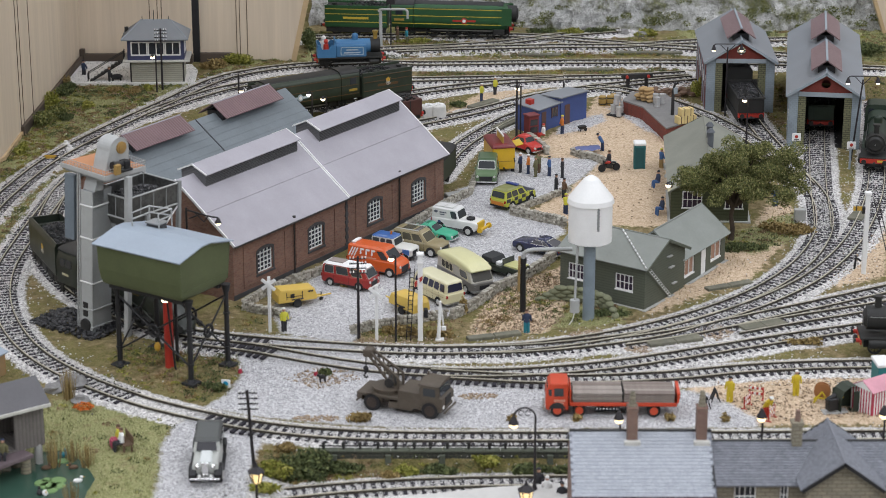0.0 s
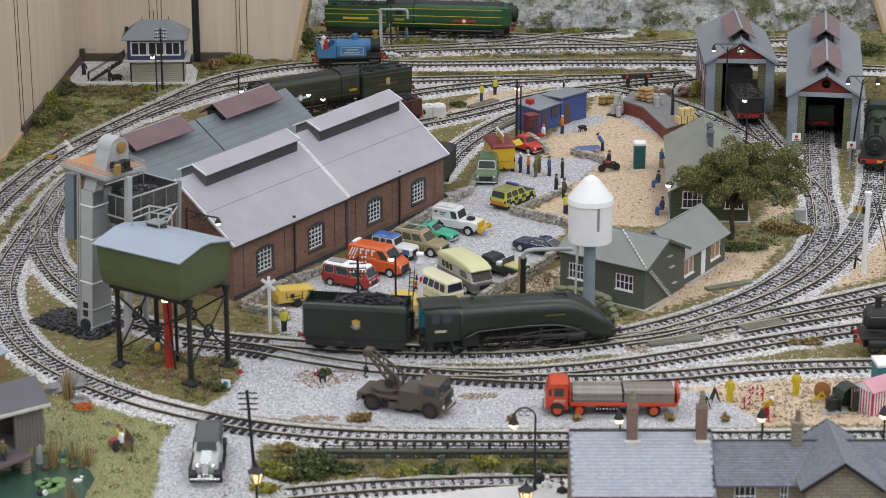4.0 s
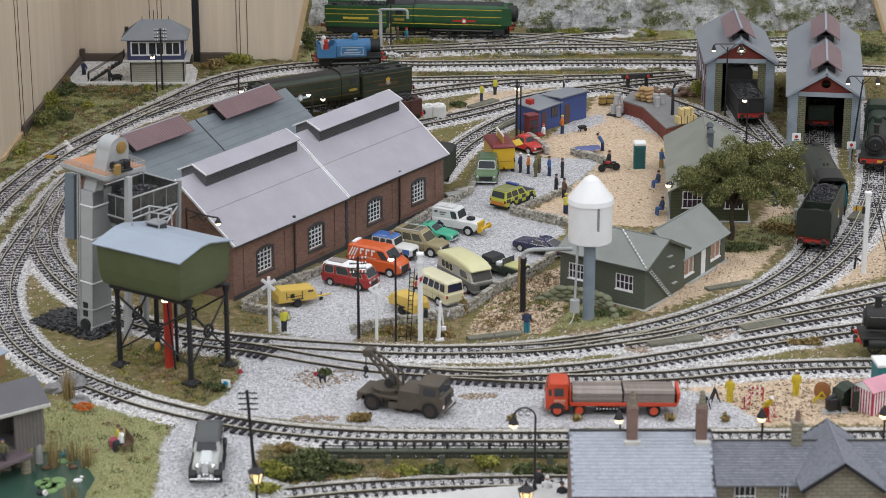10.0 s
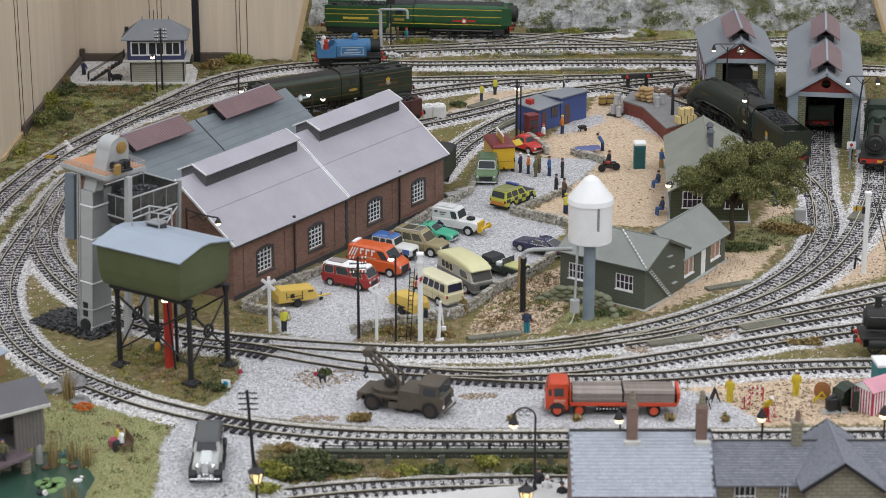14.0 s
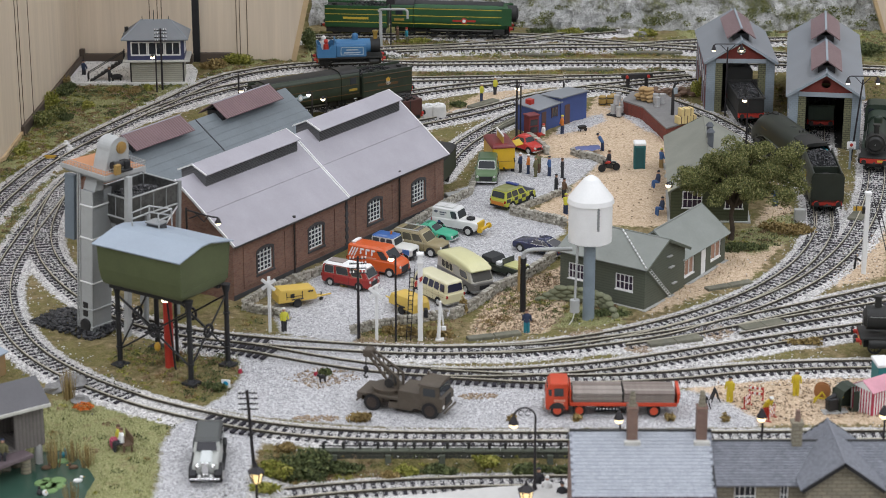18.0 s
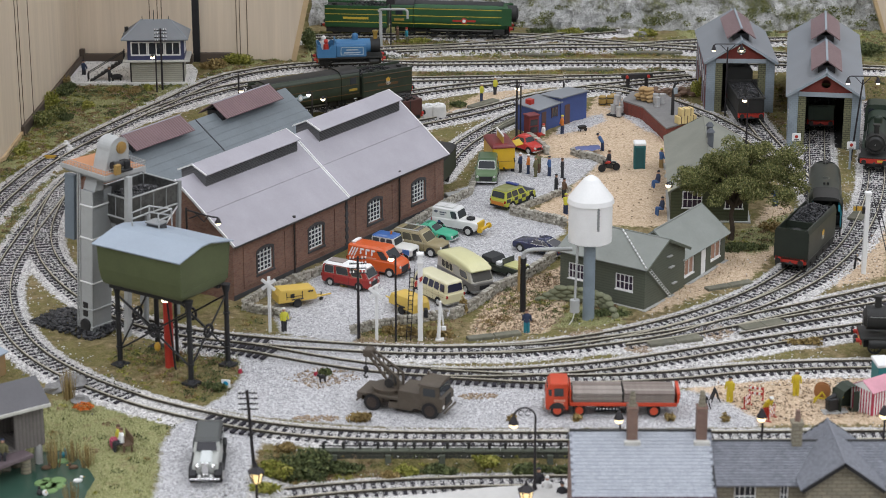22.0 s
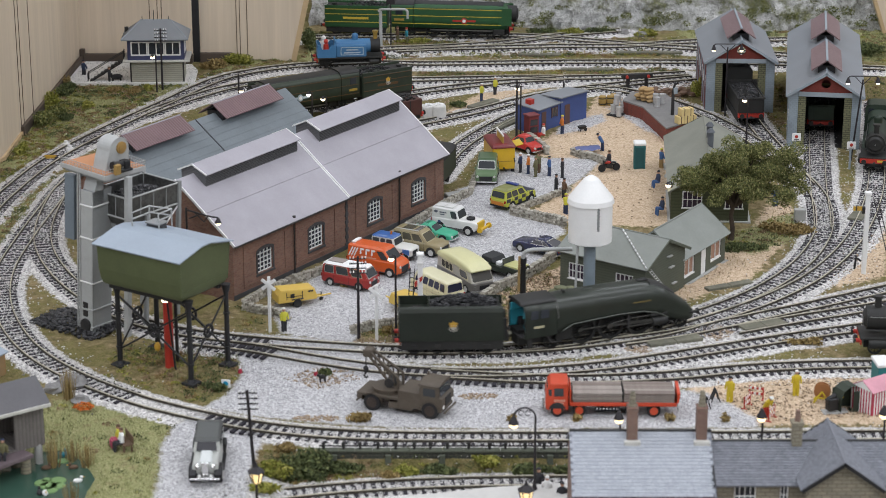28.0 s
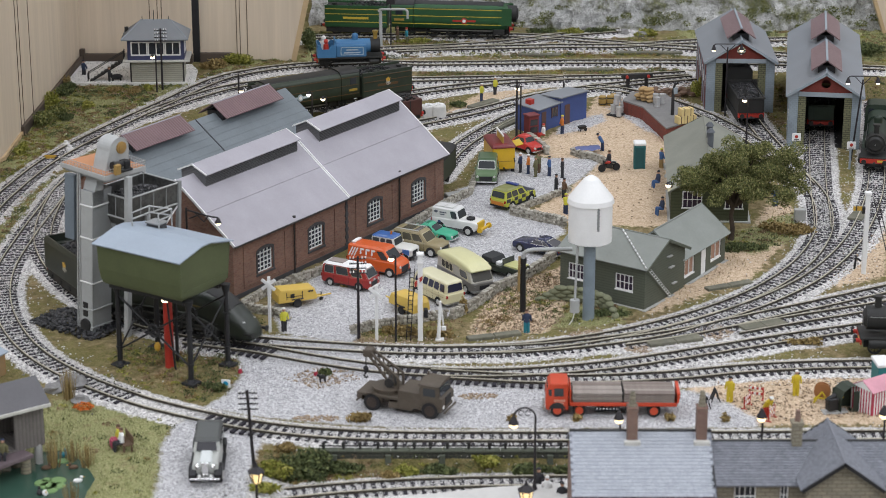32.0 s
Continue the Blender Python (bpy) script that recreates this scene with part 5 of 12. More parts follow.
def signal_box():
    ob = thing("signal_box", -404.7, 655.3, 1, 2.4, "navy and buff wooden signal box with a hipped grey roof", "signal box")
    L, W = 69.0, 40.0
    part("base", Shape().box(0, 0, -2, L, W, 29.5), M_BUFF, ob, "buff boarded base")
    for x in (-0.4, L - 1.6):
        part("corner_board", Shape().box(x, -0.4, -1, x + 2, 1.6, 29.5), M_SOOT, ob)
    part("walkway", Shape().box(-9, -6, 29.5, L + 8, W + 5, 31.5, 0.3), M_CREAMSTEP, ob, "pale walkway")
    holes = [(2, 38, 22.5, 55), (24, 38, 44.5, 55), (46, 38, 65, 55)]
    part("cabin_wall", pierced(-3, L + 1, 31.5, 60, 0, 2, holes), M_NAVY, ob, "navy boarded wall")
    part("cabin_wall", pierced(3.5, W + 4, 31.5, 60, 0, 2, [(7, 38, 34, 55)]).turned(Matrix.Translation((L + 1, -1.5, 0)) @ Matrix.Rotation(math.pi / 2, 4, "Z")), M_NAVY, ob)
    part("cabin_wall", Shape().box(-3, 2, 31.5, -1, W, 60), M_NAVY, ob)
    part("cabin_wall", Shape().box(-3, W, 31.5, L + 1, W + 2, 60), M_NAVY, ob)
    part("lever_frame", Shape().box(12, 18, 31.5, 56, 22, 44, 0.4), M_SOOT, ob)
    for x0, z0, x1, z1 in holes:
        window(ob, x0 + 0.2, z0, x1 - 0.2, z1, 0.3, 2, 1, -1, sill=False)
        part("window_trim", pierced(x0 - 0.6, x1 + 0.6, z0 - 0.8, z1 + 0.8, -0.6, 0.25, [(x0 + 1.0, z0 + 0.8, (x0 + x1) / 2 - 0.6, z1 - 0.8), ((x0 + x1) / 2 + 0.6, z0 + 0.8, x1 - 1.0, z1 - 0.8)]), M_WHITE, ob, "white window surround")
    w = Shape()
    for a, b in ((7, 20), (21, 34)):
        w.box(L - 0.9, a + 2, 38, L + 1.4, a + 3, 55).box(L - 0.9, b + 1, 38, L + 1.4, b + 2, 55).box(L - 0.9, a + 3, 38, L + 1.4, b + 1, 39).box(L - 0.9, a + 3, 54, L + 1.4, b + 1, 55)
    part("side_window", w, M_WHITE, ob)
    e, r = 60.0, 80.0
    x0, x1, y0, y1 = -10.0, L + 7.0, -7.0, W + 8.0
    c = (y0 + y1) / 2
    part("roof", Shape().add([(x0, y0, e), (x1, y0, e), (x1, y1, e), (x0, y1, e), (x0 + 24, c, r), (x1 - 24, c, r), (x0, y0, e - 1.4), (x1, y0, e - 1.4), (x1, y1, e - 1.4), (x0, y1, e - 1.4)], [(0, 1, 5, 4), (1, 2, 5), (2, 3, 4, 5), (3, 0, 4), (6, 7, 1, 0), (7, 8, 2, 1), (8, 9, 3, 2), (9, 6, 0, 3), (9, 8, 7, 6)]), M_SHEDROOF, ob, "hipped grey roof")
    for p, q in (((x0, y0, e), (x0 + 24, c, r)), ((x1, y0, e), (x1 - 24, c, r)), ((x0 + 24, c, r), (x1 - 24, c, r)), ((x1, y1, e), (x1 - 24, c, r))):
        part("hip_tile", Shape().cyl(p, q, 0.7, n=6), M_SHEDGREY, ob)
    part("stove_chimney", Shape().box(x0 + 2, c + 6, e - 2, x0 + 7, c + 10, e + 9, 0.4), M_SOOT, ob, "dark stove chimney")
    for x, z in ((x0 + 26, 5), (31, 13), (x1 - 26, 5)):
        part("finial", Shape().cyl((x, c, r - 1), (x, c, r + z), 0.7, 0.4, 6), M_SOOT, ob)
    part("hanging_lamp", Shape().ball((47, 8, 50), 1.6), M_LAMP, ob, "lit lamp inside")
    # steps at the side
    for i in range(9):
        part("stair_tread", Shape().box(-12 - i * 4.6, 8, 27 - i * 3.1, -16.8 - i * 4.6, 18, 28 - i * 3.1, 0.1), M_SOOT, ob)
    for y in (8, 18):
        part("stair_stringer", Shape().tube([(-9, y, 28), (-56, y, -1)], 0.9, 6), M_SOOT, ob)
        part("handrail", Shape().tube([(-9, y, 40), (-56, y, 12)], 0.6, 6).tube([(-9, y, 28), (-9, y, 42)], 0.8, 6).tube([(-56, y, -1), (-56, y, 13)], 0.8, 6), M_SOOT, ob)


signal_box()
structure("paved_pad", Shape().prism([(-487.4, 649.6), (-321.9, 655.3), (-324.7, 719.2), (-335.3, 749.1), (-489.9, 773.4)], "z", -2, 3.2), mat("white_chips", (0.74, 0.73, 0.71), 0.9, 0, 0.1, 120, 700, 0.6, 0.0006), "pale stone pad round the signal box")

# ---------------------------------------------------------------- huts
M_HUTGREEN = ribbed("grey_green_boards", (0.098, 0.108, 0.080), 2.6, "Z", 0.10, 0.7, 0.14)
M_HUTDARK = ribbed("dark_green_boards", (0.070, 0.080, 0.040), 3.6, "Z", 0.25, 0.7, 0.1)
M_FELT = mat("grey_green_felt", (0.235, 0.25, 0.23), 0.8, 0, 0.08, 30, 400, 0.2)
M_FELTBROWN = mat("grey_brown_felt", (0.225, 0.23, 0.195), 0.8, 0, 0.1, 30, 400, 0.2)
M_CURTAIN = mat("lit_curtain", (0.40, 0.24, 0.17), 0.8)
M_WINDARK = glass("violet_pane", (0.05, 0.035, 0.06), 0.12)


def gable_hut(name, x, y, rz, L, W, E, R, wall_mat, roof_mat, label, holes, over=4.0, group=""):
    """Ridge along local x, near wall at y = 0."""
    ob = thing(name, x, y, 0, rz, label, "hut", group)
    tan = (R - E) / (W / 2)
    part("wall", pierced(0, L, -1.5, E, 0, 2, holes), wall_mat, ob)
    part("wall", Shape().box(0, W - 2, -1.5, L, W, E), wall_mat, ob)
    for a, b in ((0, 2), (L - 2, L)):
        part("gable", Shape().prism([(2, -1.5), (W - 2, -1.5), (W - 2, E), (W / 2, R - 1.5), (2, E)], "x", a, b), wall_mat, ob)
    for k in (0, 1):
        y0 = -over if k == 0 else W + over
        part("roof", slab((-over, y0, E - over * tan), (L + over, y0, E - over * tan), (L + over, W / 2, R), 1.5), roof_mat, ob)
        part("bargeboard", slab((L + over, y0, E - over * tan + 0.2), (L + over + 0.9, y0, E - over * tan + 0.2), (L + over + 0.9, W / 2, R + 0.2), 2.6), wall_mat, ob)
    part("ridge_cap", Shape().cyl((-over, W / 2, R), (L + over, W / 2, R), 0.9, n=6), roof_mat, ob)
    part("foundation", Shape().box(-3, -3, -2, L + 3, W + 3, 0.8, 0.3), M_CONCRETE, ob)
    return ob


# main hut: long wall to the front, gable to the side with the ladder
hut = gable_hut("office_hut", 114.0, -125.2, -35.3, 95, 76, 44, 62, M_HUTGREEN, M_FELT, "grey-green boarded office hut with white windows", [(9, 15.5, 27, 32), (62, 15.5, 82, 32)])
window(hut, 9.5, 16, 26.5, 31.5, 0.4, 4, 2, -1, pane=M_WINDARK)
window(hut, 62.5, 16, 81.5, 31.5, 0.4, 4, 2, -1, pane=M_WINDARK)
# ladder over the roof slope, then down the gable; each bulb piece is a rung
string = [Vector(p) for p in ((47, 37, 62.8), (98.5, -3.5, 43.6))]
lights = part("light_string", Shape().tube(string, 0.25, 5), M_CONCRETE, hut, "pale thin ladder with white rungs on the roof slope")
for a, b, n in ((string[0], string[1], 12),):
    for i in range(n):
        p = a.lerp(b, (i + 0.5) / n)
        q = (b - a).normalized() * 1.3
        part("bulb", Shape().cyl(p - q, p + q, 0.8, n=8), M_WHITE, lights)
ladder = part("ladder", Shape().tube([(98.4, -2, 43), (97.4, 44, 1)], 0.5, 6).tube([(98.4, 2.4, 43), (97.4, 48.4, 1)], 0.5, 6), M_CONCRETE, hut, "pale thin ladder leaning on the gable")
for i in range(13):
    t = (i + 0.5) / 13
    part("rung", Shape().cyl((98.4 - t, -2 + 46 * t, 43 - 42 * t), (98.4 - t, 2.4 + 46 * t, 43 - 42 * t), 0.4, n=5), M_WHITE, ladder)
for y, z in ((40, 42), (44, 30), (50, 12)):
    part("gable_bracket", Shape().box(95, y, z, 98, y + 8, z + 1.2, 0.2), M_CONCRETE, hut, "pale bracket on the gable")
# side hut: ridge along the side wall
hut2 = gable_hut("office_hut", 191.6 + 76 * 0.5446, -180.2 + 76 * 0.8387, 57.0, 95, 60, 32.5, 55, M_HUTGREEN, M_FELT, "grey-green boarded hut annexe with a white door", [(6, 8.5, 27, 26.5), (42, 0, 53, 26.5), (63, 8.5, 85, 26.5)])
window(hut2, 6.5, 9, 26.5, 26, 0.4, 2, 1, -1, pane=M_CURTAIN)
window(hut2, 63.5, 9, 84.5, 26, 0.4, 2, 1, -1, pane=M_CURTAIN)
dr = part("door", Shape().box(42.3, 0.4, 0, 52.7, 1.4, 26.3, 0.2), M_WHITE, hut2, "white door")
part("door_handle", Shape().ball((51, -0.2, 13), 0.6), M_SOOT, dr)
# dark hut behind the tree: gable to the front
dhut = gable_hut("mess_hut", 324.0, 88.5, 86.0, 205, 82, 35, 58, M_HUTDARK, M_FELTBROWN, "dark green boarded mess hut with a pale felt roof", [])
for x0, x1 in ((6, 25), (49, 70)):
    f = Shape().box(-1.2, x0, 15, 0.4, x0 + 1, 33).box(-1.2, x1 - 1, 15, 0.4, x1, 33).box(-1.2, x0 + 1, 32, 0.4, x1 - 1, 33).box(-1.6, x0 - 1, 13.8, 0.4, x1 + 1, 15)
    for i in (1, 2, 3):
        f.box(-1.0, x0 + (x1 - x0) * i / 4 - 0.3, 15, 0.2, x0 + (x1 - x0) * i / 4 + 0.3, 32)
    f.box(-1.0, x0 + 1, 23.6, 0.2, x1 - 1, 24.2)
    w = part("window", f, M_WHITE, dhut, "white-barred window")
    part("pane", Shape().box(-0.5, x0 + 1, 15, 0.1, x1 - 1, 32), M_WINDARK, w)
for yy in (118, 92):
    st = part("stove_pipe", Shape().cyl((yy, 38, 50), (yy, 38, 72), 3.4, n=12).cyl((yy, 38, 72), (yy, 38, 76), 5, 2, 12), mat("dull_zinc", (0.10, 0.11, 0.125), 0.6), dhut, "grey stove pipe")

# ---------------------------------------------------------------- blue huts
M_BLUE = mat("blue_boards", (0.055, 0.085, 0.23), 0.6, 0, 0.12)
M_BROWN = mat("brown_door", (0.11, 0.06, 0.05), 0.6)


def lean_hut(x, y, rz, L, W, z0, z1, label):
    """A small hut whose roof falls along y; door and window on the y = 0 side."""
    ob = thing("site_hut", x, y, 0, rz, label, "hut", "blue huts")
    part("body", Shape().prism([(0, -1), (W, -1), (W, z1), (0, z0)], "x", 0, L), M_BLUE, ob)
    part("roof", slab((-2, -2.5, z0 + 0.4), (L + 2, -2.5, z0 + 0.4), (L + 2, W + 2, z1 + 0.9), 1.4), M_SHEDROOF, ob, "grey roof")
    part("door", Shape().box(L * 0.15, -0.7, 0, L * 0.15 + 9, 0.1, 24, 0.2), M_BROWN, ob, "brown door")
    return ob


b1 = lean_hut(114.3, 428.3, 51.6, 46, 34, 29, 32, "small blue site hut with a grey roof and a window")
w = part("window", Shape().box(28, -0.8, 14, 38, 0.1, 25, 0.1).box(27, -1, 13, 28, 0.2, 26).box(38, -1, 13, 39, 0.2, 26).box(32.6, -1, 14, 33.4, 0.2, 25), M_BROWN, b1)
part("pane", Shape().box(28.3, -0.9, 14.3, 37.7, -0.75, 24.7), M_GLASS, w)
part("chimney_box", Shape().box(6, 16, 29, 14, 24, 37, 0.4), M_RED, b1, "red roof box")
lean_hut(143.2, 463, 45.0, 47, 32, 35, 32, "taller blue site hut with a brown door")


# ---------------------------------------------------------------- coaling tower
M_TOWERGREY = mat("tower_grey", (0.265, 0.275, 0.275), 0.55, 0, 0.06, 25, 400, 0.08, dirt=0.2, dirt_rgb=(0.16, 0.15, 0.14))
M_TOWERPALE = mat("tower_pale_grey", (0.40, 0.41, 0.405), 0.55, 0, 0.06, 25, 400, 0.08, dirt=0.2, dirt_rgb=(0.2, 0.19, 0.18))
M_ORANGEDECK = mat("orange_deck", (0.50, 0.235, 0.115), 0.7, 0, 0.1)
M_BINGREY = mat("sooty_bin_panel", (0.10, 0.10, 0.096), 0.4, 0.25, 0.35, 60, 300, 0.1, dirt=0.95, dirt_rgb=(0.018, 0.018, 0.018))


def coaling_tower():
    # local x along the hoist's front, y back; the old model leans a little
    ob = thing("coaling_tower", -323.6, -245.7, 0, 55.0, "grey concrete coaling tower with an orange deck and a coal bunker", "coaling tower")
    ob.matrix_basis = Matrix.Translation(ob.matrix_basis.translation) @ Matrix.Rotation(radians(2.7), 4, "Y") @ Matrix.Rotation(radians(55), 4, "Z")
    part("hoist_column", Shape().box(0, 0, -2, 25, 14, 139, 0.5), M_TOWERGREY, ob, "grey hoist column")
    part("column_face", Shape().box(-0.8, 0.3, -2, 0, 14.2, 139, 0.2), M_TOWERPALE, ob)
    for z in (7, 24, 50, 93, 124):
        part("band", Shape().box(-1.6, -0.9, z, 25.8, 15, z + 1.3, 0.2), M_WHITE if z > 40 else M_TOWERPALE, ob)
    part("column_foot", Shape().box(-2, -2, -3, 27, 17, 2, 0.4), M_TOWERGREY, ob)
    part("drive_wheel", Shape().cyl((-2.6, 8, 9), (-0.8, 8, 9), 6, n=20), M_SOOT, ob)
    part("side_chute", Shape().box(8, 31, 84, 14, 43, 146, 0.3), mat("blue_grey_panel", (0.17, 0.205, 0.24), 0.6, 0, 0.12), ob, "blue-grey side panel")
    for y in (14.6, 17.4):
        part("guide_rail", Shape().box(-1.5, y, -2, 0, y + 1.2, 155, 0.1), M_TOWERPALE, ob)
    for i in range(38):
        part("guide_rung", Shape().box(-1.1, 15.8, 2 + i * 4, -0.4, 17.4, 2.7 + i * 4), M_TOWERGREY, ob)
    for y0, z0, z1 in ((1.6, 17, 23), (1.6, 25, 31)):
        part("inspection_hatch", Shape().box(-1.2, y0 + 4, z0, -0.6, y0 + 10, z1, 0.1), M_SOOT, ob)
    rings = []
    for i in range(7):
        t = i / 6
        k = 9 * (1 - math.cos(t * math.pi / 2))
        rings.append([(k - 0.8, 0, 122 + 32 * t), (14, 0, 122 + 32 * t), (14, 14, 122 + 32 * t), (k - 0.8, 14, 122 + 32 * t)])
    part("throat", Shape().loft(rings, smooth=False), M_TOWERPALE, ob)
    at = pose(22.0, 8.0, 3.0, 0, 0, -4)
    hx, hy = 25.0, 30.0
    dk = part("deck", Shape().box(-hx, -hy, 152, hx, hy, 156.3, 0.3), M_TOWERPALE, ob, "pale deck edge", at)
    part("deck_floor", Shape().box(-hx + 1.2, -hy + 1.2, 156.3, hx - 1.2, hy - 1.2, 156.8), M_ORANGEDECK, dk, "orange deck floor")
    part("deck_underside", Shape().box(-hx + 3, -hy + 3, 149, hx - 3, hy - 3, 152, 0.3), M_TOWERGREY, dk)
    for a, b in (((-hx + 0.6, -hy + 0.6), (hx - 0.6, -hy + 0.6)), ((-hx + 0.6, -hy + 0.6), (-hx + 0.6, hy - 0.6)), ((hx - 0.6, -hy + 0.6), (hx - 0.6, hy - 0.6))):
        n = 16
        for i in range(n + 1):
            x, y = a[0] + (b[0] - a[0]) * i / n, a[1] + (b[1] - a[1]) * i / n
            part("rail_post", Shape().cyl((x, y, 156), (x, y, 161.5), 0.28, n=5), M_TOWERPALE, dk)
        part("handrail", Shape().cyl((*a, 161.5), (*b, 161.5), 0.32, n=5), M_TOWERPALE, dk)
        part("mid_rail", Shape().cyl((*a, 159), (*b, 159), 0.25, n=5), M_TOWERPALE, dk)
    prof = [(-15, 156.5), (-13, 166)] + [(1 - 11.5 * math.cos(math.pi * i / 14), 174 + 11.5 * math.sin(math.pi * i / 14)) for i in range(15)] + [(13, 156.5)]
    part("hoist_head", Shape().prism(prof, "y", -20, -3), M_TOWERPALE, ob, "pale arched hoist head", at)
    part("head_rim", Shape().tube([(x, -20, z) for x, z in prof], 0.45, 6), M_TOWERPALE, ob, "", at)
    part("side_post", Shape().box(11, -4, 156.5, 17, 2, 174, 0.4), M_TOWERPALE, ob, "", at)
    part("sheave_wheel", Shape().cyl((3, -20, 176), (3, -21.6, 176), 5.6, n=24).cyl((3, -21.6, 176), (3, -22.2, 176), 3.8, n=20), mat("brass_wheel", (0.40, 0.25, 0.085), 0.5, 0.3), ob, "brass sheave wheel", at)
    mo = part("winch", Shape().box(-14, -33, 156.8, 6, -23, 159, 0.4).cyl((-13, -27, 163), (5, -27, 163), 3.2, n=14).box(-2, -31, 159, 5, -23, 166, 0.5).cyl((-13.5, -27, 163), (-11, -27, 163), 4.2, n=14), M_BLACK, ob, "black winch motor", at)
    part("winch_case", Shape().box(-17, -35.5, 156.8, -10.5, -31.5, 166, 0.5), mat("brass_case", (0.32, 0.20, 0.06), 0.5), mo)
    # coal bunker beside the column
    x0, x1, y0, y1 = 20.0, 90.0, -24.0, 20.0
    zt, zb = 133.0, 112.0
    for k, (a, b) in enumerate((((x0, y0), (x1, y0)), ((x1, y0), (x1, y1)), ((x1, y1), (x0, y1)), ((x0, y1), (x0, y0)))):
        d = Vector((b[0] - a[0], b[1] - a[1], 0)).normalized()
        n = Vector((d.y, -d.x, 0))
        s = Shape().add([(*a, zb), (*b, zb), (*b, zt), (*a, zt), *[(p[0] - n.x * 1.2, p[1] - n.y * 1.2, z) for p, z in ((a, zb), (b, zb), (b, zt), (a, zt))]], [(0, 1, 2, 3), (7, 6, 5, 4), (3, 2, 6, 7), (0, 4, 5, 1)])
        bp = part("bunker_panel", s, M_BINGREY, ob, "sooty grey bunker panel")
        m = 4 if k % 2 == 0 else 3
        for i in range(m):
            p = Vector((*a, 0)).lerp(Vector((*b, 0)), i / m)
            part("stiffener", Shape().box(p.x - 0.5, p.y - 0.5, zb, p.x + 0.5, p.y + 0.5, zt + 0.6, 0.2), M_TOWERGREY, bp)
        part("top_rim", Shape().cyl((*a, zt), (*b, zt), 0.9, n=6), M_TOWERPALE, bp)
        part("bottom_rim", Shape().cyl((*a, zb + 1), (*b, zb + 1), 1.0, n=6), M_TOWERPALE, bp)
    lo = [(x0 + 24, y0 + 12), (x1 - 34, y0 + 12), (x1 - 34, y1 - 14), (x0 + 24, y1 - 14)]
    hi = [(x0, y0), (x1, y0), (x1, y1), (x0, y1)]
    part("hopper", Shape().loft([[(x, y, 66) for x, y in lo], [(x, y, zb) for x, y in hi]], smooth=False), M_BINGREY, ob, "sloping hopper")
    for (x, y), (u, v) in zip(hi, lo):
        part("hopper_rib", Shape().cyl((x, y, zb), (u, v, 66), 1.1, n=6), M_WHITE if x == x1 else M_TOWERGREY, ob)
    for x, y in ((x1, y0), (x1, y1), (x0 + 26, y0)):
        part("bunker_leg", Shape().box(x - 2, y - 2, -2, x + 2, y + 2, zt + 2 if x == x1 else zb, 0.3), M_TOWERGREY, ob)
    part("frame_beam", Shape().box(24, -6, 100, 70, 2, 106, 0.3), M_TOWERGREY, ob)
    part("front_leg", Shape().box(14, -30, -2, 20, -25, 156, 0.4), M_TOWERPALE, ob, "pale deck column")
    part("coal", lump_pile(x0 + 2, x1 - 3, y0 + 2, y1 - 2, 121, 9, 620, 11, (2.4, 5.0)).box(x0 + 1.5, y0 + 1.5, 112, x1 - 1.5, y1 - 1.5, 122), M_COAL, ob, "heap of black coal")


coaling_tower()
single("coal_heap", lump_pile(-42, 42, -26, 26, -0.5, 7, 900, 21, (2.2, 5.0)), M_COAL, -340.9, -217.9, 0.5, -35, "spilt heap of black coal on the ground", "coal", kind="stuff")

# ---------------------------------------------------------------- green water tower on black legs


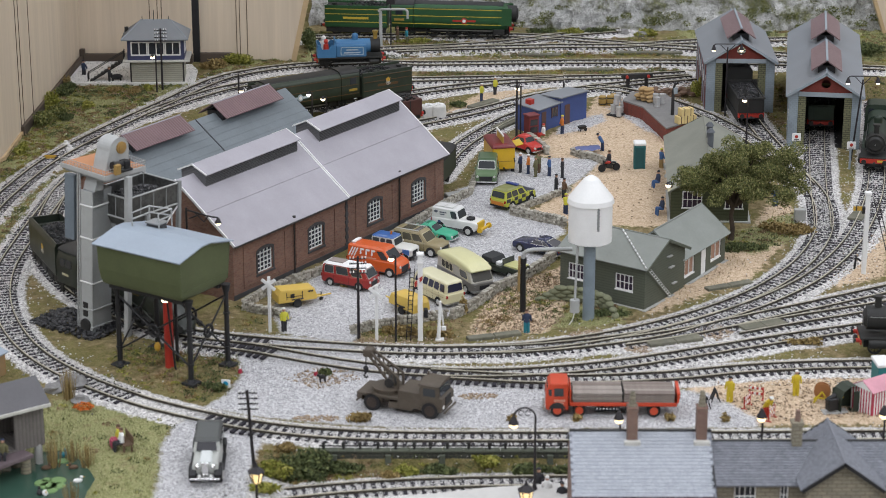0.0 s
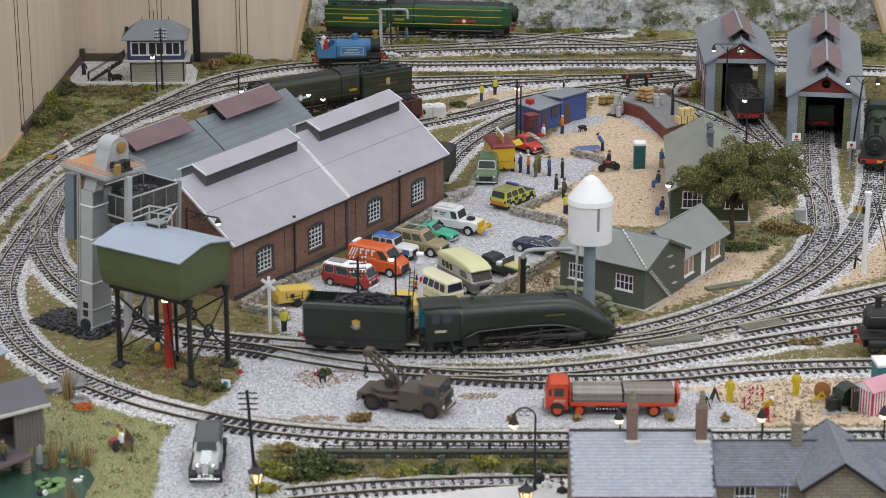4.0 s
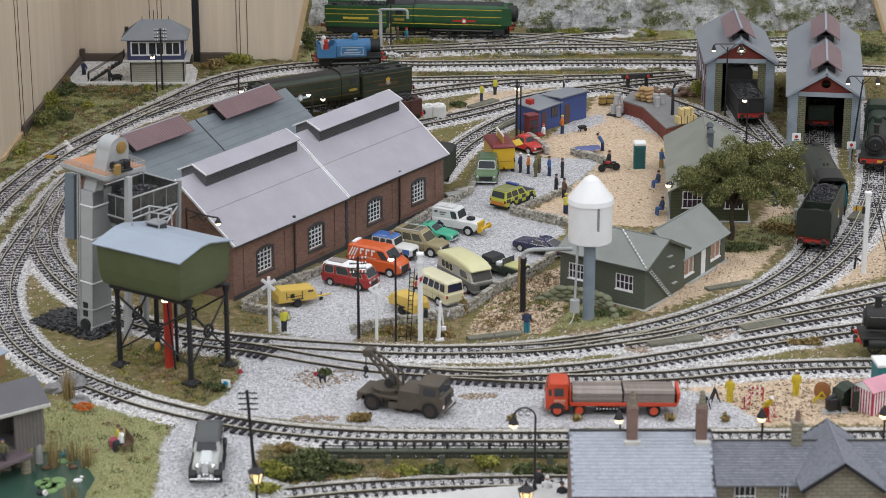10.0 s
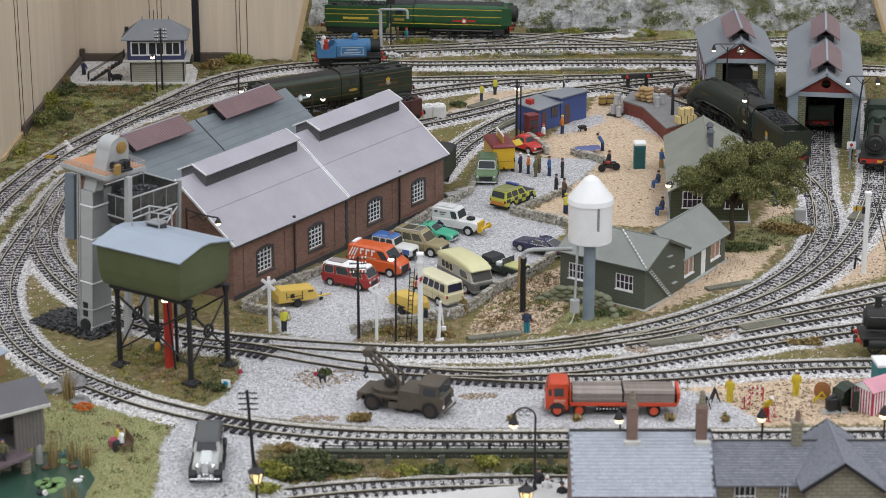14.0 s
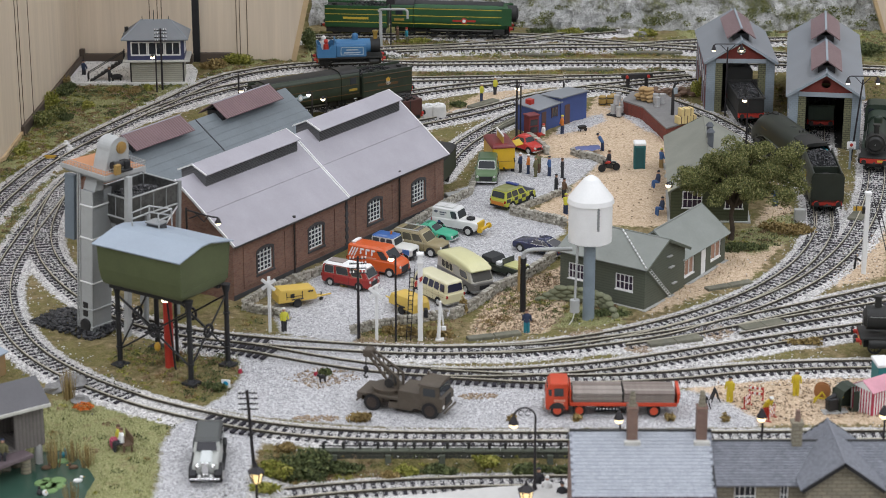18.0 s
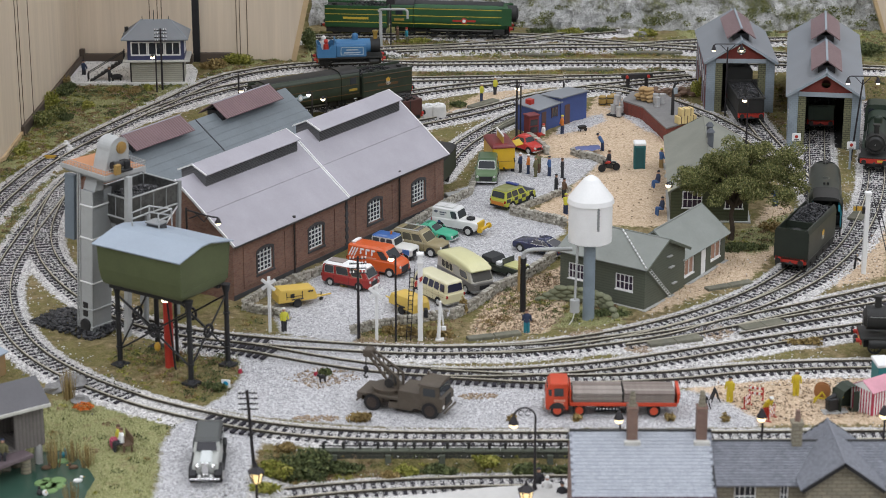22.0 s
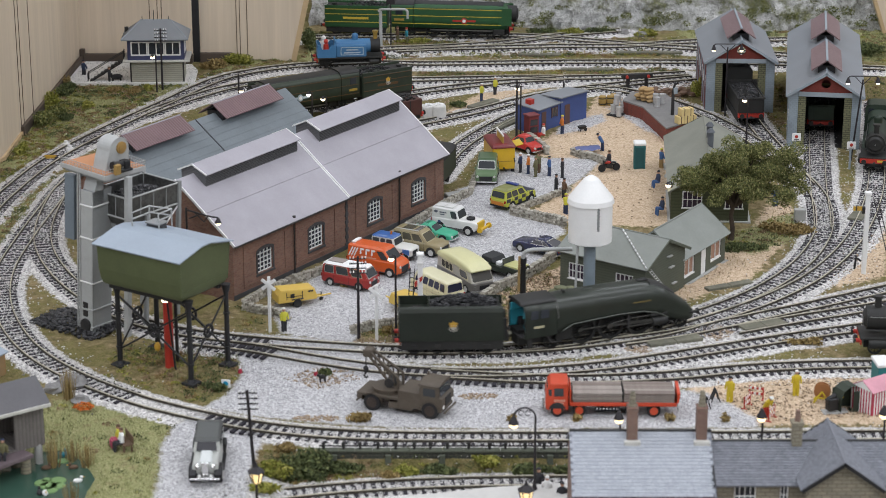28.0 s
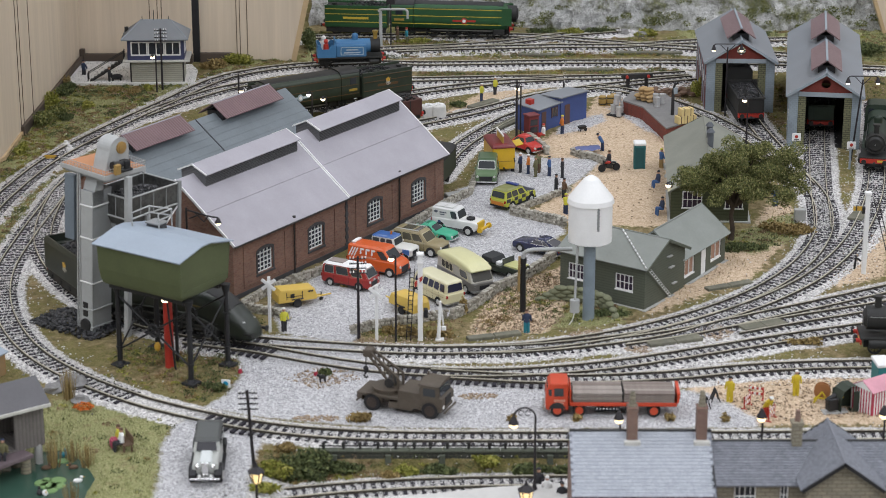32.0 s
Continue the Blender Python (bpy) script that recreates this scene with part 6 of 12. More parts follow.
def water_tower():
    ob = thing("water_tower", -246.0, -320.5, 0, -33.0, "olive green water tower with a blue-grey roof on black legs", "water tower")
    # local x along the long side, y back to front (front at negative y)
    hx, hy = 47.0, 35.0
    z0, z1, zr = 78.0, 117.5, 124.8
    tank = [(z0 + 1, hx - 3.4, hy - 5.5), (z0 + 2.6, hx - 2.0, hy - 4.2), (z0 + 6, hx - 0.9, hy - 3.0), (z0 + 16, hx - 0.3, hy - 1.2), (z1, hx, hy)]
    part("tank", Shape().loft([ring_z(z, -a, a, c, 1.6) for z, a, c in tank], smooth=False), M_OLIVE, ob, "olive green tapered tank")
    for x in (-hx, hx - 1.2):
        part("gable", Shape().prism([(-hy, z1), (hy, z1), (7, zr - 1.0), (-7, zr - 1.0)], "x", x, x + 1.2), M_OLIVE, ob)
    ridge = 6.0
    for k in (-1, 1):
        part("roof", slab((-hx - 2.5, k * (hy + 2.8), z1 - 0.4), (hx + 2.5, k * (hy + 2.8), z1 - 0.4), (hx + 2.5, k * ridge, zr - 0.5), 1.2), M_TANKROOF, ob, "blue-grey sheet roof")
    part("roof", slab((-hx - 2.5, -ridge, zr - 0.45), (hx + 2.5, -ridge, zr - 0.45), (hx + 2.5, ridge, zr - 0.45), 1.2), M_TANKROOF, ob, "blue-grey sheet roof")
    for x in (-hx - 0.1, hx + 0.1):
        part("tank_seam", Shape().tube([(x, -hy + 6, z0 + 10), (x, hy - 5, z0 + 10)], 0.35, 5), M_OLIVE, ob)
        part("tank_seam", Shape().tube([(x, -hy + 10, z1 - 2), (x, 0, z1 + 2.6), (x, hy - 8, z1 - 1)], 0.3, 5), M_OLIVE, ob)
    for k in (-1, 1):
        part("corner_seam", Shape().tube([(hx, k * (hy - 0.6), z1), (hx - 1.2, k * (hy - 3.4), z0 + 5)], 0.5, 6), M_OLIVE, ob)
    part("hatch", Shape().box(-30, 14, zr - 5, -16, 26, zr + 0.4, 0.4), M_QUOIN, ob, "dark roof hatch")
    part("hatch_lid", Shape().box(-31, 13, zr + 0.4, -15, 27, zr + 1.6, 0.3), M_TOWERGREY, ob)
    s = Shape()
    rail = [(-36, 2), (-36, 26), (-14, 30), (-14, 12)]
    for x, y in rail:
        s.cyl((x, y, zr - 4), (x, y, zr + 12), 0.7, n=6)
    for z in (zr + 6, zr + 12):
        s.tube([(x, y, z) for x, y in rail], 0.7, 6)
    part("roof_rail", s, M_TOWERPALE, ob, "pale safety rail")
    part("bearer", Shape().box(-hx + 6, -hy + 8, z0 - 3.5, hx - 5, -hy + 12, z0 + 1, 0.2).box(-hx + 6, hy - 12, z0 - 3.5, hx - 5, hy - 8, z0 + 1, 0.2), M_BLACK, ob)
    part("bearer", Shape().box(-hx + 9, -hy + 12, z0 - 2.5, -hx + 13, hy - 12, z0 + 1, 0.2).box(hx - 13, -hy + 12, z0 - 2.5, hx - 9, hy - 12, z0 + 1, 0.2), M_BLACK, ob)
    xa, xb, ya, yb = -35.5, 45.5, -23.0, 29.0
    for x in (xa, xb):
        for y in (ya, yb):
            lg = part("leg", Shape().cyl((x, y, 0), (x, y, z0 - 3), 2.5, 2.1, 14).cyl((x, y, z0 - 9), (x, y, z0), 2.2, 4.4, 14), M_BLACK, ob, "black iron leg")
            part("collar", Shape().cyl((x, y, 18), (x, y, 19.6), 3.2, n=14).cyl((x, y, 50), (x, y, 51.6), 3.2, n=14), M_BLACK, lg)
            part("foot", Shape().box(x - 6.5, y - 6.5, -1.5, x + 6.5, y + 6.5, 2.6, 0.4).cyl((x, y, 2.6), (x, y, 5), 4, 2.8, 14), M_BLACK, lg)
    for a, b in (((xa, ya), (xb, ya)), ((xb, ya), (xb, yb)), ((xb, yb), (xa, yb)), ((xa, yb), (xa, ya))):
        m = ((a[0] + b[0]) / 2, (a[1] + b[1]) / 2, 42)
        s = Shape().cyl((*a, 68), (*b, 16), 0.9, n=6).cyl((*b, 68), (*a, 16), 0.9, n=6)
        br = part("cross_brace", s, M_BLACK, ob)
        d = Vector((b[0] - a[0], b[1] - a[1], 0)).normalized()
        ring = [(m[0] + d.x * 5.6 * math.cos(t), m[1] + d.y * 5.6 * math.cos(t), m[2] + 5.6 * math.sin(t)) for t in [2 * math.pi * i / 16 for i in range(17)]]
        part("brace_ring", Shape().tube(ring, 1.3, 6), M_BLACK, br)
    part("down_pipe", Shape().cyl((3, 10, 0), (3, 10, z0), 1.6, n=10), M_BLACK, ob)


water_tower()
lever = thing("water_hose_post", -243.7, -323.9, 0, 0, "red water standpipe with a black lever beside the tower", "standpipe")
part("pipe", Shape().cyl((0, 0, -1), (0, 0, 66), 4.2, n=16), M_RED, lever, "red standpipe")
part("lever", Shape().tube([(-2, -6, 96), (0, -6, 70), (6, -8, -1)], 1.0, 6), M_BLACK, lever)
part("valve", Shape().ball((-11, 4, 18), 3, 2, 4.6), M_YELLOW, lever, "yellow valve wheel")
part("lamp", Shape().ball((-1, -7, 66.5), 3.4, 3.4, 2.4), M_LAMP, lever, "lit white lamp")
part("lamp_shade", Shape().cyl((-1, -7, 68), (-1, -7, 72), 4.4, 1.5, 12), M_BLACK, lever)

# ---------------------------------------------------------------- white conical tank on a grey pole
wt = thing("water_tank", 136.8, -204.4, 0, 8, "white cylindrical water tank with a conical top on a grey pole", "water tank")
part("pole", Shape().cyl((0, 0, -1), (0, 0, 80), 5.6, n=20), mat("pale_blue_pole", (0.22, 0.27, 0.31), 0.55), wt, "blue-grey pole")
part("drum", Shape().cyl((0, 0, 78), (0, 0, 79.5), 17, 20.4, 40).cyl((0, 0, 79.5), (0, 0, 117), 20.4, 20.4, 40), M_WHITE, wt, "white drum")
part("cone", Shape().cyl((0, 0, 116.5), (0, 0, 121), 22, 21, 40).cyl((0, 0, 121), (0, 0, 139), 21, 7, 40).cyl((0, 0, 139), (0, 0, 142), 7, 2.5, 24), M_WHITE, wt, "white conical lid")
part("gauge_slot", Shape().box(2.2, -20.9, 94, 4.4, -19.9, 118, 0.2), M_TOWERGREY, wt, "grey level gauge")
part("outlet", Shape().tube([(-13, -8, 79), (-14, -9, 60), (-15, -9, 22)], 1.2, 8).cyl((-15, -9, 12), (-15, -9, 24), 4.6, n=14), M_TOWERPALE, wt, "grey outlet pipe")
part("chain", Shape().tube([(-15, -9, 12), (-17, -10, 4), (-21, -11, -0.5)], 0.5, 5), M_WHITE, wt)
# sandbags round its foot
bag_mesh = Shape().ball((0, 0, 0), 7.2, 4.2, 2.7, 12, 6).mesh("sandbag", mat("olive_canvas", (0.20, 0.21, 0.13), 0.9, 0, 0.2, 120, 700, 0.5, 0.0005))
wall_bags = thing("sandbag_wall", 139.0, -161.0, 0, -35, "low curved wall of olive canvas sandbags", "sandbags")
r = random.Random(4)
for row in range(4):
    for i in range(9 - row):
        u = (i + 0.5 * row - 4) * 10.2
        part("sandbag", bag_mesh, None, wall_bags, at=pose(u, 0.022 * u * u * -0.5 + r.uniform(-1, 1), 2.0 + row * 3.7, r.uniform(-6, 6), r.uniform(-5, 5), -u * 1.3 + r.uniform(-8, 8)))

# water crane with a long arm
wc = thing("water_crane", 75.9, -180.2, 0, 0, "black water crane with a pale swinging arm", "water crane")
part("column", Shape().cyl((0, 0, -1), (0, 0, 48), 2.9, 2.5, 14).cyl((0, 0, 48), (0, 0, 53), 3.2, n=14), M_BLACK, wc, "black iron column")
part("arm", Shape().tube([(0, 0, 53), (0, 0, 57), (3, 0, 60), (10, 0, 61.5), (46, 0, 62)], 2.0, 12), M_TOWERPALE, wc, "pale grey arm")
part("hose", Shape().tube([(-3.5, -1, 55), (-4, -1, 40), (-4, -1, 20)], 1.2, 8), mat("tan_hose", (0.35, 0.24, 0.10), 0.8), wc, "tan leather hose")

# ---------------------------------------------------------------- station at the front
M_SLATELIGHT = varied("pale_slates", [(0.0, (0.35, 0.375, 0.42)), (0.5, (0.38, 0.405, 0.45)), (1.0, (0.41, 0.435, 0.48))], 500, 0.7, 0.3, 0.0003, island=False)
M_SLATEDARK = varied("dark_slates", [(0.0, (0.165, 0.175, 0.20)), (0.5, (0.195, 0.205, 0.235)), (1.0, (0.225, 0.235, 0.265))], 500, 0.75, 0.3, 0.0003)
M_SLATEONE = varied("dark_slate_single", [(0.0, (0.165, 0.175, 0.20)), (0.5, (0.195, 0.205, 0.235)), (1.0, (0.225, 0.235, 0.265))], 500, 0.75, 0.3, 0.0003, island=False)
M_STONE = brickwork("buff_stone", (0.27, 0.24, 0.175), (0.22, 0.20, 0.15), (0.15, 0.135, 0.10), 7, 3, 0.4)
M_CHIMNEY = brickwork("brown_chimney_brick", (0.22, 0.13, 0.10), (0.18, 0.10, 0.08), (0.2, 0.16, 0.13))


def station():
    z = -1.0
    pl = structure("platform", Shape().prism([(-97.5, -620.4), (-37.1, -595.0), (33.9, -576.3), (99.0, -566.8), (410.9, -563.6), (369.9, -755.4), (-90.5, -755.4)], "z", -18, -0.5), mat("pale_platform", (0.55, 0.54, 0.52), 0.9, 0, 0.07, 60, 700, 0.4, 0.0005), "pale gravel station platform")
    ob = thing("station_building", 97.0, -590.0, 0, 0, "stone station building with pale and dark slate roofs", "station")
    yr, ye, zr, ze = -47.0, -97.0, 75.0, 44.0
    back_y = -4.0
    part("wall", Shape().box(0, -92, z, 103, -89, ze), M_CHIMNEY, ob, "brick wall")
    part("wall", Shape().box(0, -8, z, 103, -5, ze + 4), M_CHIMNEY, ob)
    for x in (0, 100):
        part("gable", Shape().prism([(-89, z), (-8, z), (-8, ze + 4), (yr, zr - 3), (-89, ze + 3)], "x", x, x + 3), M_CHIMNEY, ob)
    part("roof_deck", slab((-2, ye, ze - 0.8), (105, ye, ze - 0.8), (105, yr, zr - 0.8), 1.2), M_SLATEDARK, ob)
    part("roof_deck", slab((-2, back_y, ze + 6), (105, back_y, ze + 6), (105, yr, zr - 0.8), 1.2), M_SLATEDARK, ob)
    part("ridge_tile", Shape().cyl((-2, yr, zr), (105, yr, zr), 1.3, n=8), M_QUOIN, ob)
    part("fascia", Shape().box(-2, ye - 0.6, ze - 4, 105, ye + 0.4, ze - 1, 0.2), mat("plum_fascia", (0.13, 0.06, 0.08), 0.6), ob)
    # slates of the pale roof, laid in courses
    slope = math.degrees(math.atan2(zr - ze, yr - ye))
    run = math.hypot(zr - ze, yr - ye)
    sl = Shape().box(-1.82, -0.3, 0, 1.82, 3.9, 0.55, 0.12).mesh("slate", M_SLATELIGHT)
    rows, count = 19, 0
    rest = Shape()
    for j in range(rows):
        v = j * run / rows
        for i in range(29):
            x = -2 + 1.9 + i * 3.72 + (1.86 if j % 2 else 0)
            if x > 104:
                continue
            y, zz = ye + v * math.cos(math.radians(slope)), ze - 0.75 + v * math.sin(math.radians(slope)) + 0.25
            m = pose(x, y, zz, slope - 5 + random.uniform(-1, 1), random.uniform(-1, 1), random.uniform(-0.8, 0.8))
            if count < 300 and j >= rows - 11:
                part("slate", sl, None, ob, at=m)
                count += 1
            else:
                rest.box(-1.82, -0.3, 0, 1.82, 3.9, 0.55)
                rest.turned(m, len(rest.v) - 8)
    tagged(part("slating", rest, varied("pale_slates_rest", [(0.0, (0.35, 0.375, 0.42)), (0.5, (0.38, 0.405, 0.45)), (1.0, (0.41, 0.435, 0.48))], 500, 0.7, 0.3, 0.0003), ob), kind="stuff")
    for x, h in ((45, 95), (97, 95)):
        c = part("chimney", Shape().box(x - 4, yr - 8, zr - 8, x + 4, yr + 2, h, 0.4).box(x - 4.4, yr - 8.5, h, x + 4.4, yr + 2.5, h + 1.2, 0.3), M_CHIMNEY, ob, "brown brick chimney")
        part("chimney_pot", Shape().cyl((x, yr - 3, h + 1.2), (x, yr - 3, h + 13), 3.0, 1.8, 12), M_STONE, c)
        part("flashing", Shape().box(x - 6, yr - 12, zr - 8, x + 6, yr - 7.5, zr - 4.5, 0.3), M_CREAMSTEP, c)
    # darker stone block beside it
    x0, x1 = 105.0, 330.0
    yr2, zr2, ye2, ze2 = -49.0, 67.0, -92.0, 50.5
    st = thing("station_building", 97.0, -590.0, 0, 0, "dark slate-roofed stone station house with gables", "station")
    part("wall", pierced(x0 + 1, x1, z, ze2, -86, -83, [(x0 + 14, 29, x0 + 30, 48), (x0 + 48, 31, x0 + 54, 48)]), M_STONE, st, "buff stone wall")
    part("wall", Shape().box(x0 + 1, -10, z, x1, -7, 41), M_STONE, st)
    window(st, x0 + 14, 29, x0 + 30, 48, -85.6, 4, 2, -1)
    window(st, x0 + 48, 31, x0 + 54, 48, -85.6, 2, 2, -1)
    part("gable", Shape().prism([(-83, z), (-10, z), (-10, 41), (yr2, zr2 - 3), (-83, ze2)], "x", x0 + 1, x0 + 3), M_STONE, st)

    def slated(p, q, u, courses, per, single_slates=0):
        """A slope of slates in one part: corner p, along q, up to u."""
        part("roof_deck", slab(p, q, u, 1.2), M_SLATEDARK, st)
        p, q, u = Vector(p), Vector(q), Vector(u)
        e, up = q - p, u - q
        n = e.cross(up).normalized()
        n = n if n.z > 0 else -n
        s = Shape()
        for j in range(courses):
            a0, a1 = j / courses, (j + 1.12) / courses
            off = 0.5 if j % 2 else 0.0
            for i in range(per):
                b0, b1 = (i + off + 0.04) / (per + 0.5), (i + off + 0.96) / (per + 0.5)
                c = [p + e * b0 + up * a0 + n * 0.75, p + e * b1 + up * a0 + n * 0.75, p + e * b1 + up * min(a1, 1) + n * 0.25, p + e * b0 + up * min(a1, 1) + n * 0.25]
                d = [p + e * b0 + up * a0, p + e * b1 + up * a0]
                if single_slates and j >= courses - 6 and i < single_slates // 6:
                    o = c[0].copy()
                    key = (round((c[1] - c[0]).length, 2), round((c[2] - c[1]).length, 2))
                    if key not in shared:
                        shared[key] = Shape().add([v - o for v in c + d], [(0, 1, 2, 3), (4, 5, 1, 0)]).mesh("slate", M_SLATEONE)
                    part("slate", shared[key], None, st, at=pose(o.x, o.y, o.z))
                    continue
                s.add(c + d, [(0, 1, 2, 3), (4, 5, 1, 0)])
        tagged(part("slating", s, M_SLATEDARK, st, "dark grey slates"), kind="stuff")

    shared = {}
    slated((x0 - 1, ye2, ze2 - 0.6), (x1, ye2, ze2 - 0.6), (x1, yr2, zr2), 16, 60, 290)
    part("roof_deck", slab((x0 - 1, -4, 41), (x1, -4, 41), (x1, yr2, zr2), 1.2), M_SLATEDARK, st)
    part("ridge_tile", Shape().cyl((x0 - 1, yr2, zr2 + 0.4), (x1, yr2, zr2 + 0.4), 1.2, n=8), M_QUOIN, st)
    part("verge", slab((x0 - 1.6, ye2, ze2 + 0.4), (x0 - 0.4, ye2, ze2 + 0.4), (x0 - 0.4, yr2, zr2 + 0.6), 2.0), M_BLACK, st)
    # cross roof: one ridge from the front gable to the rear one
    gc, gz_, half, drop = x0 + 90.7, 75.0, 31.0, 22.0
    gx0, gx1 = gc - half, gc + half
    part("gable", Shape().prism([(gx0 + 5, z), (gx1 - 5, z), (gx1 - 5, gz_ - drop + 1), (gc, gz_ - 3), (gx0 + 5, gz_ - drop + 1)], "y", -104, -100), M_STONE, st, "buff stone gable")
    for gx in (gx0, gx1):
        slated((gx, -108, gz_ - drop), (gx, yr2 + 1, gz_ - drop), (gc, yr2 + 1, gz_), 22, 18)
        part("bargeboard", slab((gx, -109.5, gz_ - drop + 0.6), (gx, -108, gz_ - drop + 0.6), (gc, -108, gz_ + 0.8), 2.4), M_BLACK, st)
        rx, rz_ = gc + (gx - gc) * 0.95, gz_ - drop * 0.95
        slated((rx, yr2 + 1, rz_), (rx, -27, rz_), (gc, -27, gz_), 14, 8)
        part("bargeboard", slab((rx, -27, rz_ + 0.6), (rx, -25.6, rz_ + 0.6), (gc, -25.6, gz_ + 0.8), 1.8), M_BLACK, st)
    part("ridge_tile", Shape().cyl((gc, -109, gz_ + 0.5), (gc, -26, gz_ + 0.5), 1.0, n=8), M_SLATEDARK, st)
    c = part("chimney", Shape().box(x0 + 60, yr2 - 6, zr2 - 6, x0 + 67.5, yr2 + 2, 82, 0.4).box(x0 + 59, yr2 - 7, 82, x0 + 68.5, yr2 + 3, 84.4, 0.4), M_STONE, st, "buff stone chimney")
    part("chimney_pot", Shape().cyl((x0 + 64, yr2 - 2, 84.4), (x0 + 64, yr2 - 2, 93), 2.2, 1.8, 12), M_CHIMNEY, c)


station()

# ---------------------------------------------------------------- boathouse, jetty and pond
M_WATER = glass("pond_water", (0.035, 0.075, 0.055), 0.09)
M_PLANK = ribbed("grey_planks", (0.16, 0.145, 0.135), 3.2, "X", 0.5, 0.75)
M_BOATROOF = mat("grey_boat_roof", (0.115, 0.112, 0.12), 0.75, 0, 0.08, 40, 500, 0.15)
structure("pond_water", Shape().prism([(-408.8, -483.9), (-347.0, -489.7), (-314.3, -483.9), (-283.6, -508.9), (-268.6, -550.6), (-270.1, -617.9), (-381.4, -617.9)], "z", -7, -5.2), M_WATER, "still dark green pond water")


def boathouse():
    ob = thing("boathouse", -318.4, -518.9, -5, 36.0, "weathered grey plank boathouse with a pitched roof on posts", "boathouse")
    # local x runs towards the wall end at 0, the house lies at negative x
    L, W = 66.0, 43.0
    z0, E, R = 18.0, 57.0, 69.5
    part("wall", pierced(-L, -3, z0, E, 3, 5, [(-L + 3, z0, -29, E - 3)]), M_PLANK, ob, "grey plank front wall with an open bay")
    part("wall", Shape().prism([(5, z0), (W - 3, z0), (W - 3, E), (W / 2, R - 3), (5, E)], "x", -5, -3), M_PLANK, ob)
    part("wall", Shape().box(-L, W - 5, z0, -5, W - 3, E), M_PLANK, ob)
    part("floor", Shape().box(-L, 3, z0 - 2, -3, W - 3, z0), M_PLANK, ob)
    part("roof", slab((-L - 2, -3, E - 4), (1, -3, E - 4), (1, W / 2, R), 1.4), M_BOATROOF, ob, "dark grey roof")
    part("roof", slab((-L - 2, W + 3, E - 4), (1, W + 3, E - 4), (1, W / 2, R), 1.4), M_BOATROOF, ob, "dark grey roof")
    part("fascia", Shape().box(-L - 2, -3.8, E - 6.5, 1, -2.6, E - 3.6, 0.2), M_CREAMSTEP, ob)
    for x in (-58, -8):
        for y in (6, W - 8):
            part("support_post", Shape().cyl((x, y, -8), (x, y, z0 - 1), 3.4, n=12), M_CONCRETE, ob)
    jt = thing("jetty", -355.8, -549.2, -5, 46.6, "purple-brown plank jetty on round concrete posts", "jetty")
    part("deck", Shape().box(-46, -12, 13, 27, 12, 16, 0.3), mat("purple_brown_deck", (0.15, 0.115, 0.125), 0.8, 0, 0.15, 80, 600, 0.3), jt)
    for x, y in ((-14, -8), (22, -7), (4, 9), (24, 9)):
        part("post", Shape().cyl((x, y, -8), (x, y, 13), 4.2, n=14), M_STONE, jt, "round concrete post")
    pot = thing("basket", -366.8, -560.8, 11, 0, "round orange basket on the jetty", "basket")
    part("bowl", Shape().cyl((0, 0, 0), (0, 0, 5), 4, 5, 14), mat("orange_basket", (0.45, 0.20, 0.07), 0.8), pot)


boathouse()
side_hut = thing("platform_hut", -392.2, -347.9, 0, 62, "small hut with a blue roof and orange posts", "hut")
part("body", Shape().box(-22, 0, -1, 10, 20, 22, 0.4), mat("tan_boards", (0.36, 0.24, 0.12), 0.7), side_hut)
part("roof", slab((-24, -3, 21), (12, -3, 21), (12, 24, 30), 1.4), M_TANKROOF, side_hut, "blue roof sheet")
part("door_post", Shape().box(10, 1, 0, 11.4, 4, 22, 0.2), mat("orange_post", (0.45, 0.17, 0.05), 0.6), side_hut)

# ---------------------------------------------------------------- loading dock of red brick
M_DOCKTOP = mat("grey_dock_top", (0.20, 0.195, 0.19), 0.9, 0, 0.12, 60, 500, 0.3)
M_DOCKRED = brickwork("dock_brick", (0.22, 0.055, 0.038), (0.19, 0.045, 0.032), (0.12, 0.045, 0.035))
DOCK = [(223.1, 516.5), (245.1, 486.6), (264.7, 393.0), (306.0, 433.0), (292.0, 487.0), (278.0, 549.0), (236.4, 555.0)]
dock = thing("loading_dock", 0, 0, 0, 0, "low red brick loading dock with a grey top", "dock")
part("wall", Shape().prism(DOCK, "z", -2, 15.2), M_DOCKRED, dock, "red brick dock wall")
cx_, cy_ = np.mean(DOCK, axis=0)
part("top", Shape().prism([(cx_ + (x - cx_) * 1.015, cy_ + (y - cy_) * 1.015) for x, y in DOCK], "z", 15.2, 17), M_DOCKTOP, dock, "grey dock top")


# ---------------------------------------------------------------- engines and wagons that stand still
M_MALACHITE = mat("malachite_green", (0.024, 0.088, 0.032), 0.45, 0, 0.1)
M_LINEYELLOW = mat("yellow_line", (0.62, 0.48, 0.06), 0.5, 0, 0.05)
M_ORANGELINE = mat("orange_line", (0.10, 0.055, 0.022), 0.5, 0, 0.05)
M_BRGREEN = mat("weathered_green", (0.030, 0.042, 0.027), 0.5, 0, 0.15, dirt=0.3, dirt_rgb=(0.06, 0.055, 0.045))
M_PALEBAR = mat("pale_lettering", (0.42, 0.50, 0.55), 0.5)
M_SKYBLUE = mat("engine_blue", (0.055, 0.17, 0.33), 0.45, 0, 0.1)


def still(name, x, y, rz, label, category, group=""):
    return thing(name, x, y, RAIL_TOP, rz, label, category, group)


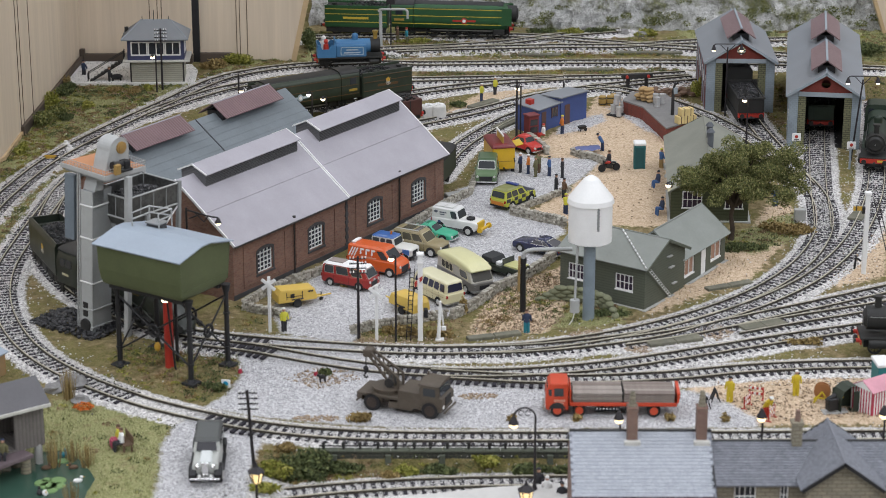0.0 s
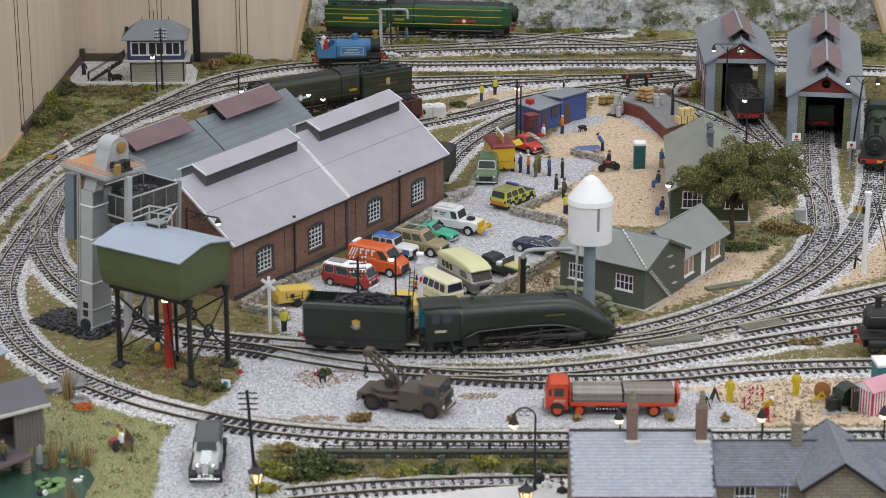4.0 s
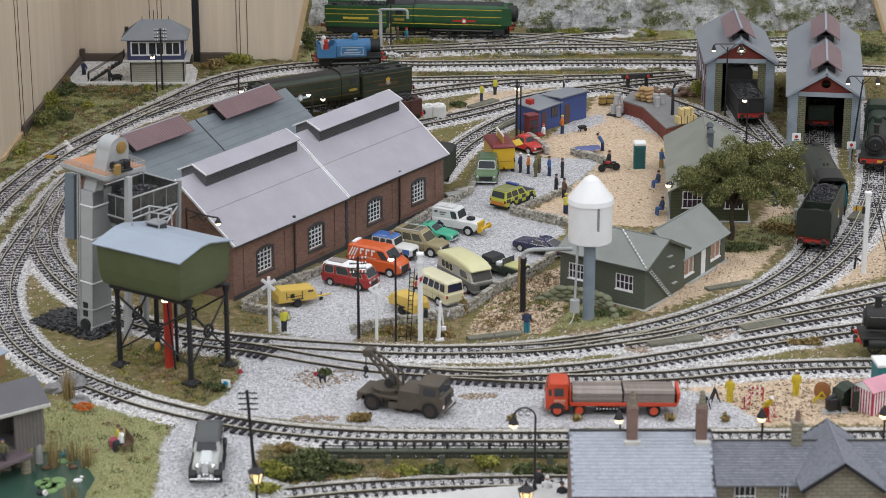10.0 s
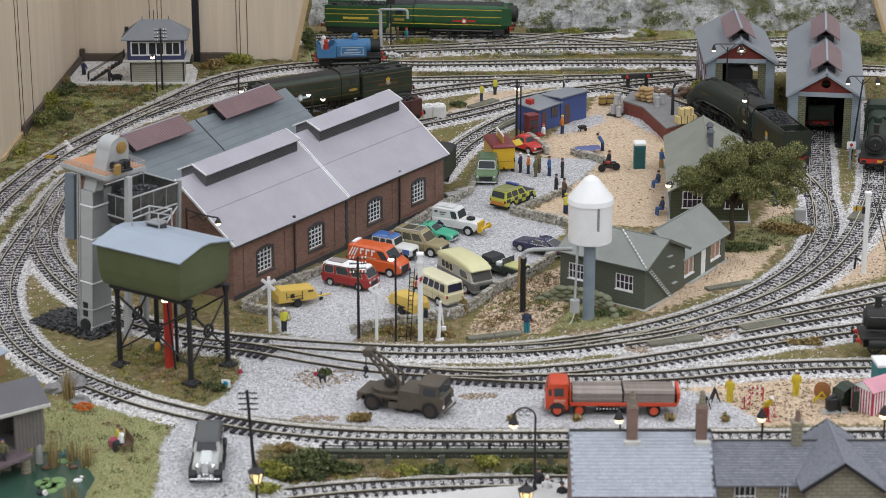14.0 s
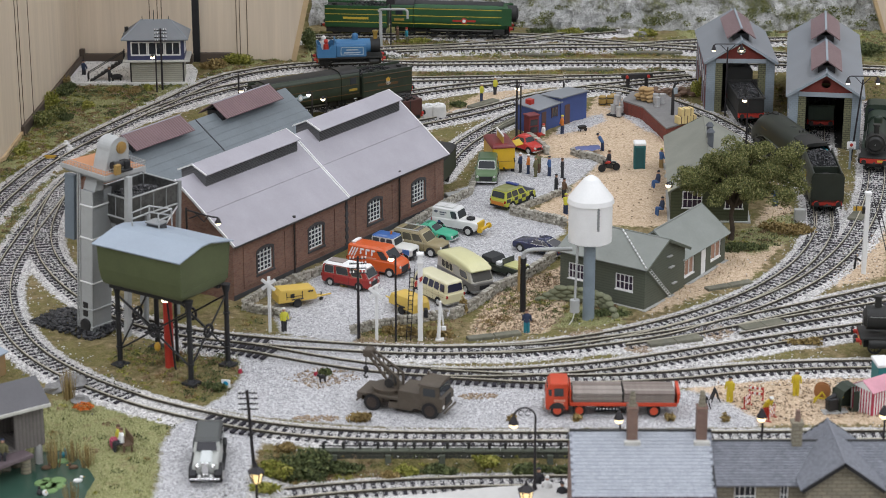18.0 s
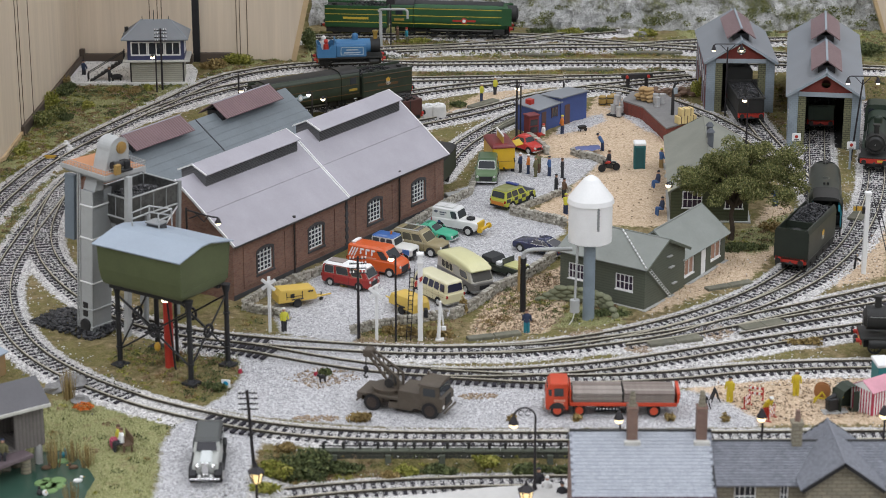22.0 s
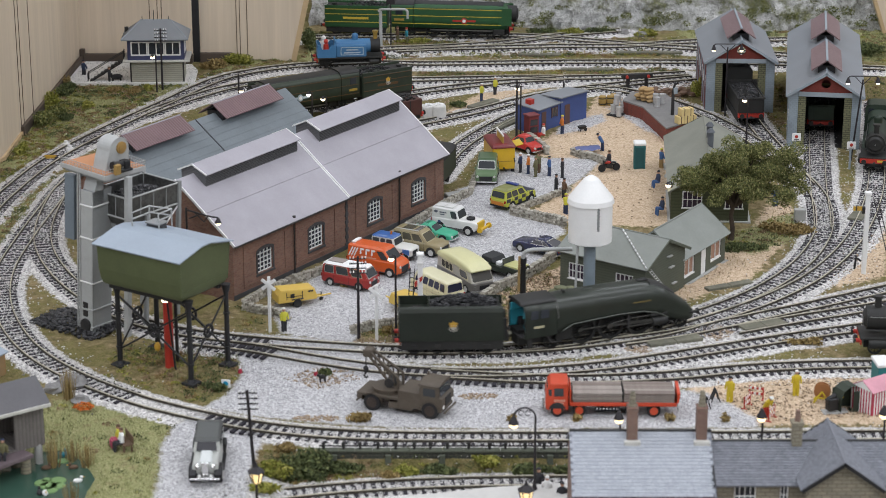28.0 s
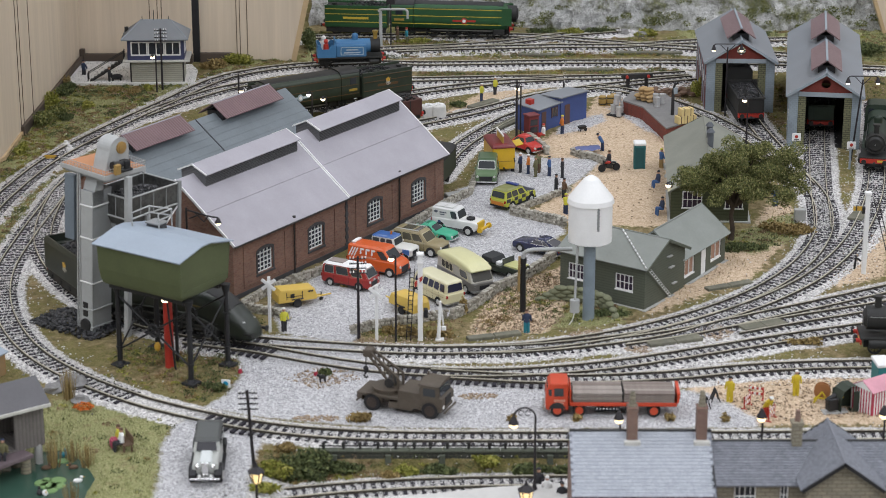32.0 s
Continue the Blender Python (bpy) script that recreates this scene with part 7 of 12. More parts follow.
def wheelset(ob, xs, r, k_spokes=12):
    axle_boxes(ob, xs, r, k_spokes)


def air_smoothed(ob, colour, line, top, badge):
    """Flat-sided casing, nose towards +x, about its middle (length 168)."""
    part("casing", shell([(-52, 17, 13, 38, 46), (60, 17, 13, 38, 46), (72, 16.2, 13, 37, 45), (78, 14.5, 13, 35, 43.5)], p=0.62), colour, ob, "flat-sided air-smoothed casing")
    part("casing_top", shell([(-52, 11.5, 45, 45.2, 47.2), (72, 11.5, 44.6, 44.8, 46.6)], p=0.8), top, ob)
    part("cab", shell([(-84, 17, 13, 39, 47.5), (-53, 17, 13, 39, 47.5)], p=0.66), colour, ob)
    part("cab_roof", shell([(-85, 15.5, 44, 44.2, 48.8), (-52, 15.5, 44, 44.2, 48.8)], p=0.8), top, ob)
    part("smokebox_front", Shape().cyl((70, 0, 32), (90, 0, 32), 12.5, 11.5, 24).cyl((90, 0, 32), (92, 0, 32), 9, 7, 20), M_LOCOBLACK, ob, "black smokebox")
    for k in (-1, 1):
        part("smoke_deflector", Shape().box(66, 16.2 * k, 18, 84, 17.2 * k, 43, 0.3), colour, ob)
        for z in (18.5, 29.5, 39.5):
            part("lining", Shape().box(-83, 17.05 * k, z, 70, 17.35 * k, z + 0.8), line, ob, "thin painted line")
        part("cab_window", Shape().box(-78, 17.05 * k, 31, -68, 17.4 * k, 39, 0.1), M_GLASS, ob)
        part("number_bar", Shape().box(-80, 17.1 * k, 22.5, -66, 17.45 * k, 25.5), M_GOLD, ob, "yellow number bar")
        part("roundel", Shape().cyl((18, 17.0 * k, 24), (18, 17.8 * k, 24), 4.2, n=20), badge, ob, "round painted name badge")
        part("roundel_core", Shape().cyl((18, 17.8 * k, 24), (18, 18.1 * k, 24), 2.4, n=16), M_WHITE, ob)
        part("name_bar", Shape().box(2, 17.1 * k, 22.6, 34, 17.5 * k, 25.2), badge, ob)
        part("cylinder", Shape().box(58, 12 * k, 5, 74, 17 * k, 13, 1), M_LOCOBLACK, ob)
        part("rod", Shape().box(-30, 13.4 * k, 9, 60, 14.2 * k, 10.6, 0.2), M_STEEL, ob)
    part("main_frame", Shape().box(-80, -8, 5, 80, 8, 15), M_LOCOBLACK, ob)
    wheelset(ob, (-26, 2, 30), 12.2, 10)
    wheelset(ob, (54, 74), 6.0, 8)
    wheelset(ob, (-58,), 7.0, 8)
    buffers(ob, 82, 13, 1)


def box_tender(ob, colour, line, top, coal_seed):
    part("body", Shape().box(-46, -17, 11, 42, 17, 38, 1.2), colour, ob)
    part("side_sheet", Shape().box(-46, -16.4, 38, 42, -15.4, 42, 0.3).box(-46, 15.4, 38, 42, 16.4, 42, 0.3), colour, ob)
    part("coal", lump_pile(-16, 40, -14, 14, 37, 8, 260, coal_seed), M_COAL, ob, "heap of coal")
    part("tank_top", Shape().box(-45, -14, 38, -18, 14, 39.5, 0.4).cyl((-34, 0, 39), (-34, 0, 42), 4, n=14), top, ob)
    for k in (-1, 1):
        for z in (18.5, 29.5, 36.5):
            part("lining", Shape().box(-45, 17.05 * k, z, 41, 17.35 * k, z + 0.8), line, ob, "thin painted line")
        part("lettering_bar", Shape().box(-20, 17.1 * k, 23, 16, 17.45 * k, 26), line, ob)
    frames(ob, -44, 40, 4, 11, 15)
    part("underframe", Shape().box(-44, -13, 7, 40, 13, 11), M_LOCOBLACK, ob)
    wheelset(ob, (-30, -2, 26), 7.6, 8)
    buffers(ob, -46, 13, -1)


def pair_on(x, y, rz, k=1.0, gap=4):
    """Poses of an engine and its tender, given the tender's tail and the heading."""
    c, s = math.cos(math.radians(rz)), math.sin(math.radians(rz))
    t, e = 46 * k, (46 + 44 + gap + 84) * k
    return (x + c * t, y + s * t), (x + c * e, y + s * e)


tp, ep = pair_on(-163.8, 925.0, -6.0)
ob = still("steam_locomotive", *ep, -6.0, "bright green air-smoothed express locomotive with yellow lines at the rear", "locomotive")
air_smoothed(ob, M_MALACHITE, M_LINEYELLOW, mat("charcoal_top", (0.03, 0.03, 0.032), 0.6), M_RED)
ob = still("tender", *tp, -6.0, "bright green tender with yellow lines and coal", "tender")
box_tender(ob, M_MALACHITE, M_LINEYELLOW, M_LOCOBLACK, 31)

HD = -147.9
tp, ep = pair_on(-47.2, 581.0, HD, 0.82)
ob = still("steam_locomotive", *ep, HD, "dark green air-smoothed locomotive behind the brick shed", "locomotive")
ob.scale = (0.82, 1, 1)
air_smoothed(ob, M_BRGREEN, M_ORANGELINE, M_LOCOBLACK, M_PALEBAR)
ob = still("tender", *tp, HD, "dark green tender with a coal load and an emblem", "tender")
ob.scale = (0.82, 1, 1)
box_tender(ob, M_BRGREEN, M_ORANGELINE, M_LOCOBLACK, 32)
crest(ob, -2, 17.5, 25, 1)


def saddle_engine(ob, colour):
    """A small industrial tank engine, chimney towards +x."""
    part("running_plate", Shape().box(-44, -16, 14, 44, 16, 16, 0.3), M_LOCOBLACK, ob)
    part("side_tank", Shape().box(-18, -15, 16, 22, -7, 32, 1).box(-18, 7, 16, 22, 15, 32, 1), colour, ob, "blue side tank")
    part("boiler", Shape().cyl((-20, 0, 28), (28, 0, 28), 9.2, n=24), colour, ob)
    part("smokebox", Shape().cyl((28, 0, 28), (41, 0, 28), 9.6, n=24), M_LOCOBLACK, ob)
    part("chimney", Shape().cyl((35, 0, 36), (35, 0, 45), 3, 2.6, 14).cyl((35, 0, 45), (35, 0, 47.5), 3.6, 4.2, 14), mat("brass_cap", (0.5, 0.33, 0.08), 0.35, 0.6), ob, "brass-capped chimney")
    part("dome", Shape().cyl((8, 0, 35), (8, 0, 42), 4.4, n=16).ball((8, 0, 42), 4.4, 4.4, 3), colour, ob)
    for k in (-1, 1):
        part("cab_side", Shape().prism([(-42, 16), (-18, 16), (-18, 33), (-24, 33), (-28, 27), (-36, 27), (-39, 33), (-42, 33)], "y", 14 * k, 15 * k), colour, ob, "blue open cab side")
    part("cab_front", pierced(-14, 14, 18, 38, -19.5, -18, [(-11, 30, -3, 36), (3, 30, 11, 36)]).turned(Matrix(((0, 1, 0, 0), (1, 0, 0, 0), (0, 0, 1, 0), (0, 0, 0, 1)))), colour, ob)
    part("bunker", Shape().box(-43, -14, 16, -42, 14, 33, 0.2), colour, ob)
    part("cab_floor", Shape().box(-42, -14, 16, -19, 14, 18, 0.2), M_SOOT, ob)
    for k in (-1, 1):
        part("name_panel", pierced(-12, 18, 19, 29.5, 15.05 * k, 15.4 * k, [(-11.3, 19.7, 17.3, 28.8)]), M_PALEBAR, ob, "white-bordered name panel")
        part("lettering_bar", Shape().box(-5, 15.45 * k, 25.2, 11, 15.7 * k, 26.8), M_PALEBAR, ob)
        part("lettering_bar", Shape().box(-8, 15.45 * k, 21.4, 14, 15.7 * k, 23), M_PALEBAR, ob)
        part("rod", Shape().box(-24, 13.2 * k, 7, 30, 14 * k, 8.6, 0.2), M_STEEL, ob)
        part("cylinder", Shape().cyl((26, 12.5 * k, 9), (38, 12.5 * k, 9), 4, n=14), M_LOCOBLACK, ob)
    part("main_frame", Shape().box(-40, -8, 5, 42, 8, 14), M_LOCOBLACK, ob)
    wheelset(ob, (-24, -2, 20), 8.2, 10)
    buffers(ob, 44, 13, 1)
    buffers(ob, -44, 13, -1)


ob = still("tank_engine", -124.5, 729.7, 6.8, "blue tank engine with a brass-capped chimney and white name panel", "locomotive")
saddle_engine(ob, M_SKYBLUE)
part("cab_figurine", Shape().cyl((-31, -8, 18), (-31, -8, 33), 4.4, 3.4, 10).ball((-31, -8, 36.5), 3.0, 2.8, 3.4, 10, 7), M_RED, ob, "small red figure in the open cab")
part("cab_figurine", Shape().cyl((-33, 6, 18), (-33, 6, 34), 4.2, 3.4, 10).ball((-33, 6, 38), 3.2, 3.0, 3.6, 10, 7), M_WHITE, ob, "small white figure in the open cab")


def plain_engine(ob, colour, tank=False):
    """A conventional engine seen from its smokebox end, front towards +x."""
    part("running_plate", Shape().box(-70, -16.5, 15, 66, 16.5, 17, 0.3), M_LOCOBLACK, ob)
    part("boiler", Shape().cyl((-36, 0, 32), (40, 0, 31), 11.5, 10.5, 26), colour, ob)
    part("smokebox", Shape().cyl((40, 0, 31), (60, 0, 31), 11, n=26), M_LOCOBLACK, ob)
    part("smokebox_door", Shape().cyl((60, 0, 31), (62.5, 0, 31), 9, 7, 24), M_LOCOBLACK, ob)
    part("door_handle", Shape().cyl((62.5, 0, 31), (64.5, 0, 31), 0.8, n=8), M_STEEL, ob)
    part("chimney", Shape().cyl((50, 0, 41), (50, 0, 50), 3.4, 3.0, 16).cyl((50, 0, 50), (50, 0, 52), 4.2, n=16), M_LOCOBLACK, ob)
    part("dome", Shape().cyl((4, 0, 41), (4, 0, 47), 5, n=16).ball((4, 0, 47), 5, 5, 3), colour, ob)
    part("firebox", shell([(-40, 13, 17, 36, 45), (-14, 12.4, 17, 35, 44)], p=0.8), colour, ob)
    part("cab", shell([(-70, 16.5, 16, 42, 50), (-42, 16.5, 16, 42, 50)], p=0.6), colour, ob)
    for k in (-1, 1):
        part("cab_window", Shape().box(-62, 16.55 * k, 33, -50, 16.9 * k, 43, 0.1), M_GLASS, ob)
        part("cab_spectacle", Shape().box(-42.4, 6.5 * k, 37, -41.6, 13 * k, 45, 0.1), M_GLASS, ob)
        if tank:
            part("side_tank", Shape().box(-40, 10 * k, 17, 26, 16.5 * k, 38, 0.8), colour, ob)
        part("splasher", Shape().prism([(-30, 17), (30, 17), (26, 21), (0, 24), (-26, 21)], "y", 12.5 * k, 16 * k), colour, ob)
        part("cylinder", Shape().cyl((40, 14 * k, 11), (58, 14 * k, 11), 4.8, n=16), M_LOCOBLACK, ob)
        part("rod", Shape().box(-34, 13.4 * k, 10, 40, 14.2 * k, 11.6, 0.2), M_STEEL, ob)
        part("handrail", Shape().cyl((-36, 11.8 * k, 35), (58, 11.4 * k, 35), 0.4, n=5), M_STEEL, ob)
    part("main_frame", Shape().box(-68, -8, 5, 62, 8, 15), M_LOCOBLACK, ob)
    part("number_plate", Shape().box(66, 3, 12, 66.6, 12, 14.2), M_LINEYELLOW, ob, "yellow number bar")
    wheelset(ob, (-34, -4, 26), 11.0, 12)
    wheelset(ob, (52,), 6.0, 8)
    buffers(ob, 66, 13, 1)
    buffers(ob, -70, 13, -1)


HE = -102.5
fx_, fy_ = 486.3, 250.1
ob = still("steam_locomotive", fx_ - 66 * math.cos(radians(HE)), fy_ - 66 * math.sin(radians(HE)), HE, "black and green steam locomotive with a dark red buffer beam", "locomotive")
plain_engine(ob, mat("bottle_green", (0.022, 0.036, 0.024), 0.5, 0, 0.15))
ob = still("tank_engine", 440.8, -298.2, 176, "black tank engine with a red buffer beam at the platform", "locomotive")
plain_engine(ob, M_LOCOBLACK, True)
part("side_panel", Shape().box(10, 16.6, 30, 26, 17.0, 34), mat("orange_panel", (0.5, 0.2, 0.05), 0.6), ob)


def shed_tender(ob, colour, seed):
    part("body", Shape().box(-42, -15.5, 13, 42, 15.5, 33, 0.8), colour, ob)
    part("coal", lump_pile(-40, 30, -13, 13, 32, 7, 300, seed), M_COAL, ob, "heap of grey-black coal")
    part("coping", Shape().tube([(-42, -16, 34), (42, -16, 34)], 1.0, 8).tube([(-42, 16, 34), (42, 16, 34)], 1.0, 8).tube([(-42, -16, 34), (-42, 16, 34)], 1.0, 8), colour, ob)
    part("front_plate", Shape().box(38, -14, 33, 40, 14, 36, 0.3), colour, ob)
    frames(ob, -41, 41, 4, 13, 15)
    part("underframe", Shape().box(-40, -13, 8, 40, 13, 13), M_LOCOBLACK, ob)
    wheelset(ob, (-28, 0, 28), 7.6, 10)
    buffers(ob, -42, 13, -1)
    for y in (-8, 8):
        part("lamp_iron", Shape().box(-43, y - 0.6, 36, -42, y + 0.6, 42), M_LOCOBLACK, ob)


ob = still("tender", 369.7, 484.0, 92.6, "black tender piled with coal inside the shed mouth", "tender")
shed_tender(ob, M_LOCOBLACK, 41)
ob = still("steam_locomotive", 364.5, 602.0, 92.6, "black steam locomotive deep inside the open shed", "locomotive")
plain_engine(ob, M_LOCOBLACK)
ob = still("tender", 455.9, 452.9, 83, "dark green tender with a red buffer beam inside the shed", "tender")
shed_tender(ob, mat("tender_green", (0.045, 0.065, 0.045), 0.6, 0, 0.15), 42)

# open wagon and van behind the brick shed
ob = still("goods_wagon", -62.8, 440.5, 36.4, "dark maroon goods wagon behind the shed", "wagon")
part("body", Shape().box(-38, -15, 12, 36, 15, 32, 0.6), mat("wagon_maroon", (0.075, 0.028, 0.022), 0.6, 0, 0.2), ob)
part("load", lump_pile(-36, 34, -13, 13, 32, 4, 120, 7, (3, 6)), M_SOOT, ob, "dark load")
for x in (-20, 0, 18):
    part("strapping", Shape().box(x - 0.6, -15.5, 12, x + 0.6, -15, 32).box(x - 0.6, 15, 12, x + 0.6, 15.5, 32), M_LOCOBLACK, ob)
part("underframe", Shape().box(-37, -12, 7, 35, 12, 12), M_LOCOBLACK, ob)
wheelset(ob, (-22, 20), 6.2, 8)
buffers(ob, 36, 13, 1)
ob = still("goods_van", 1.3, 239.3, 75.0, "dark green covered goods van beyond the brick shed", "wagon")
part("body", Shape().box(-80, -15.5, 12, -6, 15.5, 36, 0.6), mat("van_green", (0.036, 0.042, 0.026), 0.6, 0, 0.15), ob)
part("roof", shell([(-81, 16, 35, 35.4, 41), (-5, 16, 35, 35.4, 41)], p=0.85), M_SOOT, ob)
part("underframe", Shape().box(-78, -12, 7, -8, 12, 12), M_LOCOBLACK, ob)
wheelset(ob, (-64, -22), 6.2, 8)


# ---------------------------------------------------------------- road vehicles
M_TYRE = mat("tyre_rubber", (0.02, 0.02, 0.021), 0.85)
M_HUB = mat("pale_hub", (0.60, 0.60, 0.58), 0.4, 0.3)
M_CHROME = mat("chrome", (0.75, 0.75, 0.75), 0.2, 0.9, 0.05)
M_AMBER = mat("amber_lens", (0.55, 0.16, 0.02), 0.25)
M_REDLENS = mat("red_lens", (0.35, 0.01, 0.01), 0.25)
M_CARGLASS = glass("car_glass", (0.05, 0.055, 0.06), 0.05)
M_CREAM = mat("cream_paint", (0.62, 0.57, 0.36), 0.4, 0, 0.05)


def paint(name, rgb, rough=0.32):
    return mat(name, rgb, rough, 0, 0.06, 40, 500, 0.03, spec=0.5)


def puffy(outline, half, bev=1.2, taper=0.0, z_from=0.0, z_to=1.0):
    """A side outline (x, z) given width: rounded at both flanks, drawn in towards the top by taper."""
    cx = sum(p[0] for p in outline) / len(outline)
    cz = sum(p[1] for p in outline) / len(outline)
    ex = max(abs(p[0] - cx) for p in outline)
    ez = max(abs(p[1] - cz) for p in outline)

    def ring(y, inset):
        out = []
        for x, z in outline:
            k = 1 - taper * min(1, max(0, (z - z_from) / (z_to - z_from)))
            out.append((cx + (x - cx) * (1 - inset / ex), y * k, cz + (z - cz) * (1 - inset / ez)))
        return out

    return Shape().loft([ring(-half, bev * 0.8), ring(-half + bev * 0.35, bev * 0.25), ring(-half + bev, 0), ring(half - bev, 0), ring(half - bev * 0.35, bev * 0.25), ring(half, bev * 0.8)], smooth=False)


def road_wheels(ob, xs, r, half, width=3.0, hub=None, spare=None):
    tyre = Shape().cyl((0, 0, 0), (0, width, 0), r * 0.97, n=20).cyl((0, width * 0.15, 0), (0, width * 0.85, 0), r, n=20).mesh("tyre", M_TYRE)
    rim = Shape().cyl((0, -0.25, 0), (0, width * 0.5, 0), r * 0.62, n=16).cyl((0, -0.6, 0), (0, 0, 0), r * 0.25, n=10).mesh("rim", hub or M_HUB)
    for x in xs:
        for k in (-1, 1):
            wh = part("wheel", tyre, None, ob, at=pose(x, half * k, r, 0, 0, 0 if k < 0 else 180))
            part("rim", rim, None, wh)


def lamps(ob, x, half, z, back_x=None, r=1.0, back_z=None):
    for k in (-1, 1):
        part("headlight", Shape().cyl((x - 0.6, half * 0.72 * k, z), (x + 0.35, half * 0.72 * k, z), r, n=12), M_WHITE, ob, "round headlight")
        if back_x is not None:
            part("tail_light", Shape().box(back_x - 0.3, half * 0.8 * k - 0.8, (back_z or z) - 1, back_x + 0.4, half * 0.8 * k + 0.8, (back_z or z) + 1), M_REDLENS, ob)


def plates(ob, half, panes, name="side_window", material=None):
    """Side panes (x0, z0, x1, z1) on both flanks."""
    for x0, z0, x1, z1 in panes:
        for k in (-1, 1):
            part(name, Shape().box(x0, half * k - 0.15 * k, z0, x1, half * k + 0.22 * k, z1, 0.1), material or M_CARGLASS, ob)


def sloped(ob, name, p, q, half, material, lift=0.25):
    """A pane across the width between two points (x, z) of the side view."""
    d = Vector((q[0] - p[0], 0, q[1] - p[1])).normalized()
    n = Vector((d.z, 0, -d.x))
    a = [Vector((p[0], -half, p[1])), Vector((p[0], half, p[1])), Vector((q[0], half * 0.92, q[1])), Vector((q[0], -half * 0.92, q[1]))]
    s = Shape().add([v + n * lift for v in a] + [v - n * 0.3 for v in a], [(0, 1, 2, 3), (7, 6, 5, 4), (0, 4, 5, 1), (1, 5, 6, 2), (2, 6, 7, 3), (3, 7, 4, 0)])
    return part(name, s, material, ob)


def bumpers(ob, xf, xb, half, z, material=None):
    part("front_bumper", Shape().box(xf - 0.8, -half, z - 0.7, xf + 0.8, half, z + 0.8, 0.4), material or M_CHROME, ob)
    part("rear_bumper", Shape().box(xb - 0.8, -half, z - 0.7, xb + 0.8, half, z + 0.8, 0.4), material or M_CHROME, ob)


def vehicle(name, x, y, rz, label, category, group="parked vehicles", z=0.0):
    return thing(name, x, y, max(lot(x, y), 0) + z - 0.3, rz, label, category, group)


def inlay(corners, n, out=0.22):
    """A thin pane with clipped corners."""
    c = [Vector(p) for p in corners]
    pts = []
    for i in range(4):
        for a, b in ((c[i], c[i - 1]), (c[i], c[(i + 1) % 4])):
            d = b - a
            pts.append(a + d * min(0.4, 0.9 / max(d.length, 0.1)))
    n, m = Vector(n).normalized(), len(pts)
    return Shape().add([p + n * out for p in pts] + [p - n * 0.3 for p in pts], [tuple(range(m)), tuple(range(m, 2 * m))[::-1]] + [(i, i + m, (i + 1) % m + m, (i + 1) % m) for i in range(m)])


def flank_pane(ob, lv, u0, u1, v0=0.14, v1=0.88, material=None, trim=None, name="side_window", sides=(-1, 1)):
    """A pane on the cabin's flanks, in fractions of its length and height."""
    (zb, a0, a1, hb), (zt, b0, b1, ht) = lv[0][:4], lv[1][:4]
    for k in sides:
        def at(u, v):
            return (a0 + (a1 - a0) * u) * (1 - v) + (b0 + (b1 - b0) * u) * v, k * (hb + (ht - hb) * v), zb + (zt - zb) * v
        n = (0, k, (hb - ht) / (zt - zb))
        pane = part(name, inlay([at(u0, v0), at(u1, v0), at(u1, v1), at(u0, v1)], n), material or M_CARGLASS, ob)
        if trim:
            du, dv = 0.6 / (a1 - a0), 0.6 / (zt - zb)
            part("trim", inlay([at(u0 - du, v0 - dv), at(u1 + du, v0 - dv), at(u1 + du, v1 + dv), at(u0 - du, v1 + dv)], n, 0.1), trim, pane)


def end_pane(ob, lv, end, v0=0.14, v1=0.9, wide=0.82, material=None, trim=None, name="windscreen"):
    (zb, a0, a1, hb), (zt, b0, b1, ht) = lv[0][:4], lv[1][:4]
    xb, xt = (a1, b1) if end > 0 else (a0, b0)

    def at(u, v):
        return xb + (xt - xb) * v, u * (hb + (ht - hb) * v), zb + (zt - zb) * v
    n = (end * (zt - zb), 0, end * (xb - xt))
    pane = part(name, inlay([at(-wide, v0), at(wide, v0), at(wide, v1), at(-wide, v1)], n), material or M_CARGLASS, ob)
    if trim:
        part("trim", inlay([at(-wide - 0.06, v0 - 0.08), at(wide + 0.06, v0 - 0.08), at(wide + 0.06, v1 + 0.08), at(-wide - 0.06, v1 + 0.08)], n, 0.1), trim, pane)


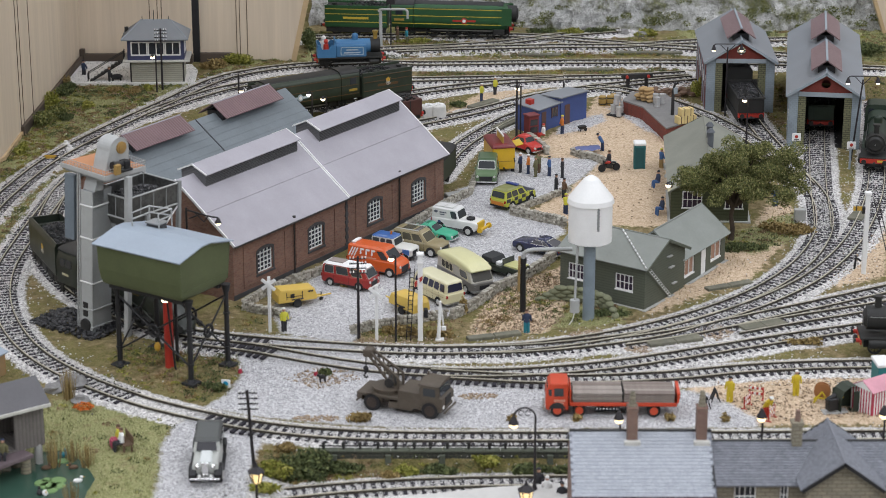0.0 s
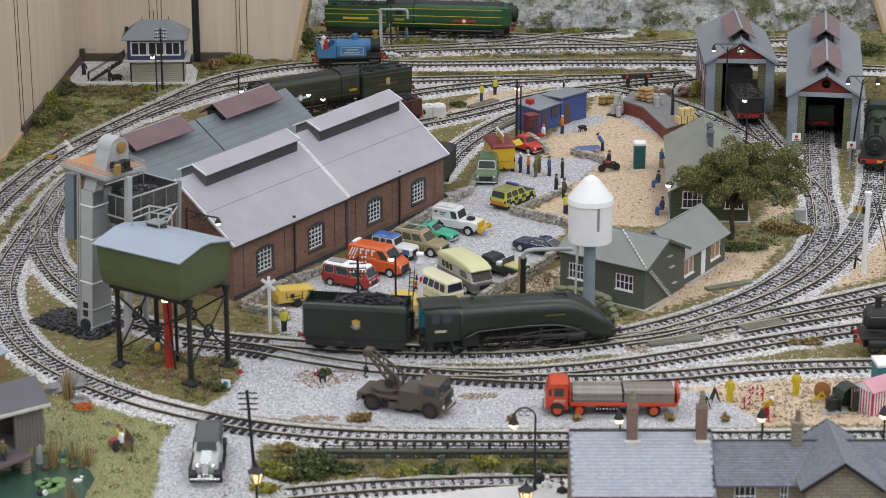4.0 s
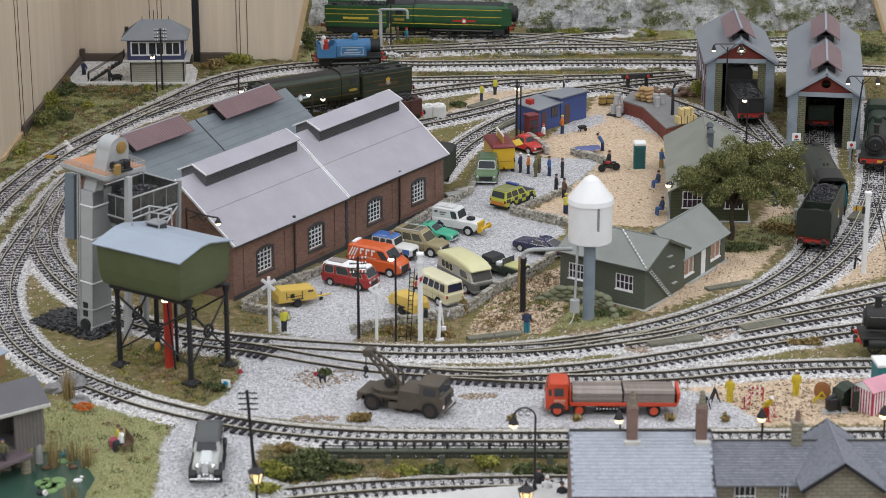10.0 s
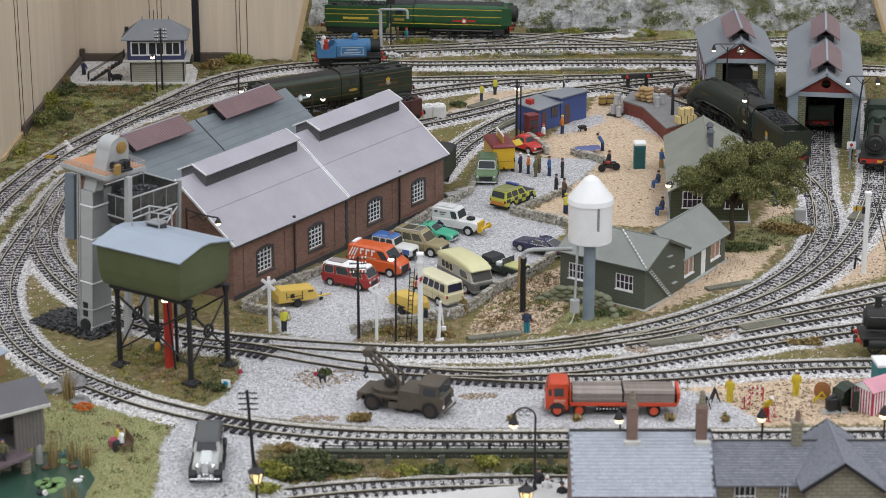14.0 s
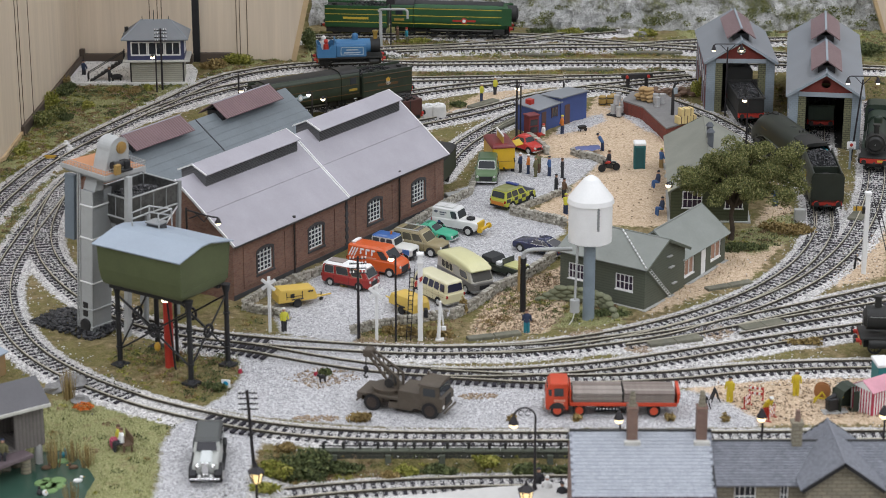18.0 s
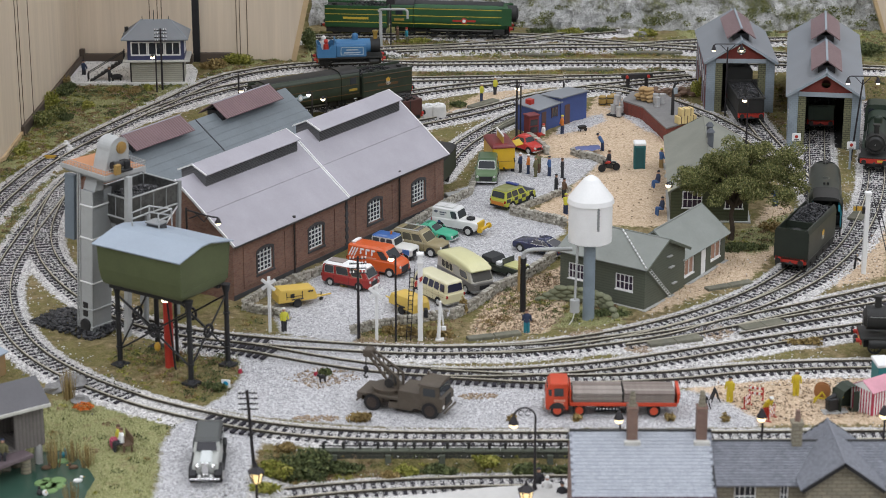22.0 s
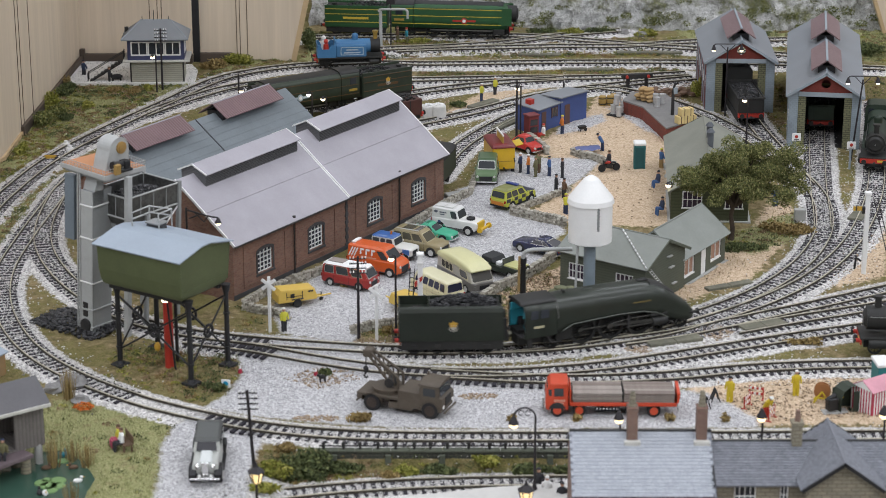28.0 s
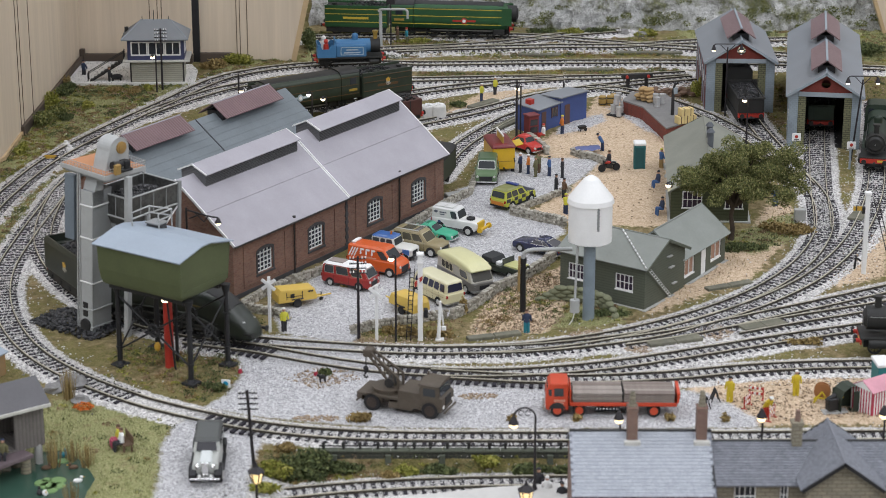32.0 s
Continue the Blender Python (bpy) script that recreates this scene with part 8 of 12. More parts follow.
def motor(name, x, y, rz, label, category, coat, L, half, sill, belt, nose, top, cab, head, sides, wheels, r=4.3, roof=None, trim=None, glasses=None, tail=None, bump=None, slope=0.84, hub=None, nose_r=2.0, group="parked vehicles"):
    """A motor vehicle, its nose towards +x: cab = (rear, front) of the cabin at the belt, head = the same at the roof."""
    ob = vehicle(name, x, y, rz, label, category, group)
    f = L / 2
    c1 = cab[1]
    t = belt if tail is None else tail
    st = [(-f, half - 2, sill + 2, t - 1.8, 1.5), (-f + 0.9, half - 0.6, sill + 0.7, t - 0.5, 1.6), (-f + 3, half, sill, t, 1.7), (cab[0] + 4, half, sill, belt, 1.7), (c1, half, sill, belt, 1.7), (c1 + (f - c1) * 0.5, half, sill, belt + (nose - belt) * 0.35, nose_r), (f - 2.5, half - 0.5, sill, nose, nose_r), (f - 0.8, half - 1.2, sill + 0.6, nose - 0.8, nose_r), (f, half - 2.4, sill + 1.5, nose - 2.0, 1.6)]
    part("body", Shape().loft([ring_x(*s) for s in st]), coat, ob)
    lv = [(belt - 0.6, cab[0], c1, half - 0.7, 2.0), (top - 1.7, head[0], head[1], half * slope, 2.2), (top - 0.6, head[0] + 0.9, head[1] - 0.9, half * slope - 0.7, 2.4), (top, head[0] + 3.2, head[1] - 3.2, half * slope - 3, 2.6)]
    part("cabin", Shape().loft([ring_z(*lv[0]), ring_z(*lv[1])]), coat, ob)
    part("roof", Shape().loft([ring_z(*q) for q in lv[1:]]), roof or coat, ob)
    for u0, u1 in sides:
        flank_pane(ob, lv, u0, u1, material=glasses, trim=trim)
    end_pane(ob, lv, 1, material=glasses, trim=trim)
    end_pane(ob, lv, -1, material=glasses, trim=trim, name="rear_window")
    for k in (-1, 1):
        part("headlight", Shape().cyl((f - 1.6, (half - 3) * k, nose - 2.6), (f + 0.2, (half - 3) * k, nose - 2.6), 1.35, n=12), M_HUB, ob, "round headlight")
        part("tail_light", Shape().box(-f - 0.2, (half - 2.4) * k, belt - 4.5, -f + 1, (half - 0.7) * k, belt - 1.6, 0.2), M_REDLENS, ob)
        part("mirror", Shape().box(c1 - 2.2, k * (half - 0.4), belt + 0.4, c1 - 0.8, k * (half + 1.5), belt + 2, 0.3), coat, ob)
        part("sill_strip", Shape().box(-f + 5, k * (half - 0.4), sill + 0.1, f - 5, k * (half + 0.12), sill + 0.9, 0.1), M_BLACK, ob)
        for u in {s[1] for s in sides if s[1] < 0.93}:
            xd = cab[0] + (c1 - cab[0]) * (u + 0.01)
            part("door_gap", Shape().box(xd, k * (half - 0.5), sill + 1, xd + 0.22, k * (half + 0.04), belt - 0.8), M_BLACK, ob)
        for xw in wheels:
            arch = [(xw + r * 1.2 * math.cos(math.pi * i / 12), max(sill - 0.4, r + r * 1.2 * math.sin(math.pi * i / 12))) for i in range(13)]
            part("wheel_arch", Shape().prism(arch, "y", k * (half - 2), k * (half + 0.1)), M_TYRE, ob)
    part("grille", Shape().box(f - 0.8, -half + 5, sill + 1.6, f + 0.15, half - 5, nose - 2.4, 0.2), M_BLACK, ob)
    bm = bump or M_CHROME
    part("front_bumper", Shape().loft([ring_z(z, f - 3, f + 0.9, half - 0.4, 1.8) for z in (sill - 0.2, sill + 1.2)]), bm, ob)
    part("rear_bumper", Shape().loft([ring_z(z, -f - 0.8, -f + 3, half - 0.4, 1.8) for z in (sill - 0.2, sill + 1.2)]), bm, ob)
    road_wheels(ob, wheels, r, half + 0.25, hub=hub)
    return ob, lv


CAR_HEAD = -28.7
CREAMGLASS = glass("caravan_glass", (0.07, 0.068, 0.062), 0.12)

# red and white camper van
P_ = paint("van_red", (0.30, 0.026, 0.022))
ob, lv = motor("camper_van", -91.0, -109.0, CAR_HEAD, "red camper van with a white roof beside the shed wall", "van", P_, 55, 10.8, 3.6, 13.2, 12.6, 23.6, (-27, 26.5), (-26, 21), [(0.07, 0.26), (0.33, 0.58), (0.66, 0.88)], (-16.5, 16), 4.1, M_WHITE, M_CHROME, nose_r=1.6, bump=M_WHITE)
part("roof_hatch", Shape().box(-22, -5.5, 23.6, -5, 5.5, 24.6, 0.4), mat("grey_hatch", (0.28, 0.24, 0.22), 0.7), ob, "brown slatted roof hatch")
part("emblem", Shape().cyl((26.8, 0, 10.5), (27.6, 0, 10.5), 2.0, n=16), M_CHROME, ob)

# orange breakdown van
P_ = paint("orange_van", (0.56, 0.095, 0.018))
ob, lv = motor("breakdown_van", -64.3, -67.6, CAR_HEAD, "orange panel van with white lettering bars and roof beacon", "van", P_, 61, 12.0, 4, 16.2, 14.2, 28, (-30, 22), (-29.5, 12.5), [(0.78, 0.95)], (-18, 19.5), 4.6, bump=M_BLACK, slope=0.9, nose_r=2.6)
part("beacon_bar", Shape().box(-27, -7, 28, -23, 7, 30, 0.5), M_WHITE, ob, "pale beacon bar")
for i in range(3):
    flank_pane(ob, [(14.9, -30, 20, 11.4), (26.3, -29.5 + 5, 20 + 5, 10.9)], 0.02 + i * 0.06, 0.05 + i * 0.06, 0.1, 0.95, M_WHITE, name="stripe")
flat_side = [(14.9, -30, 20, 11.45), (26.3, -30, 20, 10.95)]
for u0 in (0.30, 0.43, 0.56):
    flank_pane(ob, flat_side, u0, u0 + 0.10, 0.76, 0.92, M_WHITE, name="logo_bar")
    flank_pane(ob, flat_side, u0, u0 + 0.035, 0.36, 0.76, M_WHITE, name="logo_bar")
flank_pane(ob, flat_side, 0.32, 0.68, 0.12, 0.24, mat("pale_orange", (0.66, 0.30, 0.20), 0.5), name="logo_bar")

# off-road cars with hard tops
ob, lv = motor("off_road_car", -48.8, -24.7, CAR_HEAD, "blue-roofed white off-road car with an orange beacon", "car", paint("pale_body", (0.62, 0.62, 0.58)), 47, 10.0, 5.5, 14.6, 14.2, 24, (-23, 5), (-22.5, 3), [(0.08, 0.36), (0.42, 0.62), (0.68, 0.93)], (-13, 15), 4.8, paint("land_blue", (0.045, 0.12, 0.33)), slope=0.9, nose_r=1.0, bump=M_BLACK)
part("beacon", Shape().cyl((-4, 0, 24), (-4, 0, 27), 1.2, 1.0, 10), M_AMBER, ob, "amber beacon")
for k in (-1, 1):
    part("wing_panel", Shape().box(14, (10.15) * k, 8, 22, 9.4 * k, 13.6, 0.3), paint("wing_blue", (0.05, 0.13, 0.36)), ob)
ob, lv = motor("off_road_car", 16.0, 58.4, CAR_HEAD, "white off-road car with a yellow front winch and badge bars", "car", paint("off_white", (0.66, 0.66, 0.64)), 54, 10.4, 5.6, 15.4, 15, 26.5, (-27, 6), (-26.6, 2.5), [(0.74, 0.95)], (-16, 17), 5.0, paint("off_white_roof", (0.66, 0.66, 0.65)), slope=0.9, nose_r=0.9, bump=M_BLACK)
part("spare_wheel", Shape().cyl((15, 0, 14.8), (15, 0, 17.4), 4.6, n=20).cyl((15, 0, 17.4), (15, 0, 17.9), 2.4, n=14), M_TYRE, ob)
part("roof_rack", Shape().box(-24, -8, 26.6, -2, -7.4, 27.4, 0.1).box(-24, 7.4, 26.6, -2, 8, 27.4, 0.1).box(-24, -8, 27, -23.4, 8, 27.5, 0.1).box(-13, -8, 27, -12.4, 8, 27.5, 0.1).box(-3, -8, 27, -2.4, 8, 27.5, 0.1), M_HUB, ob)
part("front_winch", Shape().box(27, -9, 5, 30, 9, 8, 0.6).cyl((31, -10, 8.5), (31, 10, 8.5), 1.5, n=10).cyl((31, -11, 8.5), (31, -9.4, 8.5), 3, n=14).cyl((31, 9.4, 8.5), (31, 11, 8.5), 3, n=14), paint("winch_yellow", (0.58, 0.36, 0.02)), ob, "yellow winch frame")
part("nose_panel", Shape().box(25.5, -7.5, 7, 27.6, 7.5, 15.2, 0.6), paint("nose_yellow", (0.60, 0.40, 0.03)), ob, "yellow nose panel")
for u0, u1, v0, v1 in ((0.10, 0.24, 0.52, 0.8), (0.30, 0.60, 0.58, 0.7), (0.30, 0.52, 0.36, 0.46)):
    flank_pane(ob, lv, u0, u1, v0, v1, mat("badge_grey", (0.10, 0.11, 0.14), 0.5), name="badge_bar")
for k in (-1, 1):
    part("door_badge", Shape().cyl((-17, 10.2 * k, 11), (-17, 10.55 * k, 11), 1.8, n=12), mat("badge_blue", (0.05, 0.09, 0.2), 0.5), ob)

# tan estate, mint fastback, navy grand tourer
TAN = paint("tan_metallic", (0.26, 0.215, 0.115))
TANGLASS = glass("tan_glass", (0.085, 0.08, 0.06), 0.08)
ob, lv = motor("estate_car", -23.1, -7.1, CAR_HEAD, "tan estate off-roader with a ribbed glass roof", "car", TAN, 58, 12.0, 4.6, 14.2, 13.2, 24.4, (-28.4, 14), (-26.5, 6), [(0.05, 0.30), (0.34, 0.60), (0.64, 0.90)], (-17.5, 18.5), 4.9, glasses=TANGLASS, trim=mat("tan_trim", (0.42, 0.37, 0.22), 0.4), bump=TAN, nose_r=2.2)
part("sunroof", Shape().box(-18, -7, 24.2, -6, 7, 24.6, 0.2).box(-4, -7, 24.2, 2, 7, 24.6, 0.2), TANGLASS, ob)
part("roof_rail", Shape().cyl((-23, -8.6, 24.9), (3, -8.6, 24.9), 0.5, n=6).cyl((-23, 8.6, 24.9), (3, 8.6, 24.9), 0.5, n=6), M_HUB, ob)
motor("fastback_car", -10.0, 36.2, CAR_HEAD, "mint green fastback saloon between other cars", "car", paint("mint_green", (0.040, 0.34, 0.20)), 52, 10.0, 3.6, 10.8, 9.4, 17.2, (-22, 8), (-10, 0), [(0.16, 0.44), (0.48, 0.90)], (-15, 16), 4.0, slope=0.74, tail=10)
motor("coupe_car", 99.4, -8.9, 145.4, "dark navy blue grand tourer with a glass hatch", "car", paint("navy_paint", (0.030, 0.034, 0.075), 0.22), 57, 11.0, 3.6, 11.4, 10.2, 17.6, (-25, 9), (-11, 0), [(0.20, 0.42), (0.46, 0.92)], (-16, 17.5), 4.3, slope=0.72, tail=10.4, trim=M_CHROME, glasses=glass("pale_car_glass", (0.10, 0.10, 0.11), 0.05), nose_r=2.6)

# chequered yellow and black patrol car
ob, lv = motor("patrol_car", 76.3, 149.2, 50.4, "yellow and black chequered patrol estate car", "car", paint("patrol_yellow", (0.44, 0.46, 0.06)), 55, 11.4, 4.8, 14, 13, 23.5, (-27, 12), (-25, 5), [(0.06, 0.28), (0.33, 0.6), (0.65, 0.9)], (-16, 17.5), 4.9, paint("patrol_roof", (0.20, 0.21, 0.07)), bump=M_BLACK)
NAVY = paint("patrol_navy", (0.02, 0.025, 0.05))
for i in range(7):
    for row in range(2):
        if (i + row) % 2:
            for k in (-1, 1):
                part("check_panel", Shape().box(-25.5 + i * 6.6, 11.0 * k, 5.6 + row * 4, -18.9 + i * 6.6, 11.45 * k, 9.6 + row * 4, 0.1), NAVY, ob)
part("bonnet_cover", Shape().box(13, -9.5, 12.6, 26, 9.5, 14.0, 0.5), NAVY, ob, "dark navy bonnet")
part("light_bar", Shape().box(-4, -8, 23.4, 1, 8, 25.4, 0.6), paint("beacon_blue", (0.03, 0.05, 0.20)), ob, "blue roof light bar")
part("rear_stripe", Shape().box(-27.9, -8.5, 6.4, -27.2, 8.5, 10.4, 0.2), mat("orange_stripe", (0.55, 0.20, 0.03), 0.5), ob)
# sage green estate and a red bubble car by the snack trailer
motor("estate_car", 49.7, 244.7, -93.9, "faded sage green estate car facing the snack queue", "car", paint("sage_green", (0.105, 0.17, 0.085)), 58, 12.4, 4.5, 15, 13.6, 25, (-27, 14), (-25, 6), [(0.06, 0.3), (0.35, 0.6), (0.65, 0.9)], (-17, 18), 4.8, paint("dark_sage", (0.07, 0.12, 0.06)), trim=M_HUB)
ob, lv = motor("bubble_car", 97.4, 352.0, -46.9, "small bright red rounded car by the snack trailer", "car", paint("tomato_red", (0.45, 0.03, 0.022)), 42, 9.0, 3.6, 12, 10.4, 19.4, (-17, 8), (-9, 3), [(0.14, 0.46), (0.50, 0.9)], (-12, 12.5), 4.0, slope=0.7, tail=9.5, nose_r=4.0)

# yellow and maroon snack trailer
ob = vehicle("snack_trailer", 64.8, 288.4, -79.1, "yellow snack trailer with a maroon roof and open hatch", "trailer")
part("body", Shape().box(-26, -13, 4, 22, 13, 29, 0.6), paint("snack_yellow", (0.62, 0.38, 0.02)), ob, "yellow body")
part("waist_line", Shape().box(-26.2, -13.2, 13, 22.2, 13.2, 13.6), mat("dull_yellow_line", (0.30, 0.18, 0.02), 0.6), ob)
part("roof", Shape().loft([ring_z(29, -27, 23, 14, 2), ring_z(31, -27, 23, 14, 2), ring_z(33, -25, 21, 12, 3), ring_z(33.6, -21, 17, 8, 3)]), paint("snack_maroon", (0.17, 0.022, 0.025)), ob, "maroon roof")
part("hatch", slab((-10, 13, 27), (12, 13, 27), (12, 25, 30), 0.6), paint("hatch_yellow", (0.64, 0.45, 0.04)), ob, "yellow raised hatch")
part("counter_opening", Shape().box(-10, 12.8, 15, 12, 13.3, 27), M_BLACK, ob)
part("counter", Shape().box(-10, 13, 14, 12, 16.5, 15, 0.2), M_HUB, ob)
sg = part("roof_sign", Shape().box(-14, -0.5, 33, 18, 0.5, 42, 0.2), paint("sign_yellow", (0.5, 0.34, 0.06)), ob, "roof sign board with white edge")
part("sign_edge", Shape().box(-15, -0.8, 41.4, 19, 0.8, 43.4, 0.2).box(-15, -0.8, 33, -13.4, 0.8, 43, 0.2), M_WHITE, sg)
road_wheels(ob, (-2,), 4.2, 12.8)
part("tow_bar", Shape().box(22, -1, 5, 34, 1, 6.4, 0.2), M_BLACK, ob)

# cream and grey motor caravan, cream minibus
HEAD_2 = -60.0
ob = vehicle("motor_caravan", 22.2, -109.0, HEAD_2, "cream and grey motor caravan with a raised domed roof", "van")
GREY = paint("caravan_grey", (0.135, 0.128, 0.118))
part("lower_body", Shape().loft([ring_x(*s) for s in ((-33, 10, 6, 12, 1), (-32, 11.6, 4, 13, 1), (24, 11.8, 4, 13, 1), (30, 11.2, 4, 13, 2), (33, 9.8, 5, 12, 2))]), GREY, ob, "dark grey lower body")
lv = [(12.6, -32.5, 31, 11.8, 2), (21.8, -32.5, 25, 11.4, 2)]
part("upper_body", Shape().loft([ring_z(*q) for q in lv]), paint("caravan_pale_grey", (0.36, 0.34, 0.29)), ob, "pale grey upper body")
dome = [(-33, 10.6, 22, 24.4, 1.2), (-31, 11.6, 21.8, 26.2, 2.2), (-26, 12, 21.8, 27.8, 2.8), (-16, 12.1, 21.8, 29.0, 3.4), (-4, 12.1, 21.8, 29.3, 3.6), (10, 12.1, 21.8, 28.6, 3.4), (20, 11.9, 21.8, 27.0, 2.6), (26, 11.4, 21.8, 24.6, 1.4), (28, 10.4, 21.9, 22.8, 0.4)]
part("roof", Shape().loft([ring_x(*s, 0.4) for s in dome]), paint("roof_cream", (0.60, 0.58, 0.33)), ob, "cream domed roof")
for u0, u1 in ((0.16, 0.25), (0.265, 0.37), (0.385, 0.47), (0.70, 0.90)):
    flank_pane(ob, lv, u0, u1, 0.2, 0.86, CREAMGLASS, M_CREAM)
end_pane(ob, lv, 1, 0.1, 0.92, 0.86, CREAMGLASS)
lamps(ob, 32.6, 12, 9.6, -33, 1.3)
part("grille", Shape().box(32.2, -5, 6, 33.2, 5, 10.4, 0.3), M_BLACK, ob)
part("front_bumper", Shape().loft([ring_z(z, 28, 34.4, 11.8, 3) for z in (4.2, 5.8)]), mat("dull_chrome", (0.4, 0.4, 0.4), 0.3, 0.8), ob)
part("rear_bumper", Shape().box(-34, -11, 4.2, -32, 11, 5.6, 0.4), M_CHROME, ob)
road_wheels(ob, (-19, 20), 4.5, 12.1)
ob.scale = (1.08, 1.08, 1.08)

ob, lv = motor("minibus", -5.5, -147.5, 126.3, "cream minibus with dark side windows beside the stone wall", "van", M_CREAM, 60, 11.6, 4, 15, 13, 26, (-29, 27), (-28, 22), [(0.05, 0.19), (0.22, 0.36), (0.39, 0.53), (0.56, 0.70), (0.74, 0.92)], (-17, 18), 4.3, paint("minibus_roof", (0.62, 0.59, 0.40)), glasses=glass("blue_black_glass", (0.02, 0.022, 0.05), 0.08), trim=paint("bus_trim", (0.66, 0.62, 0.44)), nose_r=2.4)
part("waist_band", Shape().box(-26, -11.85, 10.6, 24, 11.85, 11.3, 0.1), mat("tan_band", (0.42, 0.34, 0.20), 0.5), ob)

# open jeep with a pale bonnet
ob = vehicle("open_jeep", 61.2, -79.4, -41.8, "dark green open jeep with a pale yellow bonnet", "car")
part("body", puffy([(-24, 6), (24, 6), (24.5, 13), (6, 13.6), (4, 11), (-22, 13.5), (-24.5, 12)], 10.2, 0.7), mat("jeep_green", (0.030, 0.038, 0.026), 0.55), ob)
part("bonnet", Shape().box(6, -9, 13, 24, 9, 15, 0.5), paint("bonnet_cream", (0.50, 0.50, 0.22)), ob, "pale yellow bonnet")
part("folded_hood", puffy([(-24, 13), (-6, 13.5), (-9, 18), (-22, 19)], 9.6, 1.2), mat("dark_canvas", (0.035, 0.037, 0.038), 0.9), ob)
part("windscreen", Shape().box(4.4, -9, 14, 5.2, 9, 20, 0.2), M_CARGLASS, ob)
part("seat", Shape().box(-6, -7, 9, 0, -1, 15, 0.8).box(-6, 1, 9, 0, 7, 15, 0.8), M_WHITE, ob)
lamps(ob, 24.4, 9, 10.5, -24, 1.1)
bumpers(ob, 25, -25, 9.6, 6.4, M_BLACK)
road_wheels(ob, (-15, 15), 5.0, 10.2)


def compressor(x, y, rz, label):
    ob = vehicle("compressor_trailer", x, y, rz, label, "trailer", "yellow trailers")
    Y = paint("plant_yellow", (0.60, 0.41, 0.085), 0.45)
    part("canopy", puffy([(-20, 6), (19, 6), (19.5, 10), (17, 16.5), (-17, 18.5), (-20, 14)], 10.4, 1.0, 0.16, 8, 19), Y, ob, "yellow canopy")
    part("door_line", Shape().box(-12, -10.6, 9, -11.6, -9.6, 16).box(4, -10.6, 9, 4.4, -9.6, 16).box(-12, -10.6, 11.6, 4, -10.2, 12), M_SOOT, ob)
    part("control_panel", Shape().box(-8, -10.6, 10.5, -4, -9.6, 14.5, 0.2), M_SOOT, ob)
    part("vent", Shape().box(10, -10, 14, 15, -9.2, 15.6, 0.1), M_SOOT, ob)
    part("tow_bar", Shape().tube([(18, -4, 6), (31, 0, 5)], 0.9, 6).tube([(18, 4, 6), (31, 0, 5)], 0.9, 6).tube([(30, 0, 5), (37, 0, 5.4)], 0.9, 6), Y, ob)
    part("jockey_wheel", Shape().cyl((27, -0.7, 1.7), (27, 0.7, 1.7), 1.7, n=12).cyl((27, 0, 2), (27, 0, 9), 0.5, n=6), M_TYRE, ob)
    part("mudguard", Shape().box(-7, -11.5, 8.2, 5, -9.5, 9.2, 0.3).box(-7, 9.5, 8.2, 5, 11.5, 9.2, 0.3), M_SOOT, ob)
    road_wheels(ob, (-1,), 4.3, 11, hub=M_SOOT)
    return ob


compressor(-142.1, -161.6, 23.9, "yellow wheeled compressor trailer with a tow bar")
compressor(-32.2, -183.2, 127.5, "yellow wheeled generator trailer behind the stone wall")

# ---------------------------------------------------------------- brown crane lorry
M_ARMY = mat("army_brown", (0.088, 0.070, 0.052), 0.6, 0, 0.14, 40, 400, 0.1, dirt=0.3, dirt_rgb=(0.14, 0.12, 0.10))
ob = vehicle("crane_lorry", -30.4, -419.2, -21.2, "brown army breakdown lorry with a lattice crane", "lorry")
part("chassis", Shape().box(-40, -9, 8, 38, 9, 11, 0.3), M_ARMY, ob)
part("flatbed", Shape().box(-41, -14, 12.5, -3, 14, 15.5, 0.5).box(-41, -14, 9.5, -36, 14, 12.5, 0.3), M_ARMY, ob)
part("body_box", puffy([(-4, 7), (18, 7), (18, 22), (-3, 22)], 14, 0.6), M_ARMY, ob)
part("cab", puffy([(16, 6.5), (36, 6.5), (37, 10), (37, 19), (34.5, 20), (33, 30), (18, 30.5), (16, 26)], 14.2, 0.8, 0.04, 20, 31), M_ARMY, ob, "brown cab")
part("cab_roof", shell([(15.5, 13.4, 29.4, 29.6, 32.4), (34.5, 13.4, 29.2, 29.4, 31.8)], p=0.85), M_ARMY, ob)
plates(ob, 14.0, [(20, 20.5, 31, 27.5)])
sloped(ob, "windscreen", (34.9, 20.8), (33.5, 28), 11.4, M_CARGLASS)
part("grille", Shape().box(36.6, -6, 8, 37.6, 6, 19, 0.3), M_SOOT, ob)
lamps(ob, 37.2, 14, 11, -41, 1.8)
bumpers(ob, 39, -41.4, 13.6, 7, M_ARMY)
part("exhaust", Shape().cyl((17, 6, 30), (17, 6, 35), 1, n=8), M_ARMY, ob)
part("toolbox", Shape().box(-12, -13.5, 4.5, 10, -8, 10, 0.4).box(-12, 8, 4.5, 10, 13.5, 10, 0.4), M_ARMY, ob)
part("turntable", Shape().cyl((-17, 0, 15.5), (-17, 0, 18.5), 13, n=28).cyl((-17, 0, 18.5), (-17, 0, 19.6), 14, n=28), M_ARMY, ob, "round crane turntable")
